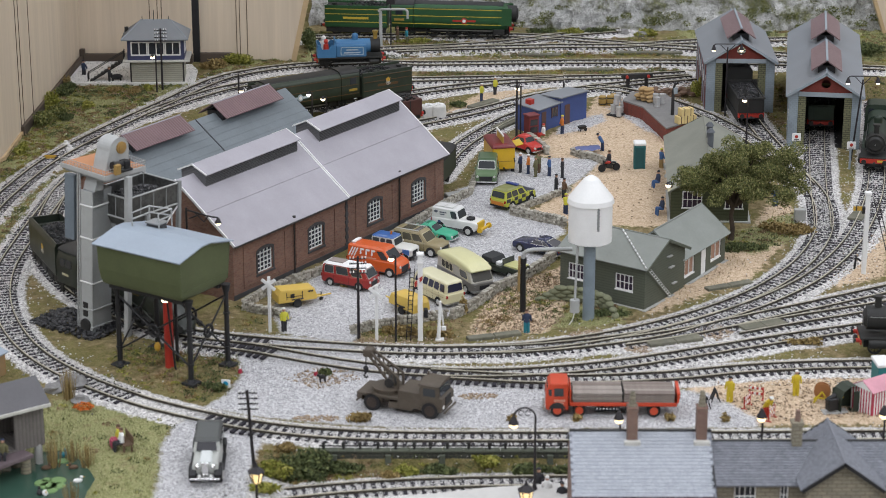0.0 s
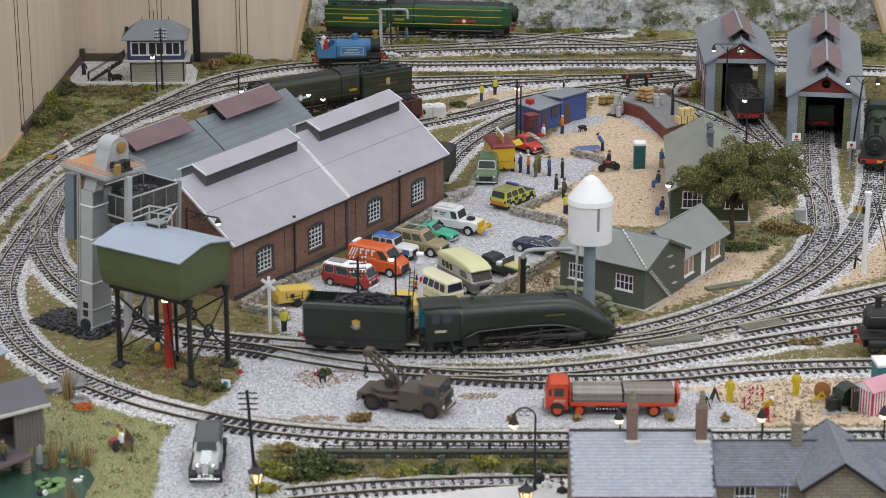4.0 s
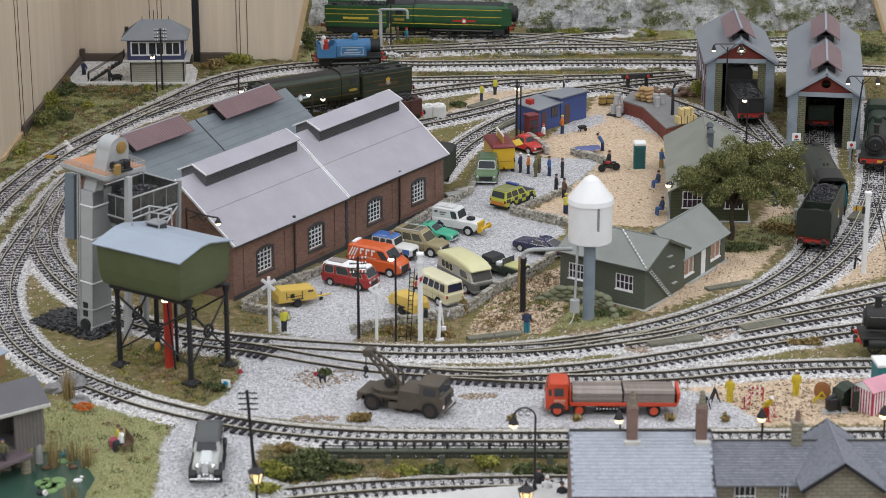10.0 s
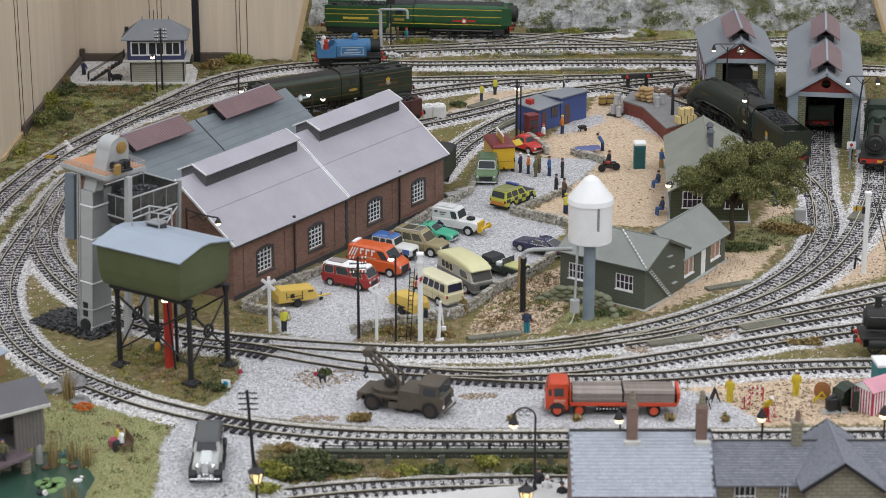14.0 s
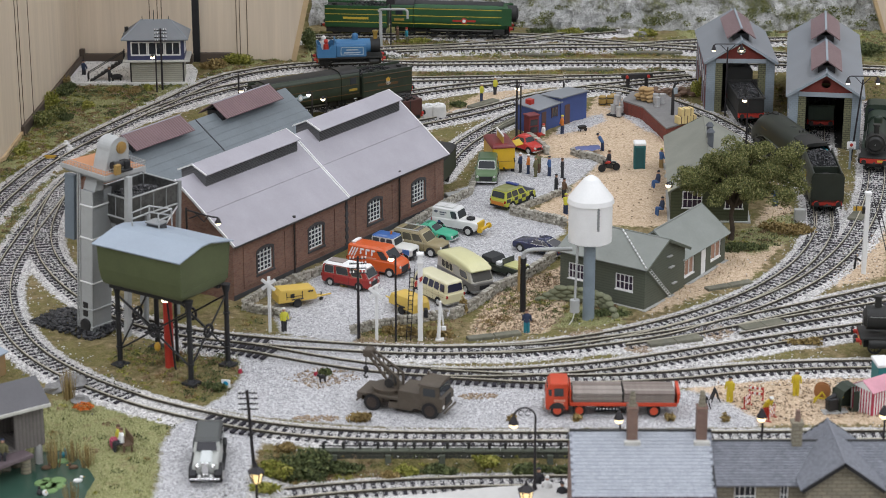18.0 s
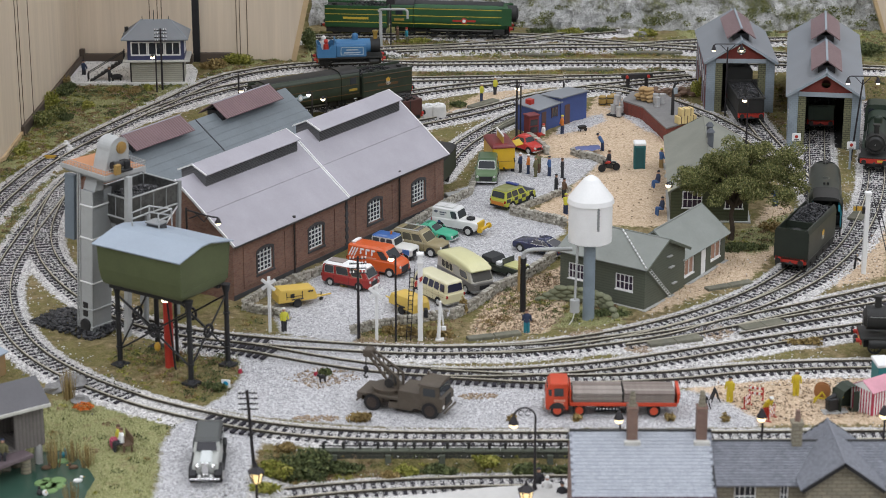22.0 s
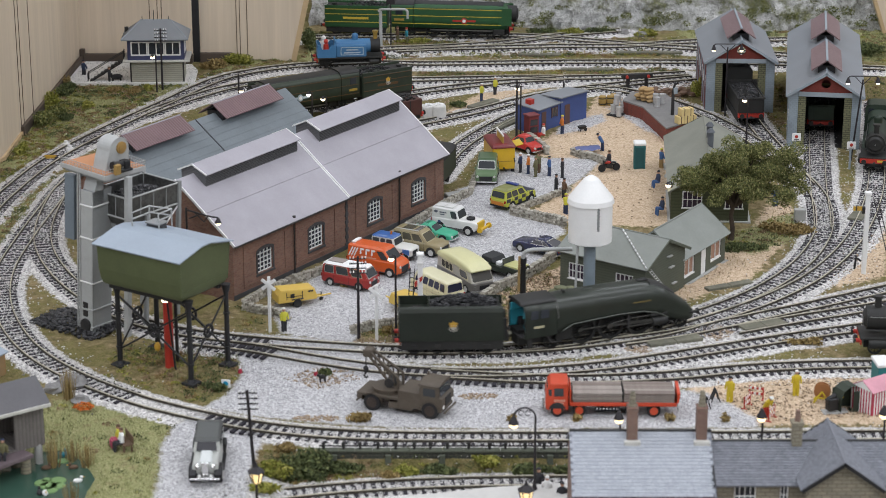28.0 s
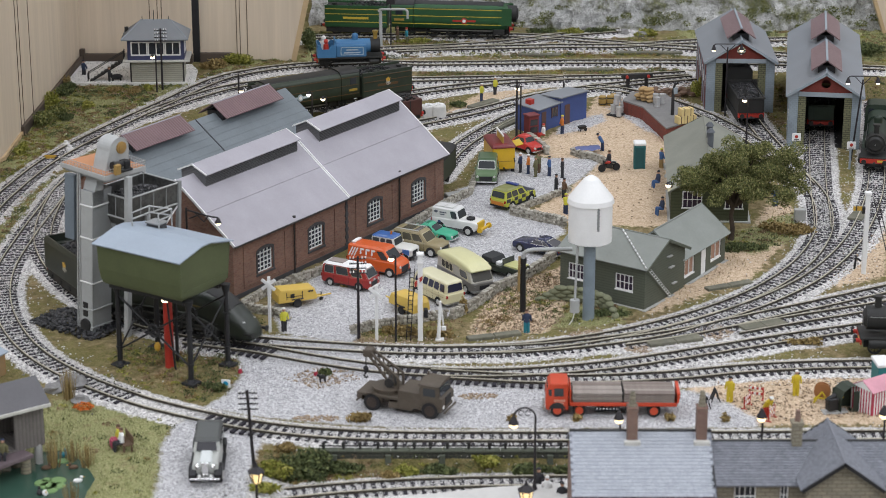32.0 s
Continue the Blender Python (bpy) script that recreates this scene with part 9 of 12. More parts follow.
for k in (-1, 1):
    part("jib", Shape().tube([(-10, 5 * k, 19), (-34, 3.4 * k, 46)], 1.2, 6).tube([(-6, 6 * k, 30), (-33, 3.4 * k, 49)], 1.1, 6).tube([(-6, 6 * k, 19), (-6, 6 * k, 30)], 1.3, 6), M_ARMY, ob, "lattice crane jib")
    for i in range(6):
        a, b = i / 6, (i + 1) / 6
        lo, hi = (-10 - 24 * a, 5 * k - 1.6 * k * a, 19 + 27 * a), (-6 - 27 * b, 6 * k - 2.6 * k * b, 30 + 19 * b)
        part("jib_lattice", Shape().tube([lo, hi], 0.7, 5), M_ARMY, ob)
part("jib_head", Shape().box(-39, -5, 44, -31, 5, 51, 1), M_ARMY, ob)
part("winch_drum", Shape().cyl((-14, -7, 24), (-14, 7, 24), 4.2, n=16), M_SOOT, ob)
part("hook", Shape().tube([(-38, 0, 46), (-38, 0, 34)], 0.5, 5).ball((-38, 0, 31), 2.6, 1.6, 3.4).tube([(-38, 0, 28), (-40, 0, 25), (-38, 0, 23), (-36.5, 0, 24.5)], 0.8, 6), M_SOOT, ob)
road_wheels(ob, (-27, 26), 7.6, 14.4, 5.0, hub=mat("dark_hub", (0.05, 0.035, 0.028), 0.6))
for x in (-27, 26):
    for k in (-1, 1):
        s = Shape()
        for i in range(8):
            a0, a1 = math.pi * i / 8, math.pi * (i + 1) / 8
            s.add([(x + 9.2 * math.cos(a), k * y, 7.6 + 8.8 * math.sin(a)) for a in (a0, a1) for y in (9, 15)], [(0, 1, 3, 2)])
        part("mudguard", s, M_ARMY, ob)

# ---------------------------------------------------------------- red eight-wheel lorry with a plank load
LR = paint("lorry_red", (0.52, 0.060, 0.022), 0.4)
ob = vehicle("flatbed_lorry", 142.4, -424.2, 179.0, "orange-red eight-wheel flatbed lorry loaded with planks", "lorry")
part("chassis", Shape().box(-52, -6, 7, 46, 6, 10, 0.3), M_BLACK, ob)
part("flatbed", Shape().box(-58, -15.5, 11, 36, 15.5, 14.4, 0.4), LR, ob, "red flatbed")
part("headboard", Shape().box(36, -15, 11, 37.2, 15, 26, 0.3), LR, ob)
part("tailboard", Shape().prism([(-58, 14), (-58, 24), (-61, 23), (-59.5, 14)], "y", -15, 15), LR, ob, "red tailboard")
part("cab", puffy([(38, 6), (57.5, 6), (58.5, 9), (58.5, 19), (56.5, 28), (54, 31.5), (39, 31.5), (38, 28)], 13.6, 1.4, 0.06, 20, 32), LR, ob, "red cab")
plates(ob, 13.5, [(42.5, 19.5, 51, 27)])
plates(ob, 13.3, [(53, 19.5, 56, 26)])
sloped(ob, "windscreen", (58.0, 19.8), (56.4, 27.4), 11.6, M_CARGLASS)
part("grille", Shape().box(58.2, -6, 7, 59.2, 6, 18, 0.3), M_CHROME, ob)
lamps(ob, 58.6, 13, 9, None, 1.6)
bumpers(ob, 60, -60, 13.5, 6, M_CHROME)
for k in (-1, 1):
    part("cab_emblem", Shape().box(42, 13.4 * k, 12.4, 50, 13.8 * k, 13.6).box(41, 13.4 * k, 14.4, 51, 13.8 * k, 16.4), mat("pale_red_bar", (0.6, 0.28, 0.2), 0.5), ob, "pale lettering bar")
    part("mudguard", Shape().prism([(42, 8)] + [(48 + 7.4 * math.cos(math.pi * (1 - i / 8)), 7 + 6.6 * math.sin(math.pi * (1 - i / 8))) for i in range(9)] + [(54, 8)], "y", 10.5 * k, 14.2 * k), M_SOOT, ob)
    part("fuel_tank", Shape().cyl((-8, 10 * k, 7.4), (14, 10 * k, 7.4), 2.8, n=14), M_BLACK, ob)
    for i in range(7):
        part("chassis_fitting", Shape().box(-6 + i * 3, 12.6 * k, 7, -4.6 + i * 3, 13.2 * k, 8.6, 0.1), M_CHROME, ob)
road_wheels(ob, (48, 28.5, -19, -38), 6.0, 13.6, 4.4, hub=paint("wheel_red", (0.55, 0.07, 0.025)))
ob.scale = (0.95, 0.95, 0.95)
planks = thing("plank_load", 0, 0, 0, 0, "four layers of brown planks on the flatbed lorry", "planks")
planks.matrix_basis = ob.matrix_basis.copy()  # rides on the bed
pk = varied("plank_wood", [(0.0, (0.20, 0.16, 0.14)), (0.6, (0.28, 0.24, 0.21)), (1.0, (0.36, 0.32, 0.29))], 300, 0.85, 0.3, 0.0003, island=False)
for stack, (x0, x1) in enumerate(((-56, -11), (-9.5, 34.5))):
    me = Shape().box(x0, -1.75, 0, x1, 1.75, 1.9, 0.15).mesh("plank", pk)
    for layer in range(4):
        for j in range(8):
            part("plank", me, None, planks, at=pose(random.uniform(-0.5, 0.5), -12.6 + j * 3.6, 14.5 + layer * 2.25, 0, 0, 0))
    part("bearer", Shape().box(x0 + 8, -14, 16.5, x0 + 9, 14, 16.7), pk, planks)
part("strap", Shape().box(-10.6, -14.6, 14.4, -9.8, 14.6, 24.2, 0.2), M_SOOT, planks)

# ---------------------------------------------------------------- silver and black limousine
ob = vehicle("vintage_limousine", -188.5, -539.8, -88.1, "silver vintage limousine with a charcoal roof and chrome grille", "car")
SV = paint("silver_paint", (0.40, 0.41, 0.385), 0.4)
part("body", puffy([(-31, 4.6), (12, 4.6), (14, 8), (28, 8.5), (29, 12), (28, 15.4), (10, 16.6), (-28, 16.6), (-32, 11)], 9.6, 1.6, 0.1, 8, 17), SV, ob, "silver body")
part("bonnet", puffy([(10, 13), (28.5, 13), (28.5, 17.2), (10, 18)], 6.0, 1.6, 0.35, 13, 18), paint("pale_bonnet", (0.62, 0.65, 0.64), 0.25), ob, "pale bonnet")
part("cabin", puffy([(-29, 16), (10.5, 16), (6, 23), (-26, 23.6)], 9.4, 1.2, 0.12, 16, 24), SV, ob)
part("roof", puffy([(-30.5, 19), (7, 22.6), (4.5, 25.4), (-20, 26), (-29, 23.5)], 9.2, 1.6, 0.14, 22, 26), mat("charcoal_roof", (0.085, 0.09, 0.088), 0.55, 0, 0.08), ob, "charcoal fabric roof")
sloped(ob, "windscreen", (10.9, 17.6), (6.9, 22.4), 7.0, mat("dark_screen", (0.035, 0.034, 0.04), 0.5))
plates(ob, 9.1, [(-22, 17.4, -12, 22), (-9, 17.4, 3, 22)])
part("grille", Shape().box(28.2, -2.7, 6.5, 30, 2.7, 17, 0.5), M_CHROME, ob, "upright chrome grille")
for k in (-1, 1):
    part("wing", puffy([(13, 5), (31, 4.5), (32, 9), (27, 13), (20, 13), (14, 9)], 2.7, 0.9).turned(Matrix.Translation((0, 8.7 * k, 0))), M_BLACK, ob, "black front wing")
    part("headlight", Shape().ball((27.6, 5.2 * k, 13.4), 2.2, 2.2, 2.2, 12, 8), M_CHROME, ob)
    part("fog_lamp", Shape().ball((31, 4 * k, 7.5), 1.3, 1.3, 1.3, 10, 6), M_WHITE, ob)
    part("running_board", Shape().box(-14, 9 * k, 4.2, 14, 12 * k, 5.2, 0.2), M_BLACK, ob)
    part("rear_wing", puffy([(-30, 5), (-13, 5), (-15, 11), (-22, 13), (-29, 10)], 2.4, 0.9).turned(Matrix.Translation((0, 9.2 * k, 0))), M_BLACK, ob)
bumpers(ob, 33, -33, 10.4, 6.4)
road_wheels(ob, (-20, 22), 4.9, 11.2, 2.6)
ob.scale = (1.16, 1.16, 1.16)


# ---------------------------------------------------------------- dry-stone walls
M_DRYSTONE = varied("dry_stone", [(0.0, (0.20, 0.18, 0.145)), (0.35, (0.36, 0.335, 0.28)), (0.8, (0.50, 0.475, 0.41)), (1.0, (0.62, 0.59, 0.52))], 600, 0.95, 0.6, 0.0004)
M_TANSTONE = varied("tan_stone", [(0.0, (0.20, 0.14, 0.09)), (0.5, (0.36, 0.26, 0.17)), (1.0, (0.52, 0.42, 0.30))], 500, 0.95, 0.6, 0.0005)


def stone_wall(pts, height, label, seed, thick=5.0):
    r = random.Random(seed)
    ob = thing("stone_wall", *pts[0], 0, 0, label, "wall", "dry-stone walls")
    q = smooth_line(pts, 3.0, 1)
    s = np.r_[0, np.cumsum(np.linalg.norm(np.diff(q, axis=0), axis=1))]
    o = q[0]
    body, cap = Shape(), Shape()
    for course in range(int(height // 2.2)):
        w = r.uniform(0, 2)
        while w < s[-1]:
            L = r.uniform(2.4, 4.6)
            x, y = np.interp(w, s, q[:, 0]), np.interp(w, s, q[:, 1])
            i = min(max(int(np.searchsorted(s, w)), 1), len(q) - 1)
            d = q[i] - q[i - 1]
            a = math.atan2(d[1], d[0])
            n = len(body.v)
            t = thick / 2 + r.uniform(-0.4, 0.5)
            body.box(-L / 2 + 0.15, -t, 0, L / 2 - 0.15, t, r.uniform(1.9, 2.25), 0.35)
            body.turned(Matrix.Translation((x - o[0], y - o[1], max(ground_z(x, y), -1) - 0.6 + course * 2.2)) @ Matrix.Rotation(a + r.uniform(-0.08, 0.08), 4, "Z"), n)
            w += L
    w = 0
    while w < s[-1]:
        x, y = np.interp(w, s, q[:, 0]), np.interp(w, s, q[:, 1])
        i = min(max(int(np.searchsorted(s, w)), 1), len(q) - 1)
        d = q[i] - q[i - 1]
        n = len(cap.v)
        cap.box(-0.8, -thick / 2 - 0.2, 0, 0.8, thick / 2 + 0.2, r.uniform(1.8, 3.0), 0.4)
        cap.turned(Matrix.Translation((x - o[0], y - o[1], max(ground_z(x, y), -1) - 0.6 + int(height // 2.2) * 2.2)) @ Matrix.Rotation(math.atan2(d[1], d[0]), 4, "Z") @ Matrix.Rotation(r.uniform(-0.3, 0.3), 4, "Y"), n)
        w += r.uniform(1.7, 2.3)
    tagged(part("stonework", body, M_DRYSTONE, ob, "rough grey-brown stones"), kind="stuff")
    tagged(part("coping", cap, M_DRYSTONE, ob, "upright coping stones"), kind="stuff")


stone_wall([(-189.7, -177.1), (-168.3, -189.3), (-144.6, -207.4)], 7, "low dry-stone wall beside the crossing", 1)
stone_wall([(-189.9, -174.0), (-172.2, -136.4), (-141.6, -97.6), (-117.8, -71.0)], 8, "low dry-stone wall along the brick shed", 2)
stone_wall([(-49.5, 38.0), (-23.5, 90.5), (3.7, 141.3), (28.6, 181.7)], 7, "low dry-stone wall behind the parked cars", 3)
stone_wall([(-84.8, -242.8), (-65.3, -231.1), (-44.4, -220.8), (-20.7, -210.4), (5.9, -198.4)], 8, "low dry-stone wall along the front of the car park", 4)
stone_wall([(8.5, -205.9), (27.5, -177.1), (47.0, -144.4), (69.8, -110.7), (93.6, -71.0), (115.4, -26.4)], 10, "curving dry-stone wall beside the minibus", 5)
stone_wall([(73.4, 113.7), (94.1, 98.2), (120.3, 79.1), (130.5, 67.7)], 9, "dry-stone wall at the edge of the sand", 6)
stone_wall([(73.4, 113.7), (92.6, 141.3), (115.3, 169.4), (141.6, 198.2)], 6, "dry-stone wall climbing towards the sand", 7)
stone_wall([(150.3, 338.1), (164.6, 324.4), (181.5, 310.8), (197.5, 279.5)], 8, "ruined dry-stone wall under a tarpaulin", 8)
stone_wall([(29.9, 183.7), (36.9, 240.4), (44.0, 288.4)], 6, "dry-stone wall behind the green saloon", 9)
stone_wall([(101.5, 394.4), (113.8, 366.0), (122.4, 333.5)], 9, "broken dry-stone wall by the blue hut", 10)

# ---------------------------------------------------------------- foliage
M_LEAF = varied("olive_leaf", [(0.0, (0.05, 0.066, 0.016)), (0.4, (0.14, 0.155, 0.045)), (0.8, (0.25, 0.25, 0.085)), (1.0, (0.40, 0.37, 0.16))], 200, 0.85, 0)
M_BUSH = varied("bush_leaf", [(0.0, (0.035, 0.05, 0.016)), (0.5, (0.085, 0.11, 0.036)), (1.0, (0.20, 0.22, 0.085))], 200, 0.9, 0)
M_LIME = varied("lime_leaf", [(0.0, (0.13, 0.14, 0.02)), (0.5, (0.27, 0.28, 0.045)), (1.0, (0.44, 0.40, 0.10))], 200, 0.9, 0)
M_SHRUB = varied("shrub_leaf", [(0.0, (0.06, 0.075, 0.02)), (0.5, (0.15, 0.165, 0.045)), (1.0, (0.30, 0.29, 0.10))], 200, 0.9, 0)
M_STRAW = varied("straw_grass", [(0.0, (0.16, 0.11, 0.035)), (0.5, (0.30, 0.21, 0.075)), (1.0, (0.45, 0.34, 0.15))], 200, 0.9, 0)
M_MOSS = varied("rock_moss", [(0.0, (0.06, 0.075, 0.02)), (0.5, (0.15, 0.17, 0.045)), (1.0, (0.30, 0.30, 0.10))], 200, 0.9, 0)
M_RUST = varied("rust_foam", [(0.0, (0.13, 0.075, 0.035)), (0.5, (0.27, 0.17, 0.095)), (1.0, (0.44, 0.31, 0.20))], 200, 0.9, 0)
M_TURF = varied("turf_blade", [(0.0, (0.07, 0.085, 0.026)), (0.5, (0.17, 0.185, 0.062)), (0.85, (0.29, 0.285, 0.12)), (1.0, (0.46, 0.40, 0.22))], 200, 0.95, 0)
M_BARK = mat("dark_bark", (0.075, 0.055, 0.04), 0.9, 0, 0.3, 120, 600, 0.8, 0.0006)


def leaves(centres, radii, count, size, rnd, shellness=0.55):
    """Small crossed leaf faces scattered in several ellipsoids."""
    vs, fs = [], []
    vol = np.array([a * b * c for a, b, c in radii]) ** (2 / 3)
    pick = rnd.choice(len(centres), count, p=vol / vol.sum())
    d = rnd.normal(size=(count, 3))
    d /= np.linalg.norm(d, axis=1)[:, None]
    rad = rnd.uniform(shellness, 1.08, count) ** 0.7
    p = np.asarray(centres)[pick] + d * rad[:, None] * np.asarray(radii)[pick]
    u = rnd.normal(size=(count, 3))
    u /= np.linalg.norm(u, axis=1)[:, None]
    w = np.cross(u, rnd.normal(size=(count, 3)))
    w /= np.linalg.norm(w, axis=1)[:, None]
    k = rnd.uniform(size[0], size[1], (count, 1))
    a, b, c, e = p - u * k, p + w * k * 0.6, p + u * k, p - w * k * 0.6
    s = Shape()
    v = np.stack([a, b, c, e], 1).reshape(-1, 3)
    s.v = [tuple(x) for x in v]
    s.f = [(i * 4, i * 4 + 1, i * 4 + 2, i * 4 + 3) for i in range(count)]
    s.s, s.k = [False] * count, [0] * count
    return s


def tree():
    rnd, r = np.random.RandomState(9), random.Random(9)
    ob = thing("tree", 299.0, 30.7, 0, 0, "broad olive-green tree with a dark twisted trunk", "tree")
    t = Shape()
    pts = [(0, 0, -2, 3.4), (1.5, 0, 12, 2.6), (-0.8, 1, 26, 2.3), (1.8, 0, 40, 2.1), (2, 1, 54, 1.8)]
    for a, b in zip(pts, pts[1:]):
        t.cyl(a[:3], b[:3], a[3], b[3], 10, caps=False)
    for i in range(5):
        a = i * 1.26
        t.cyl((0, 0, 0), (8 * math.cos(a), 8 * math.sin(a), -2), 2.2, 0.6, 6)
    part("trunk", t, M_BARK, ob, "dark bark trunk")
    ends = [(-50, -6, 70), (-40, 4, 60), (-24, 8, 84), (-10, -6, 74), (4, -4, 96), (24, 6, 90), (40, -6, 80), (50, 8, 68), (62, 2, 84), (66, -4, 62), (30, 12, 58), (-26, 14, 58), (10, -22, 60), (-12, -20, 54), (34, -18, 56), (48, -12, 50), (14, 4, 80), (30, -8, 72), (-4, 10, 66), (20, 8, 66), (-30, -4, 72), (44, 4, 76), (2, -12, 84)]
    for e in ends:
        m = (e[0] * 0.45 + r.uniform(-4, 4), e[1] * 0.4, 44 + (e[2] - 44) * 0.5)
        part("limb", Shape().cyl((1.5, 0, 36), m, 1.8, 1.1, 7, caps=False).cyl(m, e, 1.1, 0.4, 6, caps=False), M_BARK, ob)
    cs, rs = [], []
    for e in ends:
        for _ in range(7):
            cs.append((e[0] * 0.95 + r.uniform(-11, 11), e[1] + r.uniform(-12, 12), e[2] + 3 + r.uniform(-9, 9)))
            k = r.uniform(4.0, 9.5)
            rs.append((k * 1.3, k * 1.2, k * 0.9))
    part("crown", leaves(cs, rs, 64000, (0.55, 1.35), rnd, 0.3), M_LEAF, ob, "uneven crown of small leaves")


tree()


def bush(x, y, rx, ry, rz, count, material, label, seed, size=(1.0, 2.2), name="bush"):
    rnd, r = np.random.RandomState(seed), random.Random(seed)
    z = max(ground_z(x, y), -16)
    ob = thing(name, x, y, z, 0, label + " growing on rough ground", "bush")
    cs, rs = [], []
    for _ in range(7):
        a, d = r.uniform(0, 6.28), r.uniform(0, 0.75)
        cs.append((rx * d * math.cos(a), ry * d * math.sin(a), rz * r.uniform(0.2, 0.62)))
        k = r.uniform(0.35, 0.6)
        rs.append((rx * k, ry * k, rz * r.uniform(0.3, 0.5)))
    part("foliage", leaves(cs, rs, count, size, rnd, 0.3), material, ob)
    part("stem", Shape().cyl((0, 0, -1), (0, 0, rz * 0.5), 1.0, 0.5, 6), M_BARK, ob)


BUSHES = [
    (-113.9, -528.9, 22, 14, 26, 2600, M_BUSH, "dark green leafy bush"), (-135.8, -539.8, 20, 12, 14, 1500, M_LIME, "bright green low bush"), (-139.6, -580.5, 16, 10, 9, 900, M_LIME, "bright green low bush"),
    (-128.7, -508.8, 9, 7, 10, 500, M_STRAW, "straw-coloured bush"), (-31.7, -524.5, 12, 8, 9, 800, M_LIME, "yellow-green low bush"), (35.0, -517.9, 12, 8, 8, 800, M_LIME, "yellow-green low bush"),
    (-490.2, 540.2, 10, 16, 24, 1300, M_LIME, "yellow-green bush by the side wall"), (-479.0, 604.9, 16, 22, 14, 1500, M_BUSH, "dark green bush by the side wall"), (-485.9, 463.0, 17, 24, 15, 1800, M_SHRUB, "mid green bush by the side wall"), (-479.2, 498.5, 15, 22, 14, 1500, M_SHRUB, "mid green bush on the bank"), (-461.5, 483.2, 9, 12, 8, 700, M_BUSH, "dark green bush on the bank"), (-492.8, 352.0, 12, 16, 9, 800, M_LIME, "yellow-green bush"), (-442.9, 545.5, 8, 12, 9, 600, M_LIME, "bright green tuft on the bank"), (-396.0, 610.4, 10, 10, 8, 700, M_STRAW, "rust coloured scrub on the bank"), (-379.3, 627.1, 8, 8, 8, 600, M_LIME, "bright green tuft on the bank"), (-484.2, 638.3, 5, 8, 18, 500, M_STRAW, "golden grass against the skirting"), (-419.9, 621.5, 12, 12, 7, 700, M_STRAW, "rust coloured scrub on the bank"), (-308.2, 743.1, 18, 12, 10, 900, M_STRAW, "rust coloured scrub by the signal box"),
    (-274.1, 767.3, 26, 14, 14, 1800, M_LIME, "bright green bush before the panel"), (-300.2, 737.1, 20, 12, 14, 1000, M_STRAW, "straw-coloured bush"), (-183.9, 851.9, 14, 34, 24, 2000, M_BUSH, "dark green hedge by the panel end"), (-38.5, 881.1, 26, 9, 7, 1000, M_LIME, "yellow-green low hedge"),
    (326.9, 599.4, 10, 14, 26, 1100, M_LIME, "yellow-green shrub beside the shed"), (359.1, 52.8, 34, 20, 12, 2200, M_STRAW, "straw and rust coloured scrub"), (305.4, 1.8, 30, 12, 8, 1400, M_BUSH, "dark green scrub under the tree"),
    (17.0, 545.5, 14, 12, 6, 700, M_BUSH, "small green bush by the rear tracks"), (-4.7, -251.5, 12, 6, 10, 500, M_STRAW, "golden grass clump"), (-38.6, -248.6, 24, 6, 12, 900, M_STRAW, "golden grass clump"), (283.6, 927.5, 20, 14, 12, 900, M_LIME, "yellow-green bush under the rock"), (180.1, 927.5, 18, 12, 9, 800, M_LIME, "yellow-green bush under the rock"),
    (140.8, 941.0, 22, 10, 8, 800, M_BUSH, "green bush under the rock"), (220.3, 934.2, 22, 10, 8, 800, M_BUSH, "green bush under the rock"), (587.2, 820.1, 30, 20, 16, 1500, M_BUSH, "dark green bush at the hill's foot"), (-96.3, -113.9, 6, 4, 10, 260, M_STRAW, "golden grass at the wall"), (19.3, -189.3, 5, 4, 16, 300, M_STRAW, "tall golden grass at the wall"),
    (-66.2, -446.0, 13, 5, 9, 600, M_STRAW, "golden grass clump on the road edge"), (191.0, -444.8, 5, 4, 7, 160, M_STRAW, "golden grass clump on the road edge"), (236.3, -444.8, 5, 4, 7, 160, M_STRAW, "golden grass clump on the road edge"), (112.4, -444.8, 5, 4, 7, 160, M_STRAW, "golden grass clump on the road edge"), (57.6, -444.8, 5, 4, 7, 160, M_STRAW, "golden grass clump on the road edge"),
    (-198.9, -376.5, 12, 7, 8, 500, M_BUSH, "green bush by the tower leg"), (-104.7, -340.0, 8, 6, 5, 300, M_BUSH, "green tuft on the rubble"), (160.9, -195.4, 26, 8, 6, 900, M_BUSH, "green scrub at the tank's foot"), (331.3, -271.4, 20, 6, 5, 400, M_STRAW, "golden grass between the tracks"),
    # dark undergrowth, also added to darken the strip in the wall's shadow
    (-78.0, -520.0, 20, 8, 10, 1300, M_BUSH, "dark green undergrowth by the wall"), (-2.0, -521.0, 18, 8, 8, 1100, M_BUSH, "dark green undergrowth by the wall"), (64.0, -521.0, 20, 8, 8, 1200, M_BUSH, "dark green undergrowth by the wall"), (96.0, -524.0, 9, 7, 7, 600, M_BUSH, "dark green undergrowth by the wall"), (-44.0, -533.0, 9, 6, 5, 400, M_STRAW, "dry scrub by the lower line"),
]
for i, b in enumerate(BUSHES):
    bush(*b[:8], 100 + i)


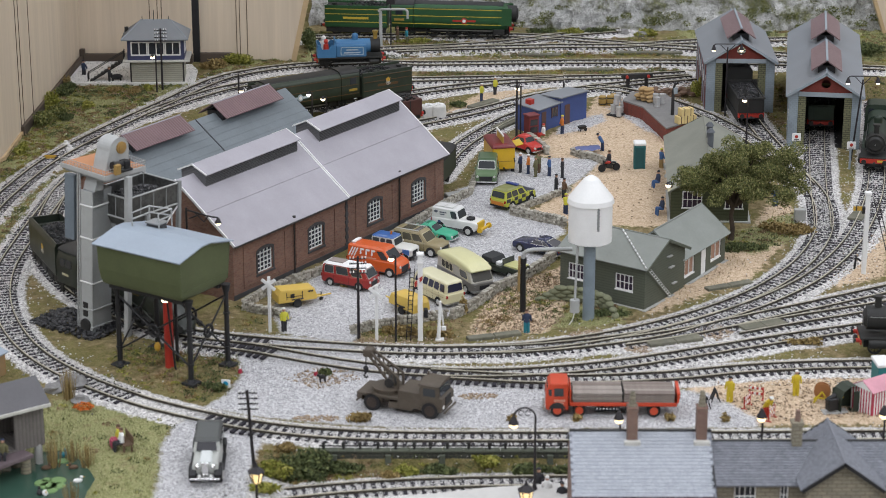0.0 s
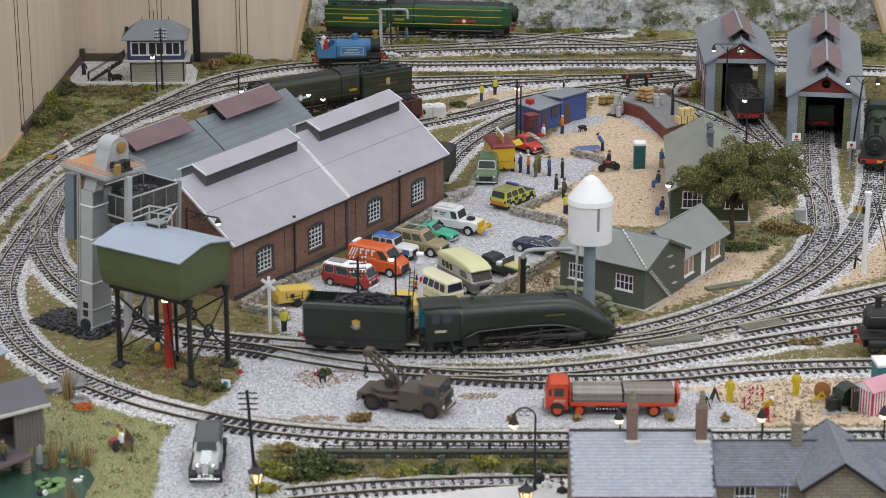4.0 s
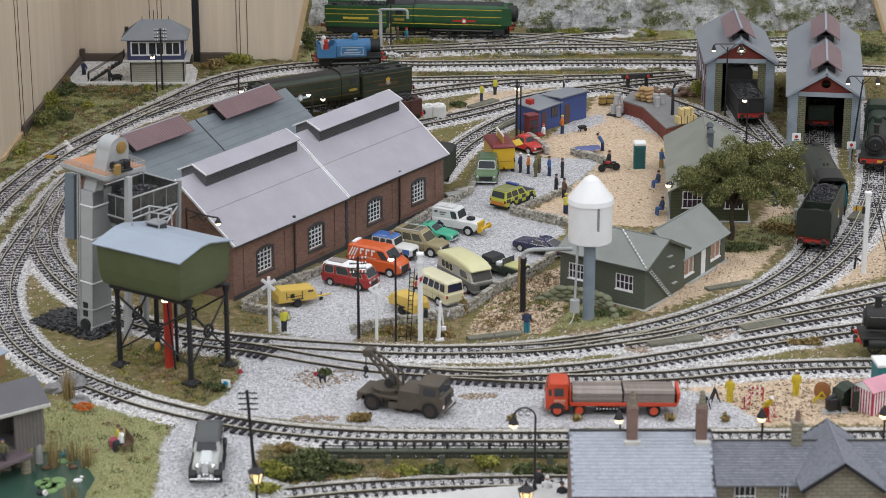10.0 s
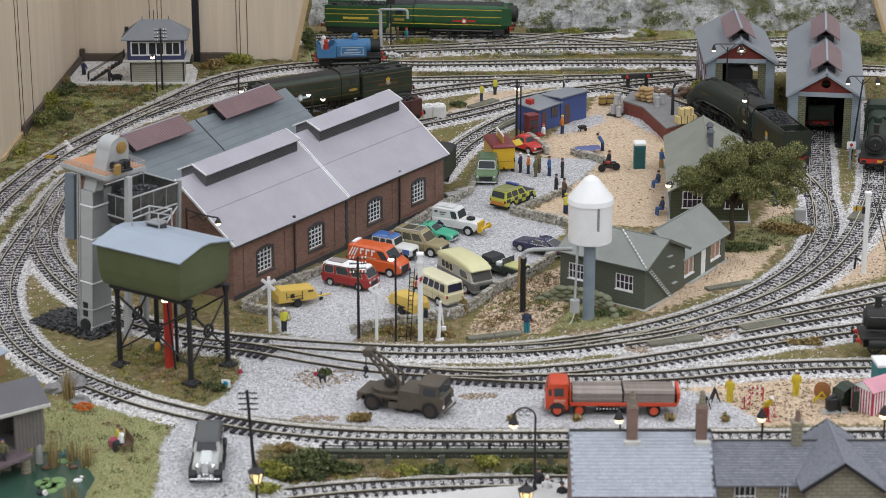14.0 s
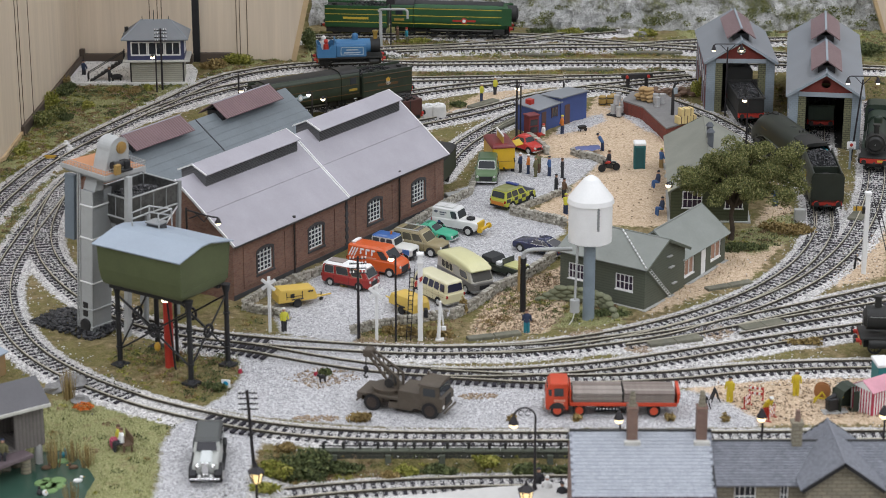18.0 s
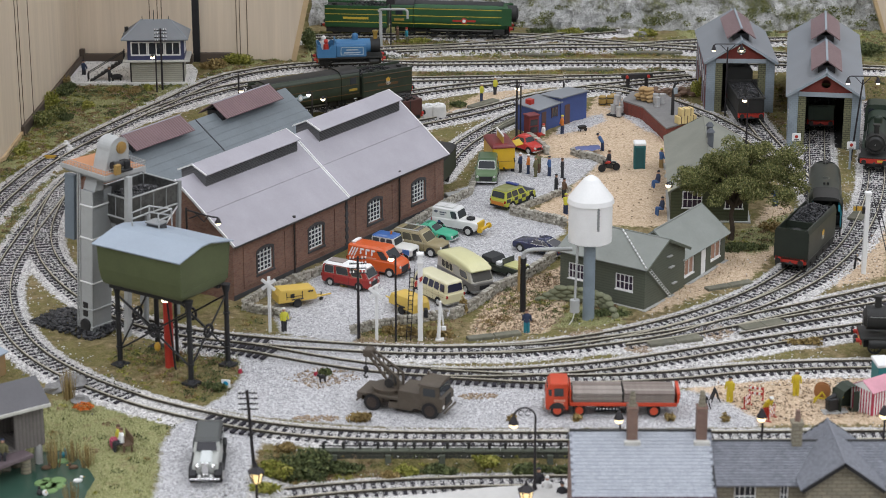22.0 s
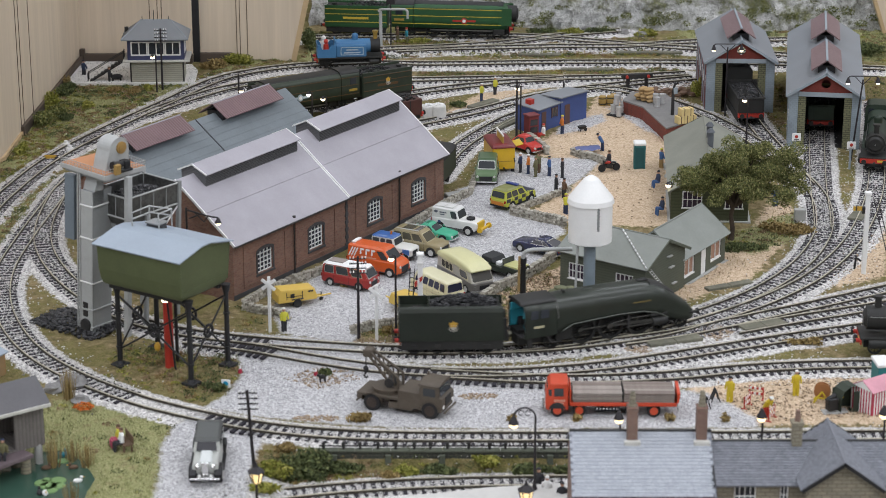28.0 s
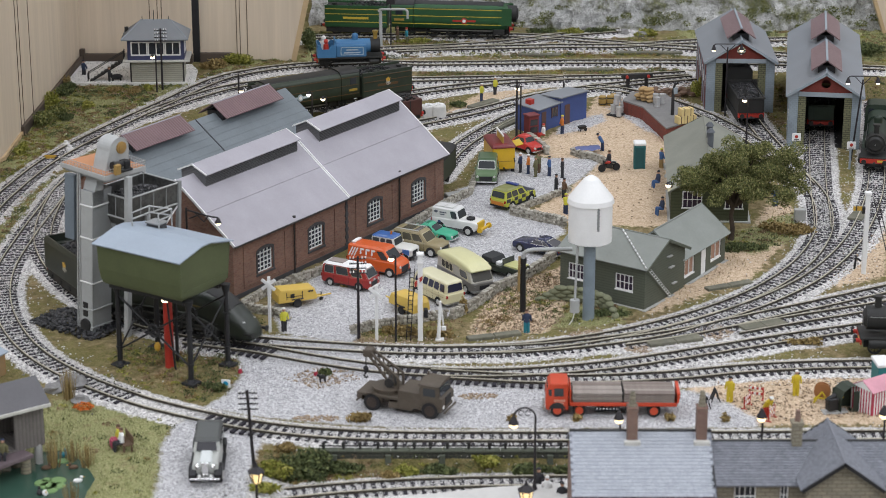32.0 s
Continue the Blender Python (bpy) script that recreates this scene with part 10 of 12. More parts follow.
def blades(name, polys, count, size, material, label, seed, skip_bed=22.0):
    """Grass blades scattered over outlines, one mesh of stuff."""
    rnd = np.random.RandomState(seed)
    v = []
    for poly in polys:
        p = np.array(poly)
        lo, hi = p.min(0), p.max(0)
        n = int(count * (hi[0] - lo[0]) * (hi[1] - lo[1]) / 10000)
        x, y = rnd.uniform(lo[0], hi[0], n), rnd.uniform(lo[1], hi[1], n)
        keep = inside(x, y, poly) > rnd.normal(0, 6, n)
        for a, b in zip(x[keep], y[keep]):
            i, j = int(round((a - X0) / CELL)), int(round((b - Y0) / CELL))
            if not (0 <= i < NX and 0 <= j < NY) or bed[j, i] < skip_bed or gravel[j, i] > 0.6 or pond_depth[j, i] > 0.2:
                continue
            if noise.noise(Vector((a * 0.03, b * 0.03, 1.0))) < rnd.uniform(-0.6, 0.25):
                continue
            z, t = gz[j, i], rnd.uniform(0, 6.28)
            h, lean, w = rnd.uniform(*size), rnd.uniform(0.1, 0.9), rnd.uniform(0.25, 0.5)
            dx, dy = math.cos(t), math.sin(t)
            v += [(a - dy * w, b + dx * w, z - 0.3), (a + dy * w, b - dx * w, z - 0.3), (a + dx * h * lean, b + dy * h * lean, z + h)]
    n = len(v) // 3
    s = Shape()
    s.v, s.f, s.s, s.k = v, [(3 * i, 3 * i + 1, 3 * i + 2) for i in range(n)], [False] * n, [0] * n
    tagged(new(name, s.mesh(name, material)), label, "grass", kind="stuff")


blades("grass", GRASS, 1500, (1.2, 3.6), M_TURF, "short olive and straw static grass", 3)
blades("dry_grass", SAND[1:2] + SAND[3:4], 260, (1.5, 4.0), M_STRAW, "sparse dry grass on sandy ground", 4)
WASTE = [[(-300.3, -282.7), (-189.6, -254.3), (-177.8, -363.6), (-215.3, -408.1), (-297.9, -337.3)], [(24.1, -239.9), (107.4, -195.4), (120.2, -100.9), (99.3, -67.6), (41.4, -149.1)], [(-179.7, 951.2), (91.7, 900.8), (328.8, 900.8), (319.5, 804.4), (-140.8, 791.9)], [(-32.9, 713.3), (313.5, 743.1), (310.1, 707.4), (-32.3, 655.3)], [(-455.2, 1.8), (-439.3, 113.7), (-438.0, 257.7), (-467.0, 133.3)], [(-75.2, -247.1), (18.7, -254.3), (8.5, -210.4), (-65.2, -232.6)], [(-185.6, -239.9), (-162.5, -195.4), (-191.1, -172.5), (-202.6, -225.3)], [(-150.4, -508.0), (104.9, -508.0), (101.7, -558.2), (-37.7, -563.6), (-147.7, -590.9)], [(436.5, 684.0), (449.9, 684.0), (403.4, 366.0), (408.5, 480.6)], [(553.4, 684.0), (578.6, 684.0), (530.1, 418.5), (492.0, 347.3)]]
blades("waste_grass", WASTE, 700, (1.5, 4.5), M_TURF, "rough grass between tracks and walls", 5, 15.0)


def turf_clumps():
    """Crumbs of green and rust foam over the grassy parts."""
    rnd = np.random.RandomState(44)
    for name, material, per, lo_, hi_ in (("turf_clumps", M_BUSH, 0.0060, 1.5, 4.5), ("moss_clumps", M_LIME, 0.0040, 1.2, 3.4), ("rust_clumps", M_RUST, 0.0045, 1.2, 3.6), ("straw_clumps", M_STRAW, 0.0042, 1.2, 3.4)):
        cs, rs = [], []
        for poly in GRASS + WASTE:
            p = np.array(poly)
            n = int(per * (3.6 if poly in (GRASS[0], WASTE[2], WASTE[3], WASTE[7]) else 0.2 if poly is GRASS[1] else 2.6 if poly in (WASTE[0], WASTE[1], WASTE[5]) else 1.2) * np.ptp(p[:, 0]) * np.ptp(p[:, 1]))
            x, y = rnd.uniform(p[:, 0].min(), p[:, 0].max(), n), rnd.uniform(p[:, 1].min(), p[:, 1].max(), n)
            ok = inside(x, y, poly) > rnd.normal(0, 5, n)
            for a, b in zip(x[ok], y[ok]):
                i, j = int(round((a - X0) / CELL)), int(round((b - Y0) / CELL))
                if 0 <= i < NX and 0 <= j < NY and bed[j, i] > 20 and gravel[j, i] < 0.4 and pond_depth[j, i] < 0.3 and noise.noise(Vector((a * 0.022, b * 0.022, per * 9000))) > -0.05:
                    k = rnd.uniform(lo_, hi_)
                    cs.append((a, b, gz[j, i] + k * 0.2))
                    rs.append((k * 1.3, k * 1.1, k * 0.6))
        tagged(new(name, leaves(cs, rs, len(cs) * 26, (0.5, 1.2), rnd, 0.3).mesh(name, material)), "scattered crumbs of coloured turf on the banks", "turf", kind="stuff")


turf_clumps()


def rubble():
    rnd = np.random.RandomState(8)
    pts = []
    for poly, n in (([(-141.4, -353.2), (-113.0, -323.9), (-82.5, -330.6), (-71.7, -353.2), (-110.3, -376.5)], 500), ([(-84.8, -271.4), (8.3, -265.8), (8.4, -239.9), (-75.1, -251.5)], 500), ([(235.8, -363.6), (391.9, -343.9), (374.6, -438.8), (269.6, -444.8), (241.2, -401.9)], 1300), (SAND[3], 3200), ([(251.4, 627.1), (319.7, 655.3), (307.6, 572.2), (270.8, 599.4)], 500), ([(-476.2, 519.2), (-455.6, 545.5), (-439.0, 480.6), (-459.3, 455.5)], 120), ([(-500.2, 394.4), (-477.2, 418.5), (-468.6, 366.0), (-492.0, 347.3)], 120), ([(-429.9, 641.2), (-408.0, 641.2), (-403.3, 604.9), (-424.9, 604.9)], 90), ([(-31.4, 572.2), (25.9, 599.4), (11.2, 506.2), (-23.5, 480.6)], 300), (SAND[0], 450), ([(432.6, 655.3), (444.3, 655.3), (402.0, 366.0), (409.9, 480.6)], 420), ([(555.7, 684.0), (578.6, 684.0), (534.6, 443.1), (496.0, 370.7)], 420), ([(292.4, 599.4), (323.3, 655.3), (310.2, 480.6), (287.8, 443.1)], 300), ([(151.4, -248.6), (145.4, -260.8), (132.6, -265.8), (120.5, -260.8), (115.9, -248.6), (121.8, -236.3), (134.7, -231.1), (147.0, -236.3)], 420), ([(269.1, -242.8), (263.0, -255.0), (251.4, -260.1), (240.9, -255.0), (237.7, -242.8), (243.6, -230.4), (255.4, -225.3), (265.9, -230.4)], 420), ([(48.9, -391.8), (43.3, -397.1), (30.2, -399.3), (17.1, -397.1), (11.7, -391.8), (17.2, -386.4), (30.4, -384.2), (43.5, -386.4)], 240), ([(-85.9, -440.0), (-91.9, -445.1), (-106.6, -447.2), (-121.5, -445.1), (-128.0, -440.0), (-122.1, -434.8), (-107.3, -432.7), (-92.3, -434.8)], 260), ([(191.0, -285.5), (186.6, -291.4), (177.0, -293.8), (167.8, -291.4), (164.3, -285.5), (168.7, -279.6), (178.4, -277.1), (187.6, -279.6)], 200), (SAND[1], 900), (SAND[2], 900)):
        p = np.array(poly)
        x, y = rnd.uniform(p[:, 0].min(), p[:, 0].max(), n), rnd.uniform(p[:, 1].min(), p[:, 1].max(), n)
        k = inside(x, y, poly) > 0
        pts += [(a, b, ground_z(a, b) + 0.3) for a, b in zip(x[k], y[k])]
    stones("rubble", pts, (1.2, 3.6), M_TANSTONE, "loose tan stones and rubble on the ground", rnd)


rubble()


def yard_chips():
    rnd = np.random.RandomState(18)
    pts = []
    for poly in GRAVEL:
        p = np.array(poly)
        n = int(0.32 * (np.ptp(p[:, 0]) * np.ptp(p[:, 1])))
        x, y = rnd.uniform(p[:, 0].min(), p[:, 0].max(), n), rnd.uniform(p[:, 1].min(), p[:, 1].max(), n)
        k = inside(x, y, poly) > rnd.normal(0, 4, n)
        pts += [(a, b, ground_z(a, b) + 0.1) for a, b in zip(x[k], y[k])]
    stones("gravel", pts, (0.7, 1.5), varied("grey_chip", [(0.0, (0.24, 0.235, 0.24)), (0.3, (0.42, 0.415, 0.425)), (0.75, (0.53, 0.525, 0.535)), (1.0, (0.66, 0.655, 0.66))], 900, 0.95, 0.2), "fine grey gravel on the yard", rnd)


yard_chips()


# ---------------------------------------------------------------- rock face behind the rear tracks
def rock_material():
    m, N, L, P = nodes_of("grey_rock")
    vec = N.new("ShaderNodeTexCoord").outputs["Object"]
    a, b, c = noise_node(N, L, vec, 14, 8, 0.7), noise_node(N, L, vec, 95, 10, 0.9), noise_node(N, L, vec, 300, 5, 0.7)
    col = ramp(N, L, b, [(0.34, (0.07, 0.07, 0.06)), (0.42, (0.30, 0.30, 0.28)), (0.48, (0.56, 0.56, 0.54)), (0.56, (0.76, 0.76, 0.75)), (0.68, (0.90, 0.89, 0.88))])
    green = ramp(N, L, c, [(0.3, (0.05, 0.065, 0.018)), (0.7, (0.25, 0.25, 0.07))])
    col = mixed(N, L, ramp(N, L, a, [(0.52, (0, 0, 0)), (0.60, (0.85, 0.85, 0.85))]), col, green)
    L.new(col, P.inputs["Base Color"])
    P.inputs["Roughness"].default_value = 0.95
    bump_node(N, L, math_node(N, L, "ADD", b, c), 1.0, 0.006, P)
    return m


def rock_face():
    xs, ts = np.arange(-190, 790, 5.0), np.linspace(0, 1, 56)
    v = []
    for t in ts:
        for x in xs:
            base = 985 if x < 100 else 985 - min(1, (x - 100) / 60) * 32
            y, z = base + 250 * t, -4 + 250 * t
            p = Vector((x * 0.020 + z * 0.012, y * 0.012, z * 0.024))
            n = noise.ridged_multi_fractal(p, 0.9, 2.1, 5, 1.0, 2.0)
            e = noise.fractal(Vector((x * 0.07, z * 0.08, 2.2)), 0.8, 2.0, 4)
            v.append((x + e * 4, y - n * 9 * min(1, t * 8 + 0.2) + e * 6, z + (e * 4 + n * 5) * min(1, t * 6)))
    nx = len(xs)
    f = [(j * nx + i, j * nx + i + 1, (j + 1) * nx + i + 1, (j + 1) * nx + i) for j in range(len(ts) - 1) for i in range(nx - 1)]
    s = Shape().add(v, f, False)
    structure("rock_face", s, rock_material(), "weathered grey rock face with green growth")
    rnd, r = np.random.RandomState(6), random.Random(6)
    k, cs, rs = 0, [], []
    for _ in range(110):
        x, t = r.uniform(60, 700), r.uniform(0.02, 0.34)
        base = 985 if x < 100 else 953
        cs.append((x, base + 250 * t - 12, -1 + 250 * t))
        q = r.uniform(3, 9)
        rs.append((q * 1.5, q, q * 0.8))
    tagged(new("ivy", leaves(cs, rs, 15000, (0.8, 1.7), rnd, 0.4).mesh("ivy", M_MOSS)), "green growth clinging to the rock face", "plant", kind="stuff")


rock_face()
rk = random.Random(12)
for x, y, k in ((207.2, 941.0, 11), (255.7, 927.5, 8), (279.1, 920.8, 8), (348.8, 1038.5, 14), (-323.3, -373.9, 13), (-338.8, -379.1, 10), (-311.4, -404.4, 8)):
    s = Shape().ball((0, 0, k * 0.35), k, k * 0.8, k * 0.6, 9, 6, 0.25, rk)
    s.s = [False] * len(s.s)
    single("boulder", s, mat("boulder_grey", (0.26, 0.255, 0.25), 0.95, 0, 0.25, 60, 400, 0.8, 0.0008), x, y, ground_z(x, y) - 1, 0, "pale grey boulder on the ground", "rock", "boulders")

# ---------------------------------------------------------------- miniature figures, each one plain mesh
SKIN = mat("painted_face", (0.50, 0.29, 0.20), 0.7)


def figure(x, y, coat, legs, hat, label, rz=0.0, sit=False, z=None, bend=0.0):
    s = Shape()
    s.use(1)
    if sit:
        s.cyl((0, -2, 7), (6, -2, 7.5), 1.6, 1.4, 8).cyl((0, 2, 7), (6, 2, 7.5), 1.6, 1.4, 8).cyl((6, -2, 7.5), (6.5, -2, 0), 1.4, 1.1, 8).cyl((6, 2, 7.5), (6.5, 2, 0), 1.4, 1.1, 8)
        base = 7.0
    else:
        s.cyl((0.4, -1.5, 0), (0, -1.3, 11), 1.35, 1.7, 8).cyl((-0.4, 1.5, 0), (0, 1.3, 11), 1.35, 1.7, 8)
        s.box(-1.4, -2.2, 0, 2.2, -0.6, 1.0, 0.3).box(-1.4, 0.6, 0, 2.2, 2.2, 1.0, 0.3)
        base = 10.5
    s.use(0)
    n = len(s.v)
    s.loft([[(a * k[0] + k[2], b * k[1], base + k[3]) for a, b in [(math.cos(2 * math.pi * i / 10), math.sin(2 * math.pi * i / 10)) for i in range(10)]] for k in ((1.9, 2.9, 0, 0), (1.9, 2.7, 0, 3), (2.1, 3.3, 0.1, 6.5), (1.6, 2.8, 0, 8.2), (0.9, 1.2, 0, 9.0))])
    s.cyl((0, -3.2, base + 7.2), (1.4, -4.0, base + 1.2), 1.0, 0.8, 7).cyl((0, 3.2, base + 7.2), (1.4, 4.0, base + 1.2), 1.0, 0.8, 7)
    s.use(2)
    s.ball((0.2, 0, base + 10.8), 1.7, 1.6, 2.0, 10, 7)
    s.use(3)
    s.ball((0.1, 0, base + 12.0), 1.85, 1.85, 1.2, 10, 5)
    if bend:
        s.turned(Matrix.Translation((0, 0, base)) @ Matrix.Rotation(math.radians(bend), 4, "Y") @ Matrix.Translation((0, 0, -base)), n)
    zz = max(ground_z(x, y), -16) if z is None else z
    return single("figurine", s, [coat, legs, SKIN, hat], x, y, zz - 0.2, rz, label, "figurine", "miniature figures")


HV = mat("hi_vis_yellow", (0.62, 0.58, 0.06), 0.6)
HO = mat("hi_vis_orange", (0.62, 0.20, 0.04), 0.6)
NV = mat("navy_cloth", (0.035, 0.05, 0.10), 0.8)
DK = mat("dark_cloth", (0.035, 0.035, 0.04), 0.8)
BL = mat("blue_cloth", (0.06, 0.13, 0.30), 0.8)
KH = mat("khaki_cloth", (0.14, 0.13, 0.065), 0.8)
TL = mat("teal_cloth", (0.03, 0.22, 0.28), 0.8)
OV = mat("yellow_overall", (0.62, 0.47, 0.03), 0.7)
WH = M_WHITE
BR = mat("brown_cloth", (0.13, 0.08, 0.05), 0.8)
PK = mat("pink_cloth", (0.5, 0.10, 0.16), 0.8)
FIGS = [
    (-147.7, -234.1, HV, DK, WH, "yellow vest and white helmet, dark trousers", -60), (77.7, -235.5, NV, TL, BR, "navy coat and teal trousers", 80),
    (79.2, 272.9, DK, DK, DK, "black clothes", 20), (88.1, 268.6, NV, DK, WH, "dark suit and white hat", 160), (96.8, 262.0, HO, NV, WH, "orange vest and white helmet", 170), (104.8, 251.2, KH, KH, KH, "khaki overalls", 150), (109.2, 266.4, KH, BR, BR, "khaki jacket", 150), (120.2, 253.3, BL, NV, DK, "blue overalls", 190), (134.6, 246.8, DK, DK, BR, "dark grey suit", 180),
    (124.8, 187.8, DK, DK, DK, "black clothes", 10), (132.8, 173.5, BR, DK, DK, "brown jacket", 30), (131.9, 117.6, HV, NV, HV, "yellow vest and navy trousers", 40),
    (48.5, 572.2, HV, NV, WH, "yellow vest and white helmet by the track", -30), (66.4, 607.7, HV, DK, WH, "yellow vest and white helmet by the track", -40), (143.5, 428.3, HO, NV, HV, "orange vest and blue trousers", 200), (249.7, 286.2, BL, mat("tan_cloth", (0.36, 0.24, 0.10), 0.8), HV, "blue shirt and tan trousers", 30),
    (-50.2, 874.5, TL, KH, M_RED, "teal coat and red hat by the rear line", 200), (-62.9, 881.1, BR, KH, BR, "brown coat by the rear line", 200), (-471.1, 692.8, NV, DK, DK, "dark blue coat on the pad", 60), (361.6, 149.2, BL, BL, BL, "plain blue overalls", 90),
    (246.3, -404.4, OV, OV, DK, "yellow overalls", -120), (305.0, -391.8, OV, OV, WH, "yellow overalls and white helmet", -90), (75.8, -563.6, DK, DK, DK, "black coat on the platform", -80), (82.0, -576.3, WH, BL, WH, "white coat on the platform", 90), (93.5, -586.7, DK, DK, DK, "black coat on the platform", 90),
]
for x, y, coat, legs, hat, what, rz in FIGS:
    figure(x, y, coat, legs, hat, "painted miniature figurine, " + what, rz)
figure(273.1, -436.3, OV, M_RED, WH, "painted miniature figurine bending in yellow overalls", -60, bend=35)
figure(337.5, -414.3, OV, OV, HV, "painted miniature figurine sitting in yellow overalls", 60, sit=True)
figure(186.8, 352.0, BL, NV, DK, "painted miniature figurine bending in blue overalls", 190, bend=30)
figure(239.6, 208.6, NV, BL, DK, "painted miniature figurine sitting in blue clothes", 200, sit=True)
figure(235.8, 117.6, NV, BL, DK, "painted miniature figurine sitting in blue clothes", 200, sit=True)
figure(120.1, 404.0, WH, M_RED, M_RED, "painted miniature figurine sitting in white and red", 200, sit=True)
figure(-351.6, -544.8, KH, DK, NV, "painted miniature figurine sitting in green on the jetty", -90, sit=True, z=8)
figure(-265.8, -497.5, HV, PK, BR, "painted miniature figurine sitting on the bench in yellow and pink", 205, sit=True)
figure(-262.2, -506.5, WH, DK, BR, "painted miniature figurine sitting on the bench in white and black", 205, sit=True)

# ---------------------------------------------------------------- lamps, poles, signals
M_POLE = mat("dark_post", (0.022, 0.019, 0.022), 0.5)


def telegraph_pole(x, y, h, arms, label, rz=5, lean=0.0):
    ob = thing("telegraph_pole", x, y, max(ground_z(x, y), -3) - 1, rz, label, "pole", "telegraph poles")
    part("post", Shape().cyl((0, 0, 0), (lean, 0, h), 1.5, 1.1, 10), M_POLE, ob)
    for i in range(arms):
        z = h - 3 - i * 4.6
        a = part("cross_arm", Shape().box(-8 + lean * z / h, -0.6, z, 8 + lean * z / h, 0.6, z + 1.1, 0.2), M_POLE, ob)
        for k in (-7, -4, 4, 7):
            part("insulator", Shape().cyl((k + lean * z / h, 0, z + 1), (k + lean * z / h, 0, z + 2.6), 0.6, n=8), M_WHITE, a)


telegraph_pole(-151.3, -544.2, 70.5, 4, "dark telegraph pole with four cross arms", 3, -4)
telegraph_pole(-77.6, -254.3, 81.6, 4, "dark telegraph pole with four pale cross arms", 5)
telegraph_pole(-360.4, 627.1, 81.8, 4, "dark telegraph pole before the signal box", 5)
telegraph_pole(87.7, 404.0, 72.4, 2, "dark telegraph pole beside the blue hut", 5)
telegraph_pole(150.7, 545.5, 32.1, 0, "short dark post behind the blue hut", 5)
telegraph_pole(-260.0, 599.4, 29.7, 0, "short dark post by the rear curve", 5)


def post_lamp(x, y, h, label, lit=True, side=-1, rz=0.0, reach=4.0):
    ob = thing("yard_lamp", x, y, max(ground_z(x, y), -3) - 1, rz, label, "lamp", "yard lamps")
    part("post", Shape().cyl((0, 0, 0), (0, 0, h), 1.1, 0.9, 10), M_POLE, ob)
    part("bracket", Shape().tube([(0, 0, h), (0.5 * side * reach, 0, h + 1.6), (side * reach, 0, h + 0.4)], 0.6, 6), M_POLE, ob)
    part("shade", Shape().cyl((side * reach, 0, h - 1.6), (side * reach, 0, h + 1.2), 3.0, 1.0, 14), M_POLE, ob)
    part("bulb", Shape().ball((side * reach, 0, h - 2.6), 2.8, 2.8, 2.5, 12, 8), M_LAMP, ob, "lit bulb")


post_lamp(-366.3, 616.0, 49.8, "dark post lamp with a lit bulb before the signal box")
post_lamp(-43.1, -261.5, 84.1, "dark post lamp with a lit bulb at the car park")
post_lamp(92.6, 411.2, 63.5, "dark post lamp with a lit bulb by the blue hut")
post_lamp(243.1, 98.2, 41.7, "dark post lamp with a lit bulb beside the mess hut")
post_lamp(356.8, 366.0, 59.2, "dark post lamp with a lit bulb before the shed")
post_lamp(-250.1, 566.8, 17.7, "short post lamp with a lit bulb by the rear curve")
post_lamp(-159.0, 463.0, 42.7, "post lamp with a lit bulb behind the shed")
post_lamp(-141.8, 463.0, 35.6, "post lamp with a lit bulb behind the shed")


def twin_lamp(x, y, h, label, lean=0.0):
    ob = thing("twin_lamp", x, y, max(ground_z(x, y), -3) - 1, 0, label, "lamp", "twin lamps")
    part("post", Shape().cyl((0, 0, 0), (lean, 0, h), 1.2, 0.9, 10), M_POLE, ob)
    part("cross_arm", Shape().tube([(lean - 17, 0, h + 2), (lean - 15, 0, h + 4), (lean + 15, 0, h + 4), (lean + 17, 0, h + 2)], 0.7, 6).tube([(lean - 9, 0, h + 3), (lean, 0, h - 6), (lean + 9, 0, h + 3)], 0.5, 6), M_POLE, ob)
    for k in (-17, 17):
        part("shade", Shape().cyl((lean + k, 0, h - 3.6), (lean + k, 0, h + 2.6), 3.2, 0.9, 14), M_POLE, ob)
        part("bulb", Shape().ball((lean + k, 0, h - 4.2), 2.3, 2.3, 1.8, 12, 8), M_LAMP, ob, "lit bulb")


twin_lamp(348.5, 506.2, 88.2, "dark twin-armed lamp before the open shed")
twin_lamp(470.6, 310.8, 98.3, "dark twin-armed lamp beside the shed", 9.0)


def swan_lamp(x, y, z, h, label):
    ob = thing("swan_neck_lamp", x, y, z, 0, label, "lamp", "platform lamps")
    part("post", Shape().cyl((0, 0, 0), (0, 0, h), 1.2, 0.9, 10).cyl((0, 0, 0), (0, 0, 4), 2.2, 1.5, 12), M_POLE, ob)
    r = 8.5
    pts = [(-r + r * math.cos(a), 0, h + r * math.sin(a)) for a in [math.pi * i / 12 for i in range(13)]]
    part("neck", Shape().tube(pts, 0.8, 6), M_POLE, ob)
    for k in (-1, 1):
        c = (-r + k * 2.6, h + 4)
        part("scroll", Shape().tube([(c[0] + 2.2 * math.cos(a), 0, c[1] + 2.2 * math.sin(a)) for a in [0.6 * i for i in range(10)]], 0.4, 5), M_POLE, ob)
    part("shade", Shape().cyl((-2 * r, 0, h - 5), (-2 * r, 0, h + 1), 4.2, 1.4, 16), M_POLE, ob)
    part("bulb", Shape().ball((-2 * r, 0, h - 5.6), 3.6, 3.6, 3.4, 14, 10), glow("warm_bulb", (1.0, 0.80, 0.50), 1.6), ob, "lit warm bulb")


swan_lamp(72.0, -580.5, 0, 60.9, "black swan-neck lamp on the platform")


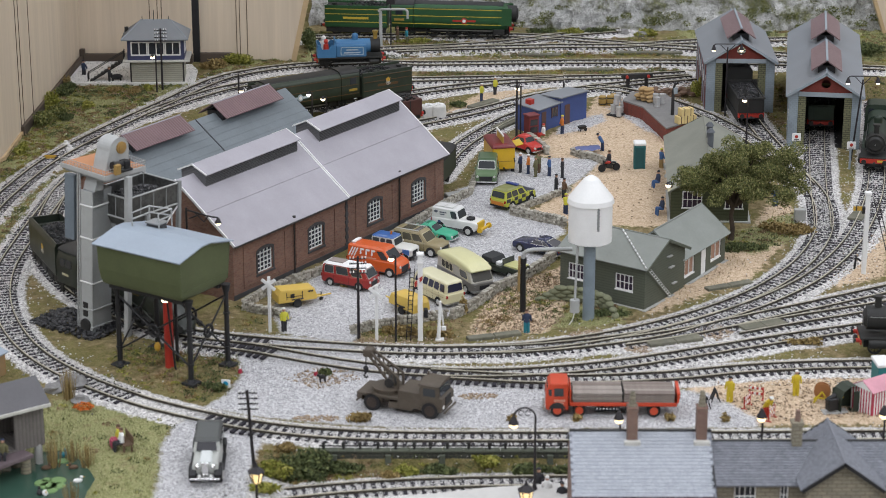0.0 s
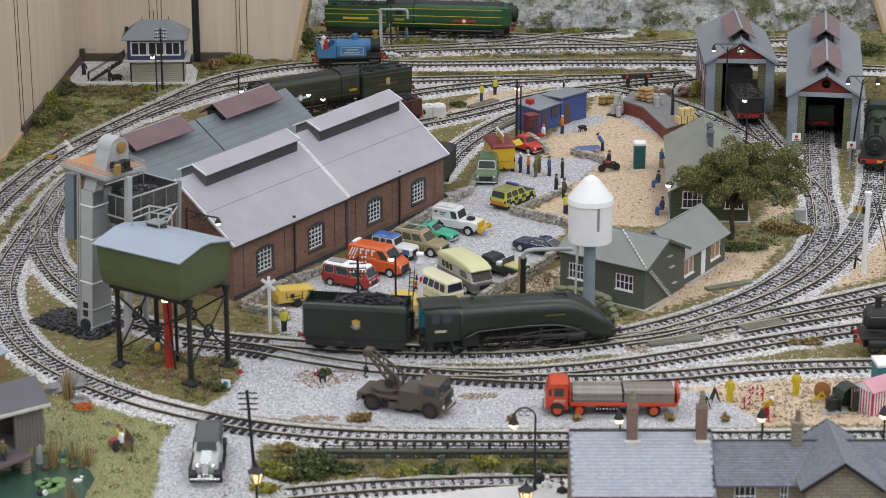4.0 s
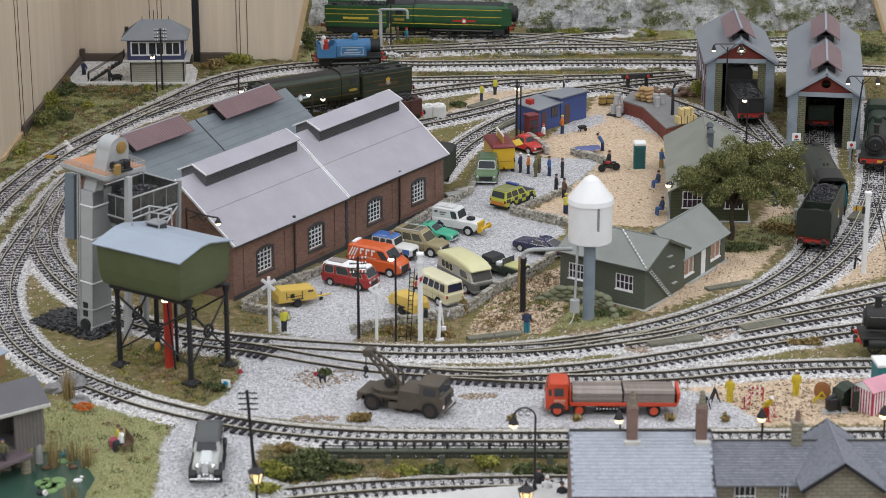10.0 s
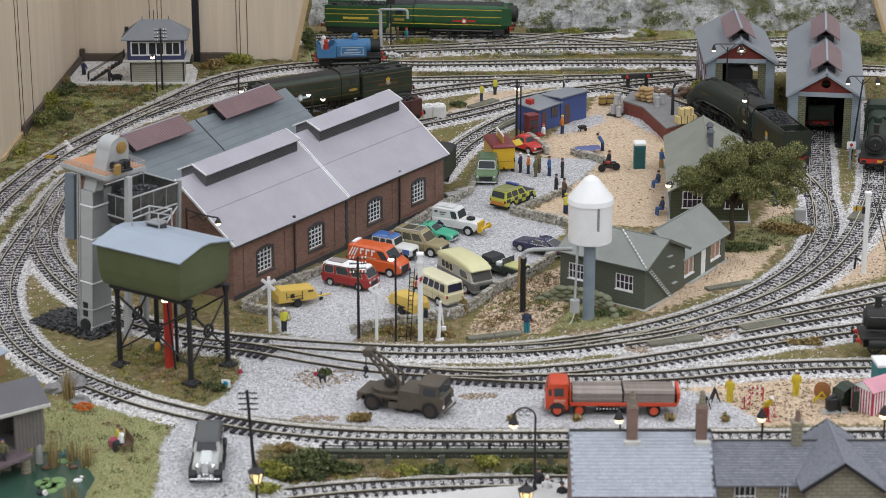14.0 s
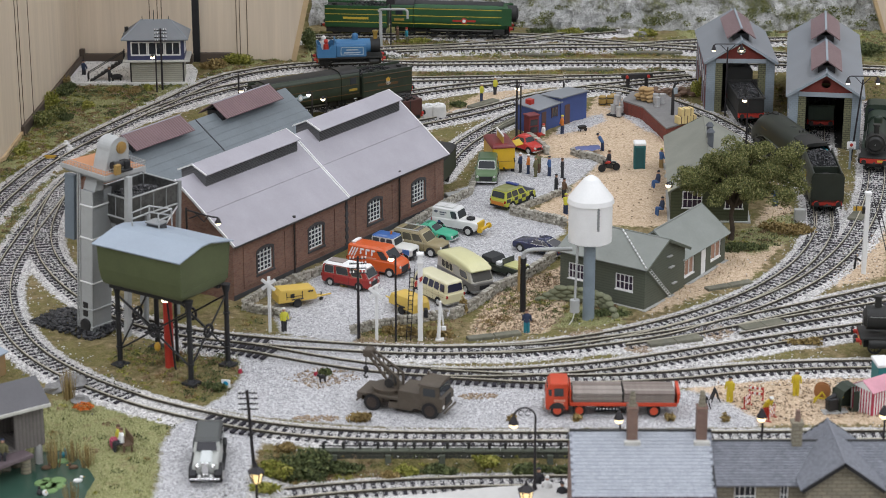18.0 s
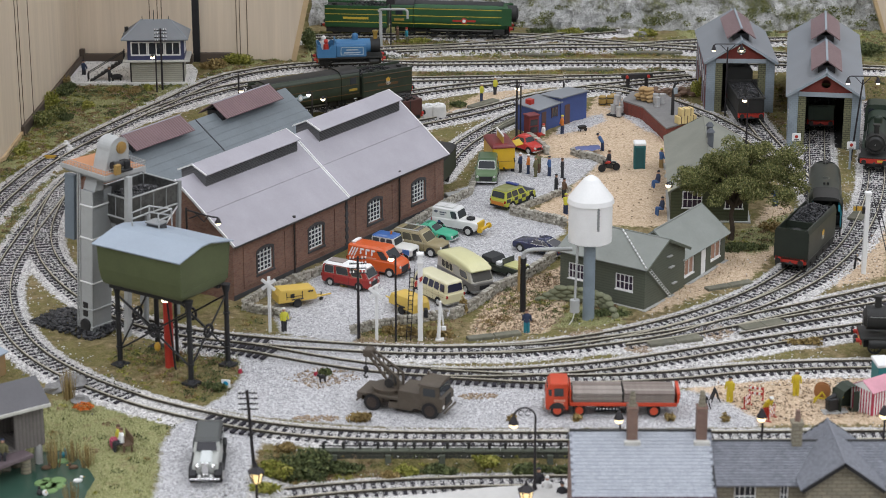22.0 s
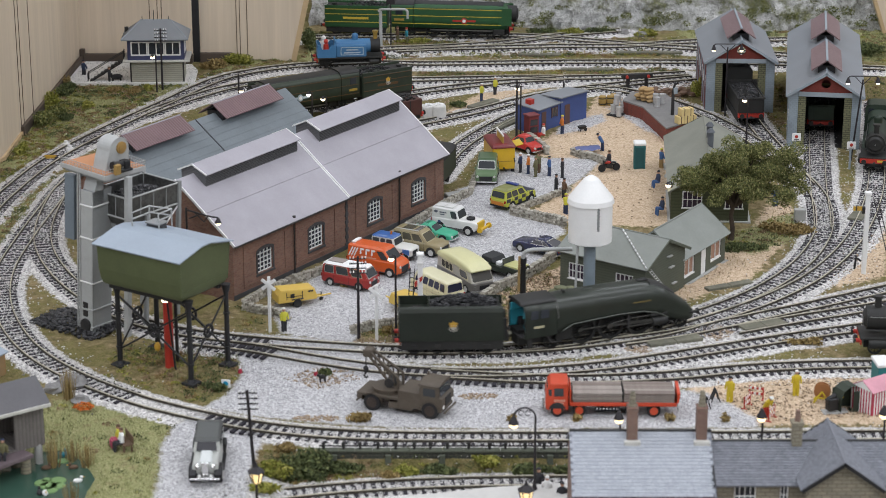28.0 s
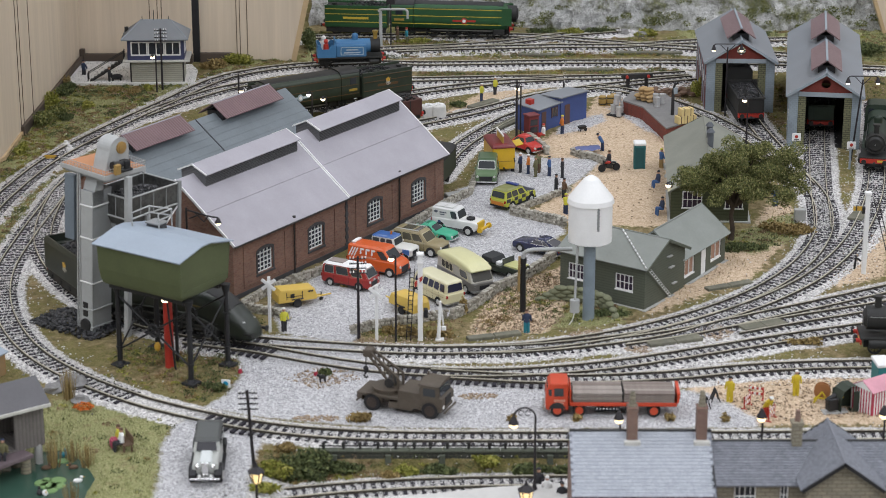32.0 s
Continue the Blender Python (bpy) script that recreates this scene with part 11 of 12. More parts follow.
def lantern(x, y, z, h, label):
    ob = thing("lantern", x, y, z, 0, label, "lamp", "platform lamps")
    part("post", Shape().cyl((0, 0, 0), (0, 0, h), 1.4, 1.0, 10), M_POLE, ob)
    part("cap", Shape().cyl((0, 0, h + 10), (0, 0, h + 14), 7, 2, 6, smooth=False).cyl((0, 0, h + 14), (0, 0, h + 18), 1.6, 0.6, 8), M_POLE, ob)
    g = part("glass", Shape().cyl((0, 0, h + 1), (0, 0, h + 10), 3.0, 5.4, 6, smooth=False), M_LAMP_WARM, ob, "warm lit panes")
    for i in range(6):
        a = 2 * math.pi * i / 6
        d = Vector((1, 0, 0)).orthogonal()
        part("glazing_bar", Shape().cyl((3.1 * math.cos(a), 3.1 * math.sin(a), h + 1), (5.6 * math.cos(a), 5.6 * math.sin(a), h + 10), 0.5, n=5), M_POLE, g)


lantern(-140.9, -645.2, 0, 34.7, "black street lantern with warm panes")
lantern(61.7, -674.0, 0, 32.9, "black street lantern with warm panes")
for x, y, h in ((144.0, -508.8, 31.0), (259.8, -508.8, 32.5), (359.0, -508.8, 35.0)):
    ob = thing("platform_lamp", x, y, -14.5, 0, "short black platform lamp with a warm bulb", "lamp", "platform lamps")
    part("post", Shape().cyl((0, 0, 0), (0, 0, h + 14), 1.0, 0.8, 10), M_POLE, ob)
    part("shade", Shape().cyl((-1, 0, h + 13), (-1, 0, h + 20), 4.4, 1.2, 14), M_POLE, ob)
    part("bulb", Shape().ball((-1, 0, h + 12), 3.6, 3.6, 3.6, 14, 10), glow("platform_bulb", (1.0, 0.78, 0.46), 1.8), ob, "lit warm bulb")

# wall lamps on the shed gable
ob = thing("wall_lamp", -222, -148, 0, 56.2, "black bracket lamp on the shed gable", "lamp")
part("bracket", Shape().tube([(-2, 28, 86), (-8, -4, 87), (-9, -17, 88)], 0.9, 6).tube([(-2, 24, 78), (-6, 6, 87)], 0.7, 6).tube([(-4, 16, 86), (-7, 2, 80), (-8, -4, 87)], 0.6, 6).cyl((-2, 28, 0), (-2, 28, 88), 1.0, n=8), M_POLE, ob)
part("shade", Shape().cyl((-9, -17, 83), (-9, -17, 88), 3.4, 1.0, 12), M_POLE, ob)
part("bulb", Shape().ball((-9, -17, 82.4), 2.4, 2.4, 1.6), M_LAMP, ob, "lit bulb")


def crossbuck(x, y, h, label):
    ob = thing("crossing_sign", x, y, ground_z(x, y) - 1, -8, label, "sign", "crossing signs")
    part("post", Shape().box(-1.3, -1.3, 0, 1.3, 1.3, h, 0.2), M_WHITE, ob)
    for k in (-1, 1):
        s = Shape().box(-8, -2.0, -1.6, 8, -1.2, 1.6, 0.2).turned(Matrix.Translation((0, 0, h - 7)) @ Matrix.Rotation(math.radians(38 * k), 4, "Y"))
        if k > 0:
            s.turned(Matrix.Translation((0, -0.9, 0)))
        part("cross_board", s, M_WHITE, ob, "white crossed board")


crossbuck(-160.6, -237.0, 55.2, "white crossing sign with crossed boards")
crossbuck(-60.9, -257.2, 54.7, "white crossing sign with crossed boards")


def ladder_part(ob, x, y, h, lean):
    lad = part("ladder", Shape().tube([(x - 2, y, h), (x - 2 + lean, y, 0)], 0.5, 5).tube([(x + 2, y, h), (x + 2 + lean, y, 0)], 0.5, 5), M_POLE, ob, "black ladder")
    for i in range(16):
        t = i / 16
        part("rung", Shape().cyl((x - 2 + lean * (1 - t), y, h * t), (x + 2 + lean * (1 - t), y, h * t), 0.35, n=5), M_POLE, lad)


ob = thing("signal_post", -20.8, -257.2, 0, 0, "tall white signal post with a black ladder and red arm", "signal")
hs = 82.6
part("post", Shape().box(-2.3, -2.3, -1, 2.3, 2.3, hs, 0.4), M_WHITE, ob)
part("post_cap", Shape().box(-3.4, -3.4, hs, 3.4, 3.4, hs + 2.4, 0.5).box(-3, -3, hs - 8, 3, 3, hs - 6, 0.4), M_WHITE, ob)
ladder_part(ob, -7, -2, hs - 12, -4)
part("arm", Shape().prism([(-5, hs - 30), (2, hs - 23), (2, hs - 19), (-5, hs - 25)], "y", -3.4, -2.6), M_RED, ob, "red and white signal arm")
part("arm_stripe", Shape().prism([(-2.6, hs - 27.6), (-0.6, hs - 25.6), (-0.6, hs - 21.4), (-2.6, hs - 23)], "y", -3.6, -3.2), M_WHITE, ob)
part("lamp", Shape().box(3, -3, hs - 60, 7, 3, hs - 52, 0.4), M_BLACK, ob)
ob = thing("dwarf_signal", -3.1, -257.2, 0, 0, "small white signal post lying against its base", "signal")
part("base", Shape().box(-4, -3, -1, 4, 3, 1.6, 0.3), M_WHITE, ob)
part("post", Shape().cyl((-1, 0, 1), (0.6, 0, 38), 1.9, 1.2, 10).cyl((0.6, 1, 38), (3.4, 2, 14), 0.9, 0.8, 8).box(1.6, 0, 9, 6, 3, 13, 0.5), M_WHITE, ob)
ob = thing("signal_post", 418.7, -74.3, 0, 0, "tall white signal post with a yellow arm and black ladder", "signal")
hs = 83.8
part("post", Shape().box(-2.2, -2.2, -1, 2.2, 2.2, hs, 0.4), M_WHITE, ob)
part("post_cap", Shape().box(-3.4, -3.4, hs - 1.6, 3.4, 3.4, hs + 1.4, 0.5), M_WHITE, ob)
part("arm", Shape().box(-14, -1, hs - 18, -5, 0, hs - 13.6, 0.2), M_YELLOW, ob, "yellow signal arm")
part("arm_stripe", Shape().box(-11.6, -1.3, hs - 18, -10.4, 0.3, hs - 13.6), M_BLACK, ob)
part("lamp", Shape().box(-5.4, -2, hs - 21, -2.2, 2, hs - 14, 0.4), M_BLACK, ob)
part("balance_lever", Shape().tube([(-10, -4, 6), (-9, -4, 18), (-4, -3, 14)], 1.1, 6), M_BLACK, ob)
ladder_part(ob, 8, 2, hs - 6, 22)

for x, y, h in ((404.7, 301.8, 35.2), (464.1, 279.5, 33.6)):
    ob = thing("warning_sign", x, y, ground_z(x, y) - 0.5, 0, "white square sign with a red disc on a grey post", "sign", "warning signs")
    part("post", Shape().box(-1.2, -0.8, 0, 1.2, 0.8, h, 0.2), M_SHEDGREY, ob)
    part("board", Shape().box(-4.5, -1.4, h - 9, 5.5, -0.8, h, 0.2), M_WHITE, ob)
    part("disc", Shape().cyl((0.5, -1.4, h - 4), (0.5, -1.8, h - 4), 1.9, n=16), M_RED, ob, "red disc")
    part("text_bar", Shape().box(-2.5, -1.7, h - 8, 3.5, -1.4, h - 7.2), M_BLACK, ob)
ob = thing("notice_board", -189.3, -373.9, 0, -10, "small white notice board with a blue disc", "sign")
part("board", Shape().box(-4, -0.5, 1, 4, 0.5, 8.5, 0.3), M_WHITE, ob)
part("disc", Shape().cyl((0, -0.5, 4.8), (0, -0.9, 4.8), 2.3, n=16), mat("cyan_disc", (0.02, 0.30, 0.48), 0.5), ob)
part("stake", Shape().box(-0.5, -0.4, -1, 0.5, 0.4, 1), M_POLE, ob)

# ---------------------------------------------------------------- concrete walkways along the tracks
for x, y, rz, L, W in ((47.0, -250.0, 17.3, 52, 9), (211.8, -267.2, 19.8, 54, 12), (298.2, -228.2, 25.0, 46, 14), (280.1, -113.9, 25.2, 52, 9), (50.4, 553.4, 47.7, 50, 12), (79.8, 463.0, 57.9, 60, 14), (192.0, 728.1, 0, 70, 10), (131.4, 807.5, 0, 60, 8), (282.1, 816.9, 0, 90, 8), (444.9, 104.0, 65.8, 40, 16)):
    z = max(ground_z(x, y), 0)
    ob = thing("walkway", x, y, z - 0.5, rz, "weathered olive-grey concrete walkway slab beside the track", "slab", "walkways")
    for k in range(2):
        part("plank", Shape().box(-L / 2 + k * L / 2 + 0.3, -W / 2, 0, k * L / 2 - 0.3, W / 2, 3.4, 0.5), M_OLDSLAB, ob)
ob = thing("relay_box", 379.4, 90.5, 0, 0, "grey concrete relay cabinet by the points", "box")
part("body", Shape().box(-6, -4, -1, 6, 4, 14, 0.5), M_CONCRETE, ob)
ob = thing("relay_box", 11.8, 173.5, 0, 20, "low pale concrete slab box", "box")
part("body", Shape().box(-9, -6, -1, 9, 6, 5, 0.5), M_CONCRETE, ob)

# ---------------------------------------------------------------- yard clutter
ob = thing("portable_toilet", 224.5, 286.2, 0.5, 0, "teal portable toilet with a white roof", "toilet")
part("cabin", Shape().box(-6.5, -6.5, -1, 6.5, 6.5, 27, 0.4), mat("teal_plastic", (0.022, 0.12, 0.125), 0.5), ob, "teal cabin")
part("roof", Shape().box(-7, -7, 27, 7, 7, 31, 1.0), M_WHITE, ob, "white roof")
part("door", Shape().box(-5, -6.9, 0.5, 5, -6.4, 25, 0.2), mat("dark_teal", (0.016, 0.085, 0.09), 0.5), ob)
for x, y in ((200.2, 556.1), (210.2, 556.1), (215.0, 564.1)):
    ob = thing("barrel", x, y, ground_z(x, y) - 0.3, 0, "ochre wooden barrel standing on the sand", "barrel", "barrels")
    part("staves", Shape().cyl((0, 0, 0), (0, 0, 6), 4.4, 5.2, 16, caps=False).cyl((0, 0, 6), (0, 0, 12), 5.2, 4.4, 16), mat("ochre_barrel", (0.36, 0.24, 0.07), 0.6), ob)
    for z in (2, 9):
        part("hoop", Shape().cyl((0, 0, z), (0, 0, z + 1), 5.1, n=16), M_SOOT, ob)
drum0 = None
DRUM = mat("silver_drum", (0.60, 0.60, 0.60), 0.35, 0.5)
for x, y, z in ((210.6, 511.4, 1), (216.8, 501.1, 1), (215.4, 529.7, 1), (223.0, 519.2, 1), (217.8, 524.4, 13), (214.6, 513.0, 13), (224.6, 528.0, 1), (262.5, 487.6, 17), (270.2, 503.3, 17), (261.8, 503.3, 17)):
    if drum0 is None:
        drum0 = thing("steel_drum", x, y, z, 0, "ribbed silver steel drum in a stack", "drum", "steel drums")
        part("barrel", Shape().cyl((0, 0, 0), (0, 0, 11.5), 3.3, n=18), DRUM, drum0)
        for zz in (0.3, 3.8, 7.6, 11):
            part("rib", Shape().cyl((0, 0, zz), (0, 0, zz + 0.6), 3.6, n=18), DRUM, drum0)
    else:
        again(drum0, x, y, z)
single("pallet", Shape().box(-15, -9, -0.5, 15, 9, 1.2, 0.3), M_SOOT, 217.2, 516.6, 0, 60, "dark pallet under the drums", "pallet")
SACK = mat("tan_sack", (0.42, 0.28, 0.13), 0.9, 0, 0.12, 100, 600, 0.4)
pile = thing("sack_pile", 250.2, 513.8, 17, 50, "pile of tan sacks on the loading dock", "sacks")
sk = Shape().ball((0, 0, 0), 8.5, 4.6, 2.6, 12, 6).mesh("sack", SACK)
for row in range(4):
    for i in range(3 if row < 2 else 2):
        part("sack", sk, None, pile, at=pose(random.uniform(-2, 2), (i - 1 + 0.5 * (row > 1)) * 8.5, 2.3 + row * 4.2, 0, 0, random.uniform(-12, 12)))
CRATE = mat("straw_crate", (0.68, 0.53, 0.25), 0.7, 0, 0.1)
for i, (dx, dz) in enumerate(((-8.4, 0), (0, 0), (8.4, 0), (-4.2, 9.2), (4.2, 9.2))):
    ob = thing("crate", 289.9 + dx * 0.91, 415.6 + dx * 0.42, 17 + dz, 24.5, "straw-yellow packing crate on the dock", "crate", "crates")
    part("box", Shape().box(-4.0, -5.0, 0, 4.0, 5.0, 9, 0.3), CRATE, ob)
    part("strap", Shape().box(-0.5, -5.2, 0.1, 0.5, 5.2, 9.15, 0.1), BR, ob, "dark strap")
ob = thing("buffer_stop", 249.2, 627.1, 0, 8, "black timber buffer stop with red buffers", "buffer stop")
part("beam", Shape().box(-20, -3, 16, 20, 3, 22, 0.4), M_SOOT, ob)
for k in (-1, 1):
    part("post", Shape().box(k * 12 - 2, -2, -1, k * 12 + 2, 2, 18, 0.3).box(k * 12 - 1.5, 2, -1, k * 12 + 1.5, 14, 2, 0.2), M_SOOT, ob)
    part("buffer", Shape().cyl((k * 14, -3, 19), (k * 14, -6, 19), 2.0, n=14), M_RED, ob, "red buffer")
ob = thing("dock_crane", 277.6, 449.2, 17, 10, "tall black crane post on the loading dock", "crane")
part("post", Shape().cyl((0, 0, 0), (0, 0, 30), 2.2, 1.8, 10).tube([(0, 0, 30), (2, 0, 38), (6, 0, 40)], 1.4, 8), M_SOOT, ob)
part("weight", Shape().box(0, -2, 26, 5, 2, 34, 0.5), M_SHEDGREY, ob)
heap = thing("slab_heap", 285.1, 599.3, 0, 6, "heap of flat brown stone slabs behind the dock", "stone slabs")
SLAB = mat("brown_slab", (0.20, 0.125, 0.085), 0.9, 0, 0.25, 90, 500, 0.6, 0.0006)
for k in range(46):
    i, row = k % 16, k // 16
    w, d = random.uniform(4, 7.5), random.uniform(3, 5)
    part("slab", Shape().prism([(-w, -d * 0.7), (-w * 0.3, -d), (w * 0.9, -d * 0.8), (w, d * 0.5), (w * 0.2, d), (-w * 0.8, d * 0.8)], "z", 0, random.uniform(2.0, 3.2)), SLAB, heap, at=pose(-44 + i * 5.8 + random.uniform(-3, 3), random.uniform(-22, 22), ground_z(285.1, 599.3) - 0.4 + row * 2.2, random.uniform(-9, 9), random.uniform(-9, 9), random.uniform(0, 180)))
for x, y in ((-18.1, 493.4), (-5.6, 493.4)):
    ob = thing("bulk_bag", x, y, ground_z(x, y) - 0.3, 10, "white bulk bag filled with stones", "bag", "bulk bags")
    part("bag", puffy([(-8, 0), (8, 0), (9, 8), (8, 16), (-8, 16), (-9, 8)], 8, 2.0), mat("white_bag", (0.66, 0.65, 0.62), 0.85), ob)
    part("stones", lump_pile(-6, 6, -6, 6, 15, 3, 40, 3, (2, 3.5)), M_WHITE, ob)
ob = thing("tarpaulin", 169.0, 342.7, 8, 15, "blue tarpaulin spread over the broken wall", "tarpaulin")
tp_ = Shape()
tp_.add([(x, y, 3 * math.exp(-(y / 6) ** 2) - 2 + math.sin(x * 0.4 + y) * 0.8) for y in range(-9, 10, 3) for x in range(-16, 17, 3)], [(j * 11 + i, j * 11 + i + 1, j * 11 + i + 12, j * 11 + i + 11) for j in range(6) for i in range(10)], True)
part("sheet", tp_, mat("blue_sheet", (0.10, 0.12, 0.26), 0.5), ob)
ob = thing("motorcycle", 189.3, 272.9, 0, 200, "dark motorcycle standing by the wall", "motorcycle")
part("front_wheel", Shape().cyl((9, -1, 4.3), (9, 1, 4.3), 4.3, n=18), M_TYRE, ob)
part("rear_wheel", Shape().cyl((-9, -1, 4.3), (-9, 1, 4.3), 4.3, n=18), M_TYRE, ob)
part("frame", Shape().tube([(9, 0, 4.3), (6, 0, 12), (-2, 0, 9), (-9, 0, 4.3), (0, 0, 4), (6, 0, 12)], 0.8, 6).box(-3, -1.6, 4, 4, 1.6, 8, 0.6), M_SOOT, ob)
part("fuel_tank", Shape().ball((2, 0, 10.5), 4, 2, 1.8), M_RED, ob)
part("seat", Shape().box(-8, -1.8, 9, -2, 1.8, 10.8, 0.6), M_BLACK, ob)
part("handlebar", Shape().tube([(5, -4, 13.5), (6, 0, 12.6), (5, 4, 13.5)], 0.5, 5), M_STEEL, ob)
figure(189.8, 279.5, DK, DK, BR, "painted miniature figurine sitting on the motorcycle in black", 200, sit=True, z=3)
ob = thing("phone_box", 105.8, 418.5, 0, 30, "dark red wooden kiosk with a glass front", "kiosk")
part("body", Shape().box(-7, -6, -1, 7, 6, 25, 0.5), mat("kiosk_red", (0.17, 0.028, 0.03), 0.6), ob)
part("glazing", Shape().box(-5, -6.4, 5, 5, -5.8, 12, 0.1).box(-5, -6.4, 14, 5, -5.8, 21, 0.1), M_GLASS, ob)
part("roof", Shape().box(-8, -7, 25, 8, 7, 27, 0.6), mat("kiosk_roof", (0.17, 0.04, 0.045), 0.6), ob)
ob = thing("wheelbarrow", 167.7, 435.6, 0, 30, "small dark wheelbarrow standing on the sand", "wheelbarrow")
part("tray", Shape().loft([[(-3, -2, 3), (3, -2, 3), (3, 2, 3), (-3, 2, 3)], [(-5, -3.6, 7), (5, -3.6, 7), (5, 3.6, 7), (-5, 3.6, 7)]], smooth=False), M_SOOT, ob)
part("wheel", Shape().cyl((5, -0.8, 2), (5, 0.8, 2), 2, n=12), M_TYRE, ob)
part("leg", Shape().tube([(-3, -2, 3), (-4, -2, 0)], 0.4, 5).tube([(-3, 2, 3), (-4, 2, 0)], 0.4, 5), M_SOOT, ob)
for x, y in ((-180.0, -337.3), (-112.5, -343.9)):
    ob = thing("hydrant", x, y, ground_z(x, y) - 0.2, 0, "small red and white hydrant marker", "hydrant", "hydrants")
    part("body", Shape().cyl((0, 0, 0), (0, 0, 4), 2.2, 1.4, 10), mat("crimson", (0.40, 0.03, 0.06), 0.5), ob)
    part("cap", Shape().cyl((0, 0, 4), (0, 0, 6.5), 1.0, 0.7, 10), M_WHITE, ob)
dog = thing("dog", -105.8, -358.4, 0, 200, "small black dog standing on the gravel", "dog")
dog.scale = (0.7, 0.7, 0.7)
part("body", Shape().ball((0, 0, 6.5), 5, 2.2, 2.6, 12, 8), M_BLACK, dog)
part("head", Shape().ball((5.4, 0, 9.6), 2.4, 1.7, 1.9, 10, 7).cyl((3.5, 0, 7.5), (5, 0, 9.4), 1.7, 1.5, 8), M_BLACK, dog)
for lx in (-3, 3):
    for ly in (-1.3, 1.3):
        part("leg", Shape().cyl((lx, ly, -0.3), (lx, ly, 6), 0.7, 0.9, 7), M_BLACK, dog)
part("tail", Shape().cyl((-4.6, 0, 7), (-7, 0, 9.5), 0.7, 0.3, 6), M_BLACK, dog)
dog2 = thing("dog", -424.2, 663.9, 2.5, 10, "dark brown dog on the pale pad", "dog")
part("body", Shape().ball((0, 0, 6), 8, 3.4, 3.6, 12, 8), M_SOOT, dog2)
part("head", Shape().ball((-8, 0, 9), 3, 2.4, 2.6, 10, 7), M_SOOT, dog2)
for lx in (-5, 5):
    for ly in (-1.8, 1.8):
        part("leg", Shape().cyl((lx, ly, 0), (lx, ly, 6), 1.0, 1.2, 7), M_SOOT, dog2)
figure(-433.4, 661.0, DK, DK, BR, "painted miniature figurine in dark clothes by the signal box", 0)
bn = thing("bench", -262.5, -503.5, 1, 205, "small brown garden bench on the grass", "bench")
part("seat", Shape().box(-6, -10, 5, 2, 10, 6.4, 0.3), BR, bn)
part("backrest", Shape().box(-7, -10, 6, -6, 10, 13, 0.3), BR, bn)
for ly in (-9, 9):
    part("leg", Shape().box(-6, ly - 0.7, -2, -4.6, ly + 0.7, 5).box(0.5, ly - 0.7, -2, 1.9, ly + 0.7, 5), BR, bn)
nest = thing("flower_bed", -306.2, -422.9, 1, 0, "clump of orange flowers on the bank", "flowers")
part("petals", leaves([(0, 0, 3)], [(9, 5, 3)], 240, (0.8, 1.6), np.random.RandomState(2)), mat("orange_petal", (0.62, 0.17, 0.03), 0.7), nest)

# pond life
PAD = mat("lily_pad", (0.16, 0.27, 0.10), 0.5, 0, 0.15)
for x, y, k in ((-319.8, -558.1, 6), (-313.5, -563.4, 7), (-307.8, -553.8, 7), (-305.9, -563.4, 6), (-310.8, -571.8, 6), (-316.6, -552.7, 4), (-309.3, -515.6, 5)):
    single("lily_pad", Shape().cyl((0, 0, 0), (0, 0, 0.5), k, k * 0.95, 18), PAD, x, y, -5.1, random.uniform(0, 300), "round green lily pad on the pond", "lily pad", "lily pads")
for x, y, rz, m in ((-291.3, -555.9, 20, M_WHITE), (-313.6, -579.1, -70, M_WHITE), (-318.2, -578.1, 100, M_SOOT), (-320.6, -531.0, 10, BR), (-298.8, -529.9, 200, BR), (-310.1, -504.4, 90, TL)):
    d = thing("duck", x, y, -5.2, rz, "small floating duck on the pond", "duck", "ducks")
    part("body", Shape().ball((0, 0, 1.2), 4, 2.2, 2.0, 12, 8), m, d)
    part("head", Shape().ball((3, 0, 4), 1.4, 1.2, 1.3, 10, 6), m, d)
    part("bill", Shape().cyl((4, 0, 3.9), (5.6, 0, 3.7), 0.6, 0.3, 6), M_YELLOW, d)
for x, y, hgt in ((-315.2, -525.5, 26), (-301.8, -514.4, 20), (-287.8, -525.5, 22), (-287.9, -605.3, 24), (-322.5, -398.0, 30)):
    ob = thing("reed_clump", x, y, -7 if y < -500 else 0, 0, "clump of golden reeds at the water's edge", "reeds")
    s = Shape()
    for i in range(46):
        a, d = random.uniform(0, 6.28), random.uniform(0, 5)
        bx, by = d * math.cos(a), d * math.sin(a)
        s.cyl((bx, by, 0), (bx * 1.7, by * 1.7, hgt * random.uniform(0.6, 1.1)), 0.4, 0.1, 4, caps=False)
    part("stalk_tuft", s, M_STRAW, ob)

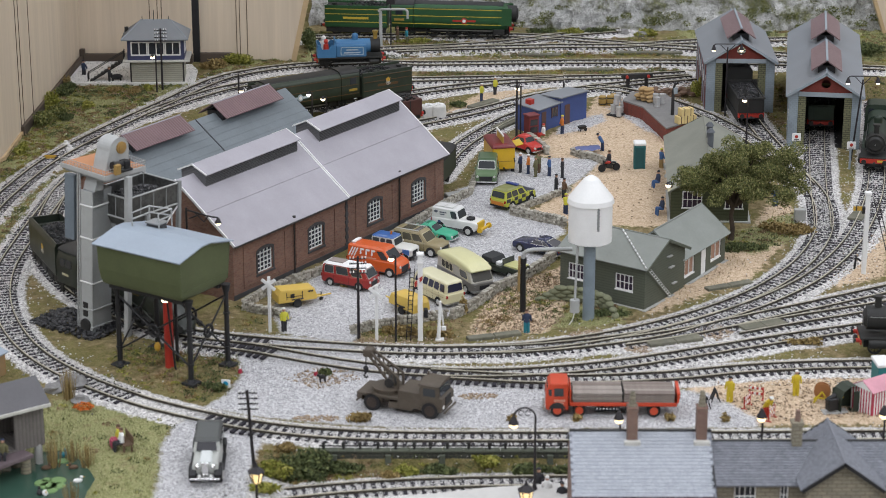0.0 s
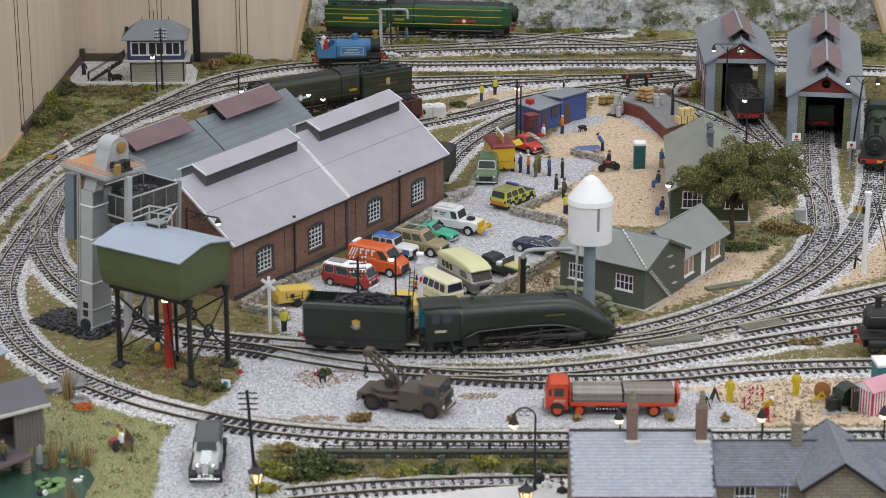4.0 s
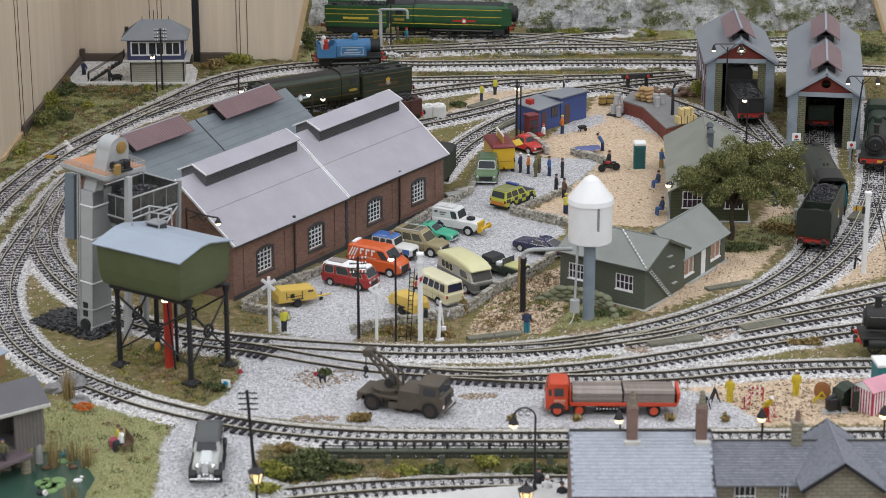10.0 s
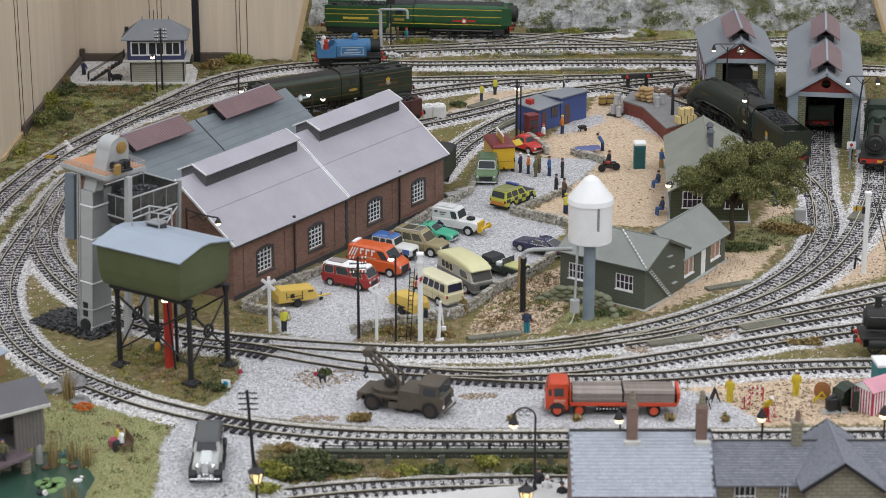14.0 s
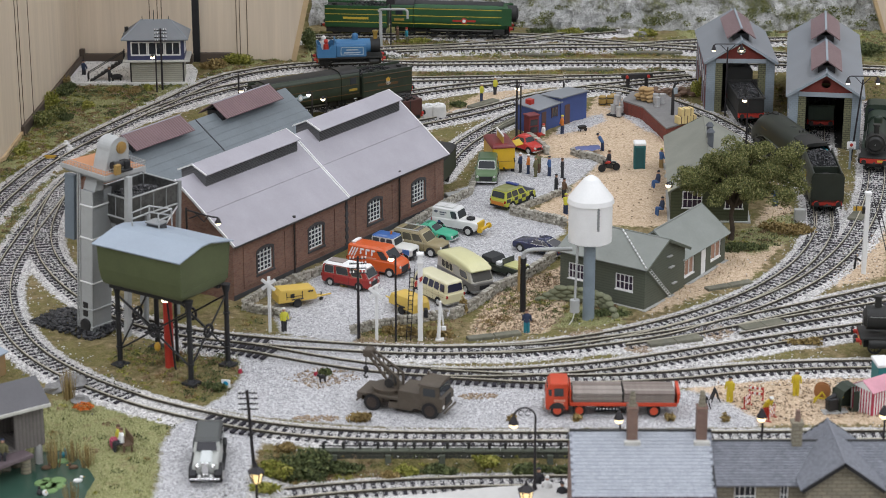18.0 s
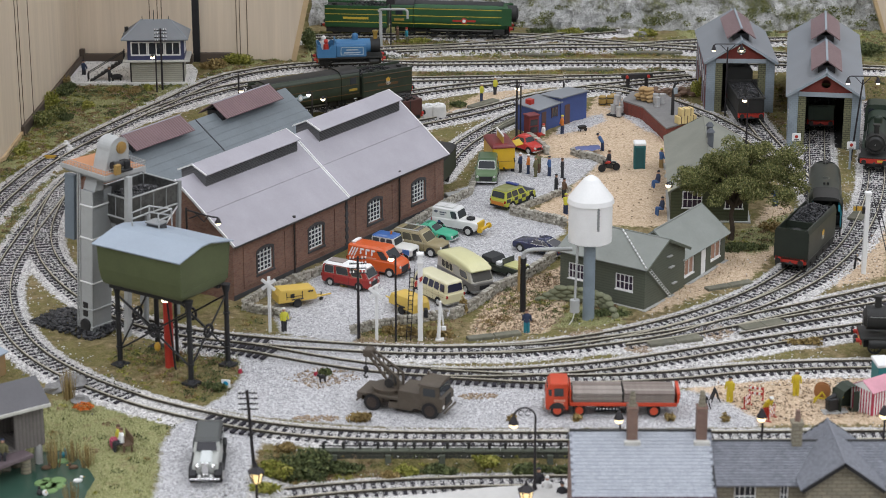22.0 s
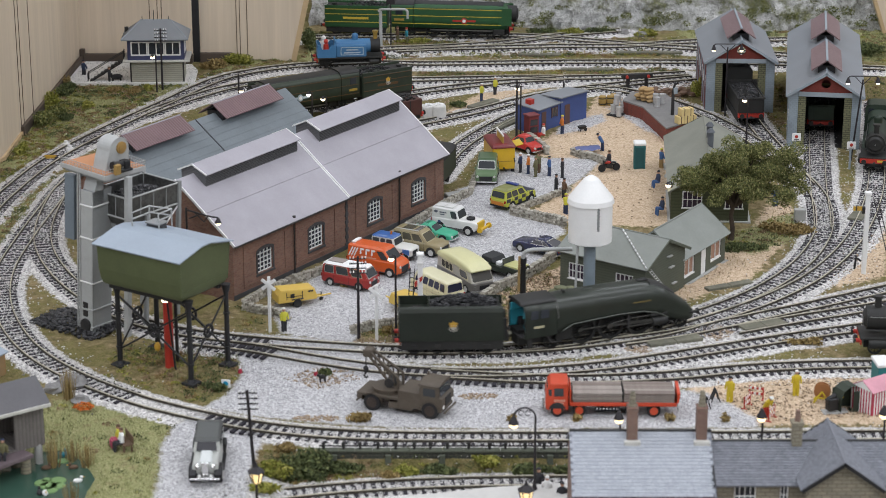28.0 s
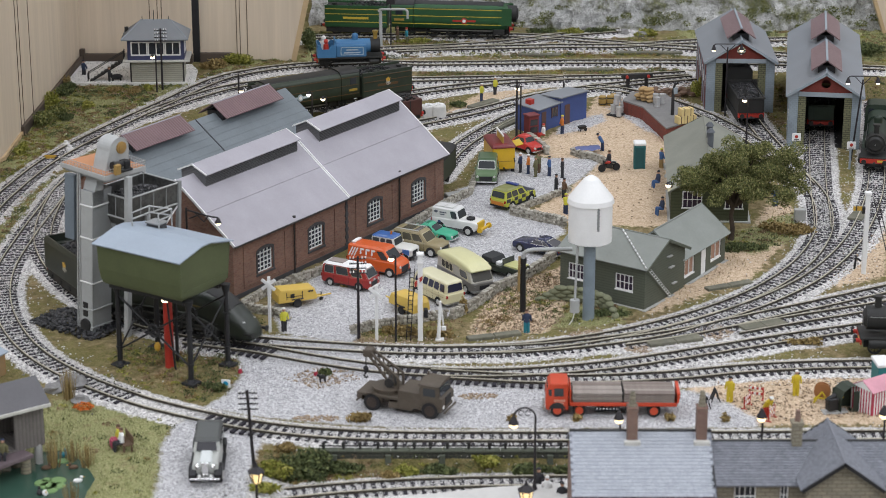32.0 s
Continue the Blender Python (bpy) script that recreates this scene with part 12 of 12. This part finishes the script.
# ---------------------------------------------------------------- works area at the front right
for x, y, rz in ((233.9, -401.9, 10), (223.8, -419.2, 20)):
    ob = thing("folding_sign", x, y, ground_z(x, y) - 0.2, rz, "dark folding road sign standing open", "sign", "folding signs")
    for k in (-1, 1):
        part("leg", Shape().tube([(-4 * k, -3, 0), (0, -2.4, 12)], 0.5, 5).tube([(-4 * k, 3, 0), (0, 2.4, 12)], 0.5, 5), M_SOOT, ob)
    part("panel", slab((-3.4, -3, 2), (-3.4, 3, 2), (0, 2.4, 12), 0.5), M_SOOT, ob)
for x, y, rz in ((260.1, -414.3, 60), (270.1, -396.8, -20), (277.2, -441.2, 60)):
    ob = thing("works_barrier", x, y, ground_z(x, y) - 0.2, rz, "red and white striped works barrier", "barrier", "works barriers")
    ob.scale = (0.66, 0.66, 0.7)
    for k in (-9, 9):
        part("leg", Shape().box(k - 0.8, -0.8, 0, k + 0.8, 0.8, 17, 0.2).box(k - 1, -4, 0, k + 1, 4, 1.2, 0.2), M_RED, ob)
    for z in (6, 13):
        for i in range(6):
            part("stripe", Shape().box(-9 + i * 3, -1.3, z, -6 + i * 3, -0.5, z + 3), M_RED if i % 2 else M_WHITE, ob)
ob = thing("cable_drum", 325.7, -403.1, 0, -12, "brown cable drum on a yellow stand", "cable drum")
ob.scale = (0.74, 0.74, 0.74)
part("flange", Shape().cyl((0, -3.6, 14), (0, -2.4, 14), 9.5, n=24).cyl((0, 2.4, 14), (0, 3.6, 14), 9.5, n=24), mat("rusty_orange", (0.33, 0.14, 0.05), 0.7), ob, "rusty brown flange")
part("core", Shape().cyl((0, -2.4, 14), (0, 2.4, 14), 6, n=20), M_SOOT, ob)
for k in (-1, 1):
    part("stand", Shape().tube([(-9, 5 * k, 0), (0, 4.6 * k, 14), (9, 5 * k, 0)], 1.1, 6).box(-8, 4.2 * k, 5, 8, 5.2 * k, 7, 0.2), OV, ob, "yellow stand")
ob = thing("works_shelter", 346.2, -425.4, 0, 24, "dark green canvas works shelter, open at one side", "shelter")
ob.scale = (0.82, 0.82, 0.9)
prof = [(-12, 0), (-12, 14), (-9, 22), (-2, 26), (6, 26), (12, 22), (12, 0)]
part("canopy", Shape().loft([[(x, y, z) for x, z in prof] for y in (-2, 16)], smooth=False, caps=False).box(-12, 15.4, 0, 12, 16.2, 21), mat("shelter_green", (0.035, 0.045, 0.032), 0.7), ob)
part("front_flap", Shape().box(2, -3, 0, 12, -2, 21, 0.2), mat("flap_green", (0.03, 0.04, 0.028), 0.7), ob)
part("pump", Shape().box(-26, 0, 4, -14, 8, 16, 1).cyl((-27, 4, 14), (-16, 4, 18), 2.6, n=12), M_BLACK, ob)
single("manhole_slab", Shape().box(-11, -5, -0.6, 11, 5, 1.6, 0.4), M_CONCRETE, 333.0, -426.6, 0, 10, "grey slab lying on the rubble", "slab")
ob = thing("striped_tent", 366.1, -419.2, 0, 35, "red and white striped works tent", "tent")
ob.scale = (0.9, 0.9, 0.92)
for k in range(16):
    x0, x1 = -14 + k * 1.75, -14 + (k + 1) * 1.75
    part("stripe", Shape().box(x0, -14, -0.5, x1, -13.4, 24), M_WHITE if k % 2 else mat("tent_red", (0.45, 0.05, 0.09), 0.7), ob)
TR = mat("tent_stripe_red", (0.45, 0.05, 0.09), 0.7)
for k in range(16):
    y0, y1 = -14 + k * 1.75, -14 + (k + 1) * 1.75
    part("stripe", Shape().box(-14.6, y0, -0.5, -14, y1, 24), M_WHITE if k % 2 else TR, ob)
part("rear_cloth", Shape().box(-14, 13.4, -0.5, 14, 14, 24).box(13.4, -13.4, -0.5, 14, 13.4, 24), M_WHITE, ob)
PKR = mat("tent_pink_roof", (0.62, 0.30, 0.36), 0.7)
part("roof", slab((-15, -15, 23.5), (15, -15, 23.5), (15, 0, 32), 0.8), PKR, ob, "pink roof")
part("roof", slab((-15, 15, 23.5), (15, 15, 23.5), (15, 0, 32), 0.8), PKR, ob, "pink roof")
part("end_wall", Shape().prism([(-14, 23.5), (14, 23.5), (0, 31.4)], "x", -14.6, -14), M_WHITE, ob)
ob = thing("site_cabin", 389.5, -389.3, 0, 5, "teal site cabin with a white roof", "cabin")
part("body", Shape().box(-17, -10, -1, 16, 12, 30, 0.4), mat("cabin_teal", (0.03, 0.19, 0.20), 0.5), ob, "teal body")
part("roof", Shape().box(-18, -11, 30, 17, 13, 33, 0.6), M_WHITE, ob, "white roof")

# low fence on the retaining wall behind the lower line
ob = thing("retaining_wall", 0, 0, 0, 0, "weathered grey stone retaining wall with a low pipe rail", "wall")
wy = front_edge
x0w, x1w = -101.3, 330.0
# stone coloured extra dark: the shade below the coping is in the colour
part("wall", Shape().box(x0w, wy - 9, -16, x1w, wy - 5, 1.5), brickwork("shaded_stone", (0.075, 0.078, 0.062), (0.055, 0.058, 0.046), (0.03, 0.032, 0.025), 6, 2.6, 0.4), ob)
cp = mat("mossy_coping", (0.095, 0.105, 0.078), 0.9, 0, 0.2, 60, 500, 0.5)
xx = x0w
while xx < x1w:
    ln = random.uniform(13, 18)
    part("coping", Shape().box(xx + 0.2, wy - 10, 1.5, xx + ln - 0.2, wy - 3, 3.4, 0.4), cp, ob)
    part("fence_post", Shape().cyl((xx + 4, wy - 6, 3), (xx + 4, wy - 6, 8), 1.1, n=8).ball((xx + 4, wy - 6, 8), 1.7), M_SOOT, ob)
    xx += ln
part("rail_pipe", Shape().cyl((x0w, wy - 6, 6), (x1w, wy - 6, 6), 0.7, n=6), M_SOOT, ob)
for xx in np.arange(x0w + 10, x1w, 44):
    part("buttress", Shape().box(xx, wy - 12, -16, xx + 5, wy - 9, 0, 0.4), cp, ob)
for x, y in ((-444.0, 366.0), (-436.4, 347.3)):
    ob = thing("point_motor", x, y, 1, 30, "small white point motor beside the track", "point motor")
    part("case", Shape().box(-4, -3, 0, 4, 3, 5, 0.5).cyl((0, 0, 5), (0, 0, 8), 2, n=10), M_WHITE, ob)
ob = thing("ground_signal", -454.7, 313.0, 2, 0, "yellow ground signal arm beside the track", "signal")
part("arm", Shape().box(-6, -0.6, 0, 8, 0.6, 5, 0.3), M_YELLOW, ob)
part("foot", Shape().box(6, -2, -2, 10, 2, 3, 0.4), M_BLACK, ob)
ob = thing("water_crane", -85.6, 848.7, 0, 0, "pale grey water crane by the rear line", "water crane")
part("column", Shape().cyl((0, 0, 0), (0, 0, 52), 2.6, 2.2, 14).cyl((0, 0, 0), (0, 0, 4), 4, n=14), M_TOWERPALE, ob)
part("arm", Shape().tube([(-3, 0, 52), (0, 0, 55), (34, 0, 55), (37, 0, 52), (37, 0, 42)], 1.6, 10), M_TOWERPALE, ob)
ob = thing("signal_post", -71.6, 848.7, 0, 0, "thin black post with a dark signal box head", "signal")
part("post", Shape().cyl((0, 0, 0), (0, 0, 72), 1.0, n=8), M_POLE, ob)
part("head", Shape().box(-6, -2, 62, 6, 2, 70, 0.5), M_POLE, ob)


motions()
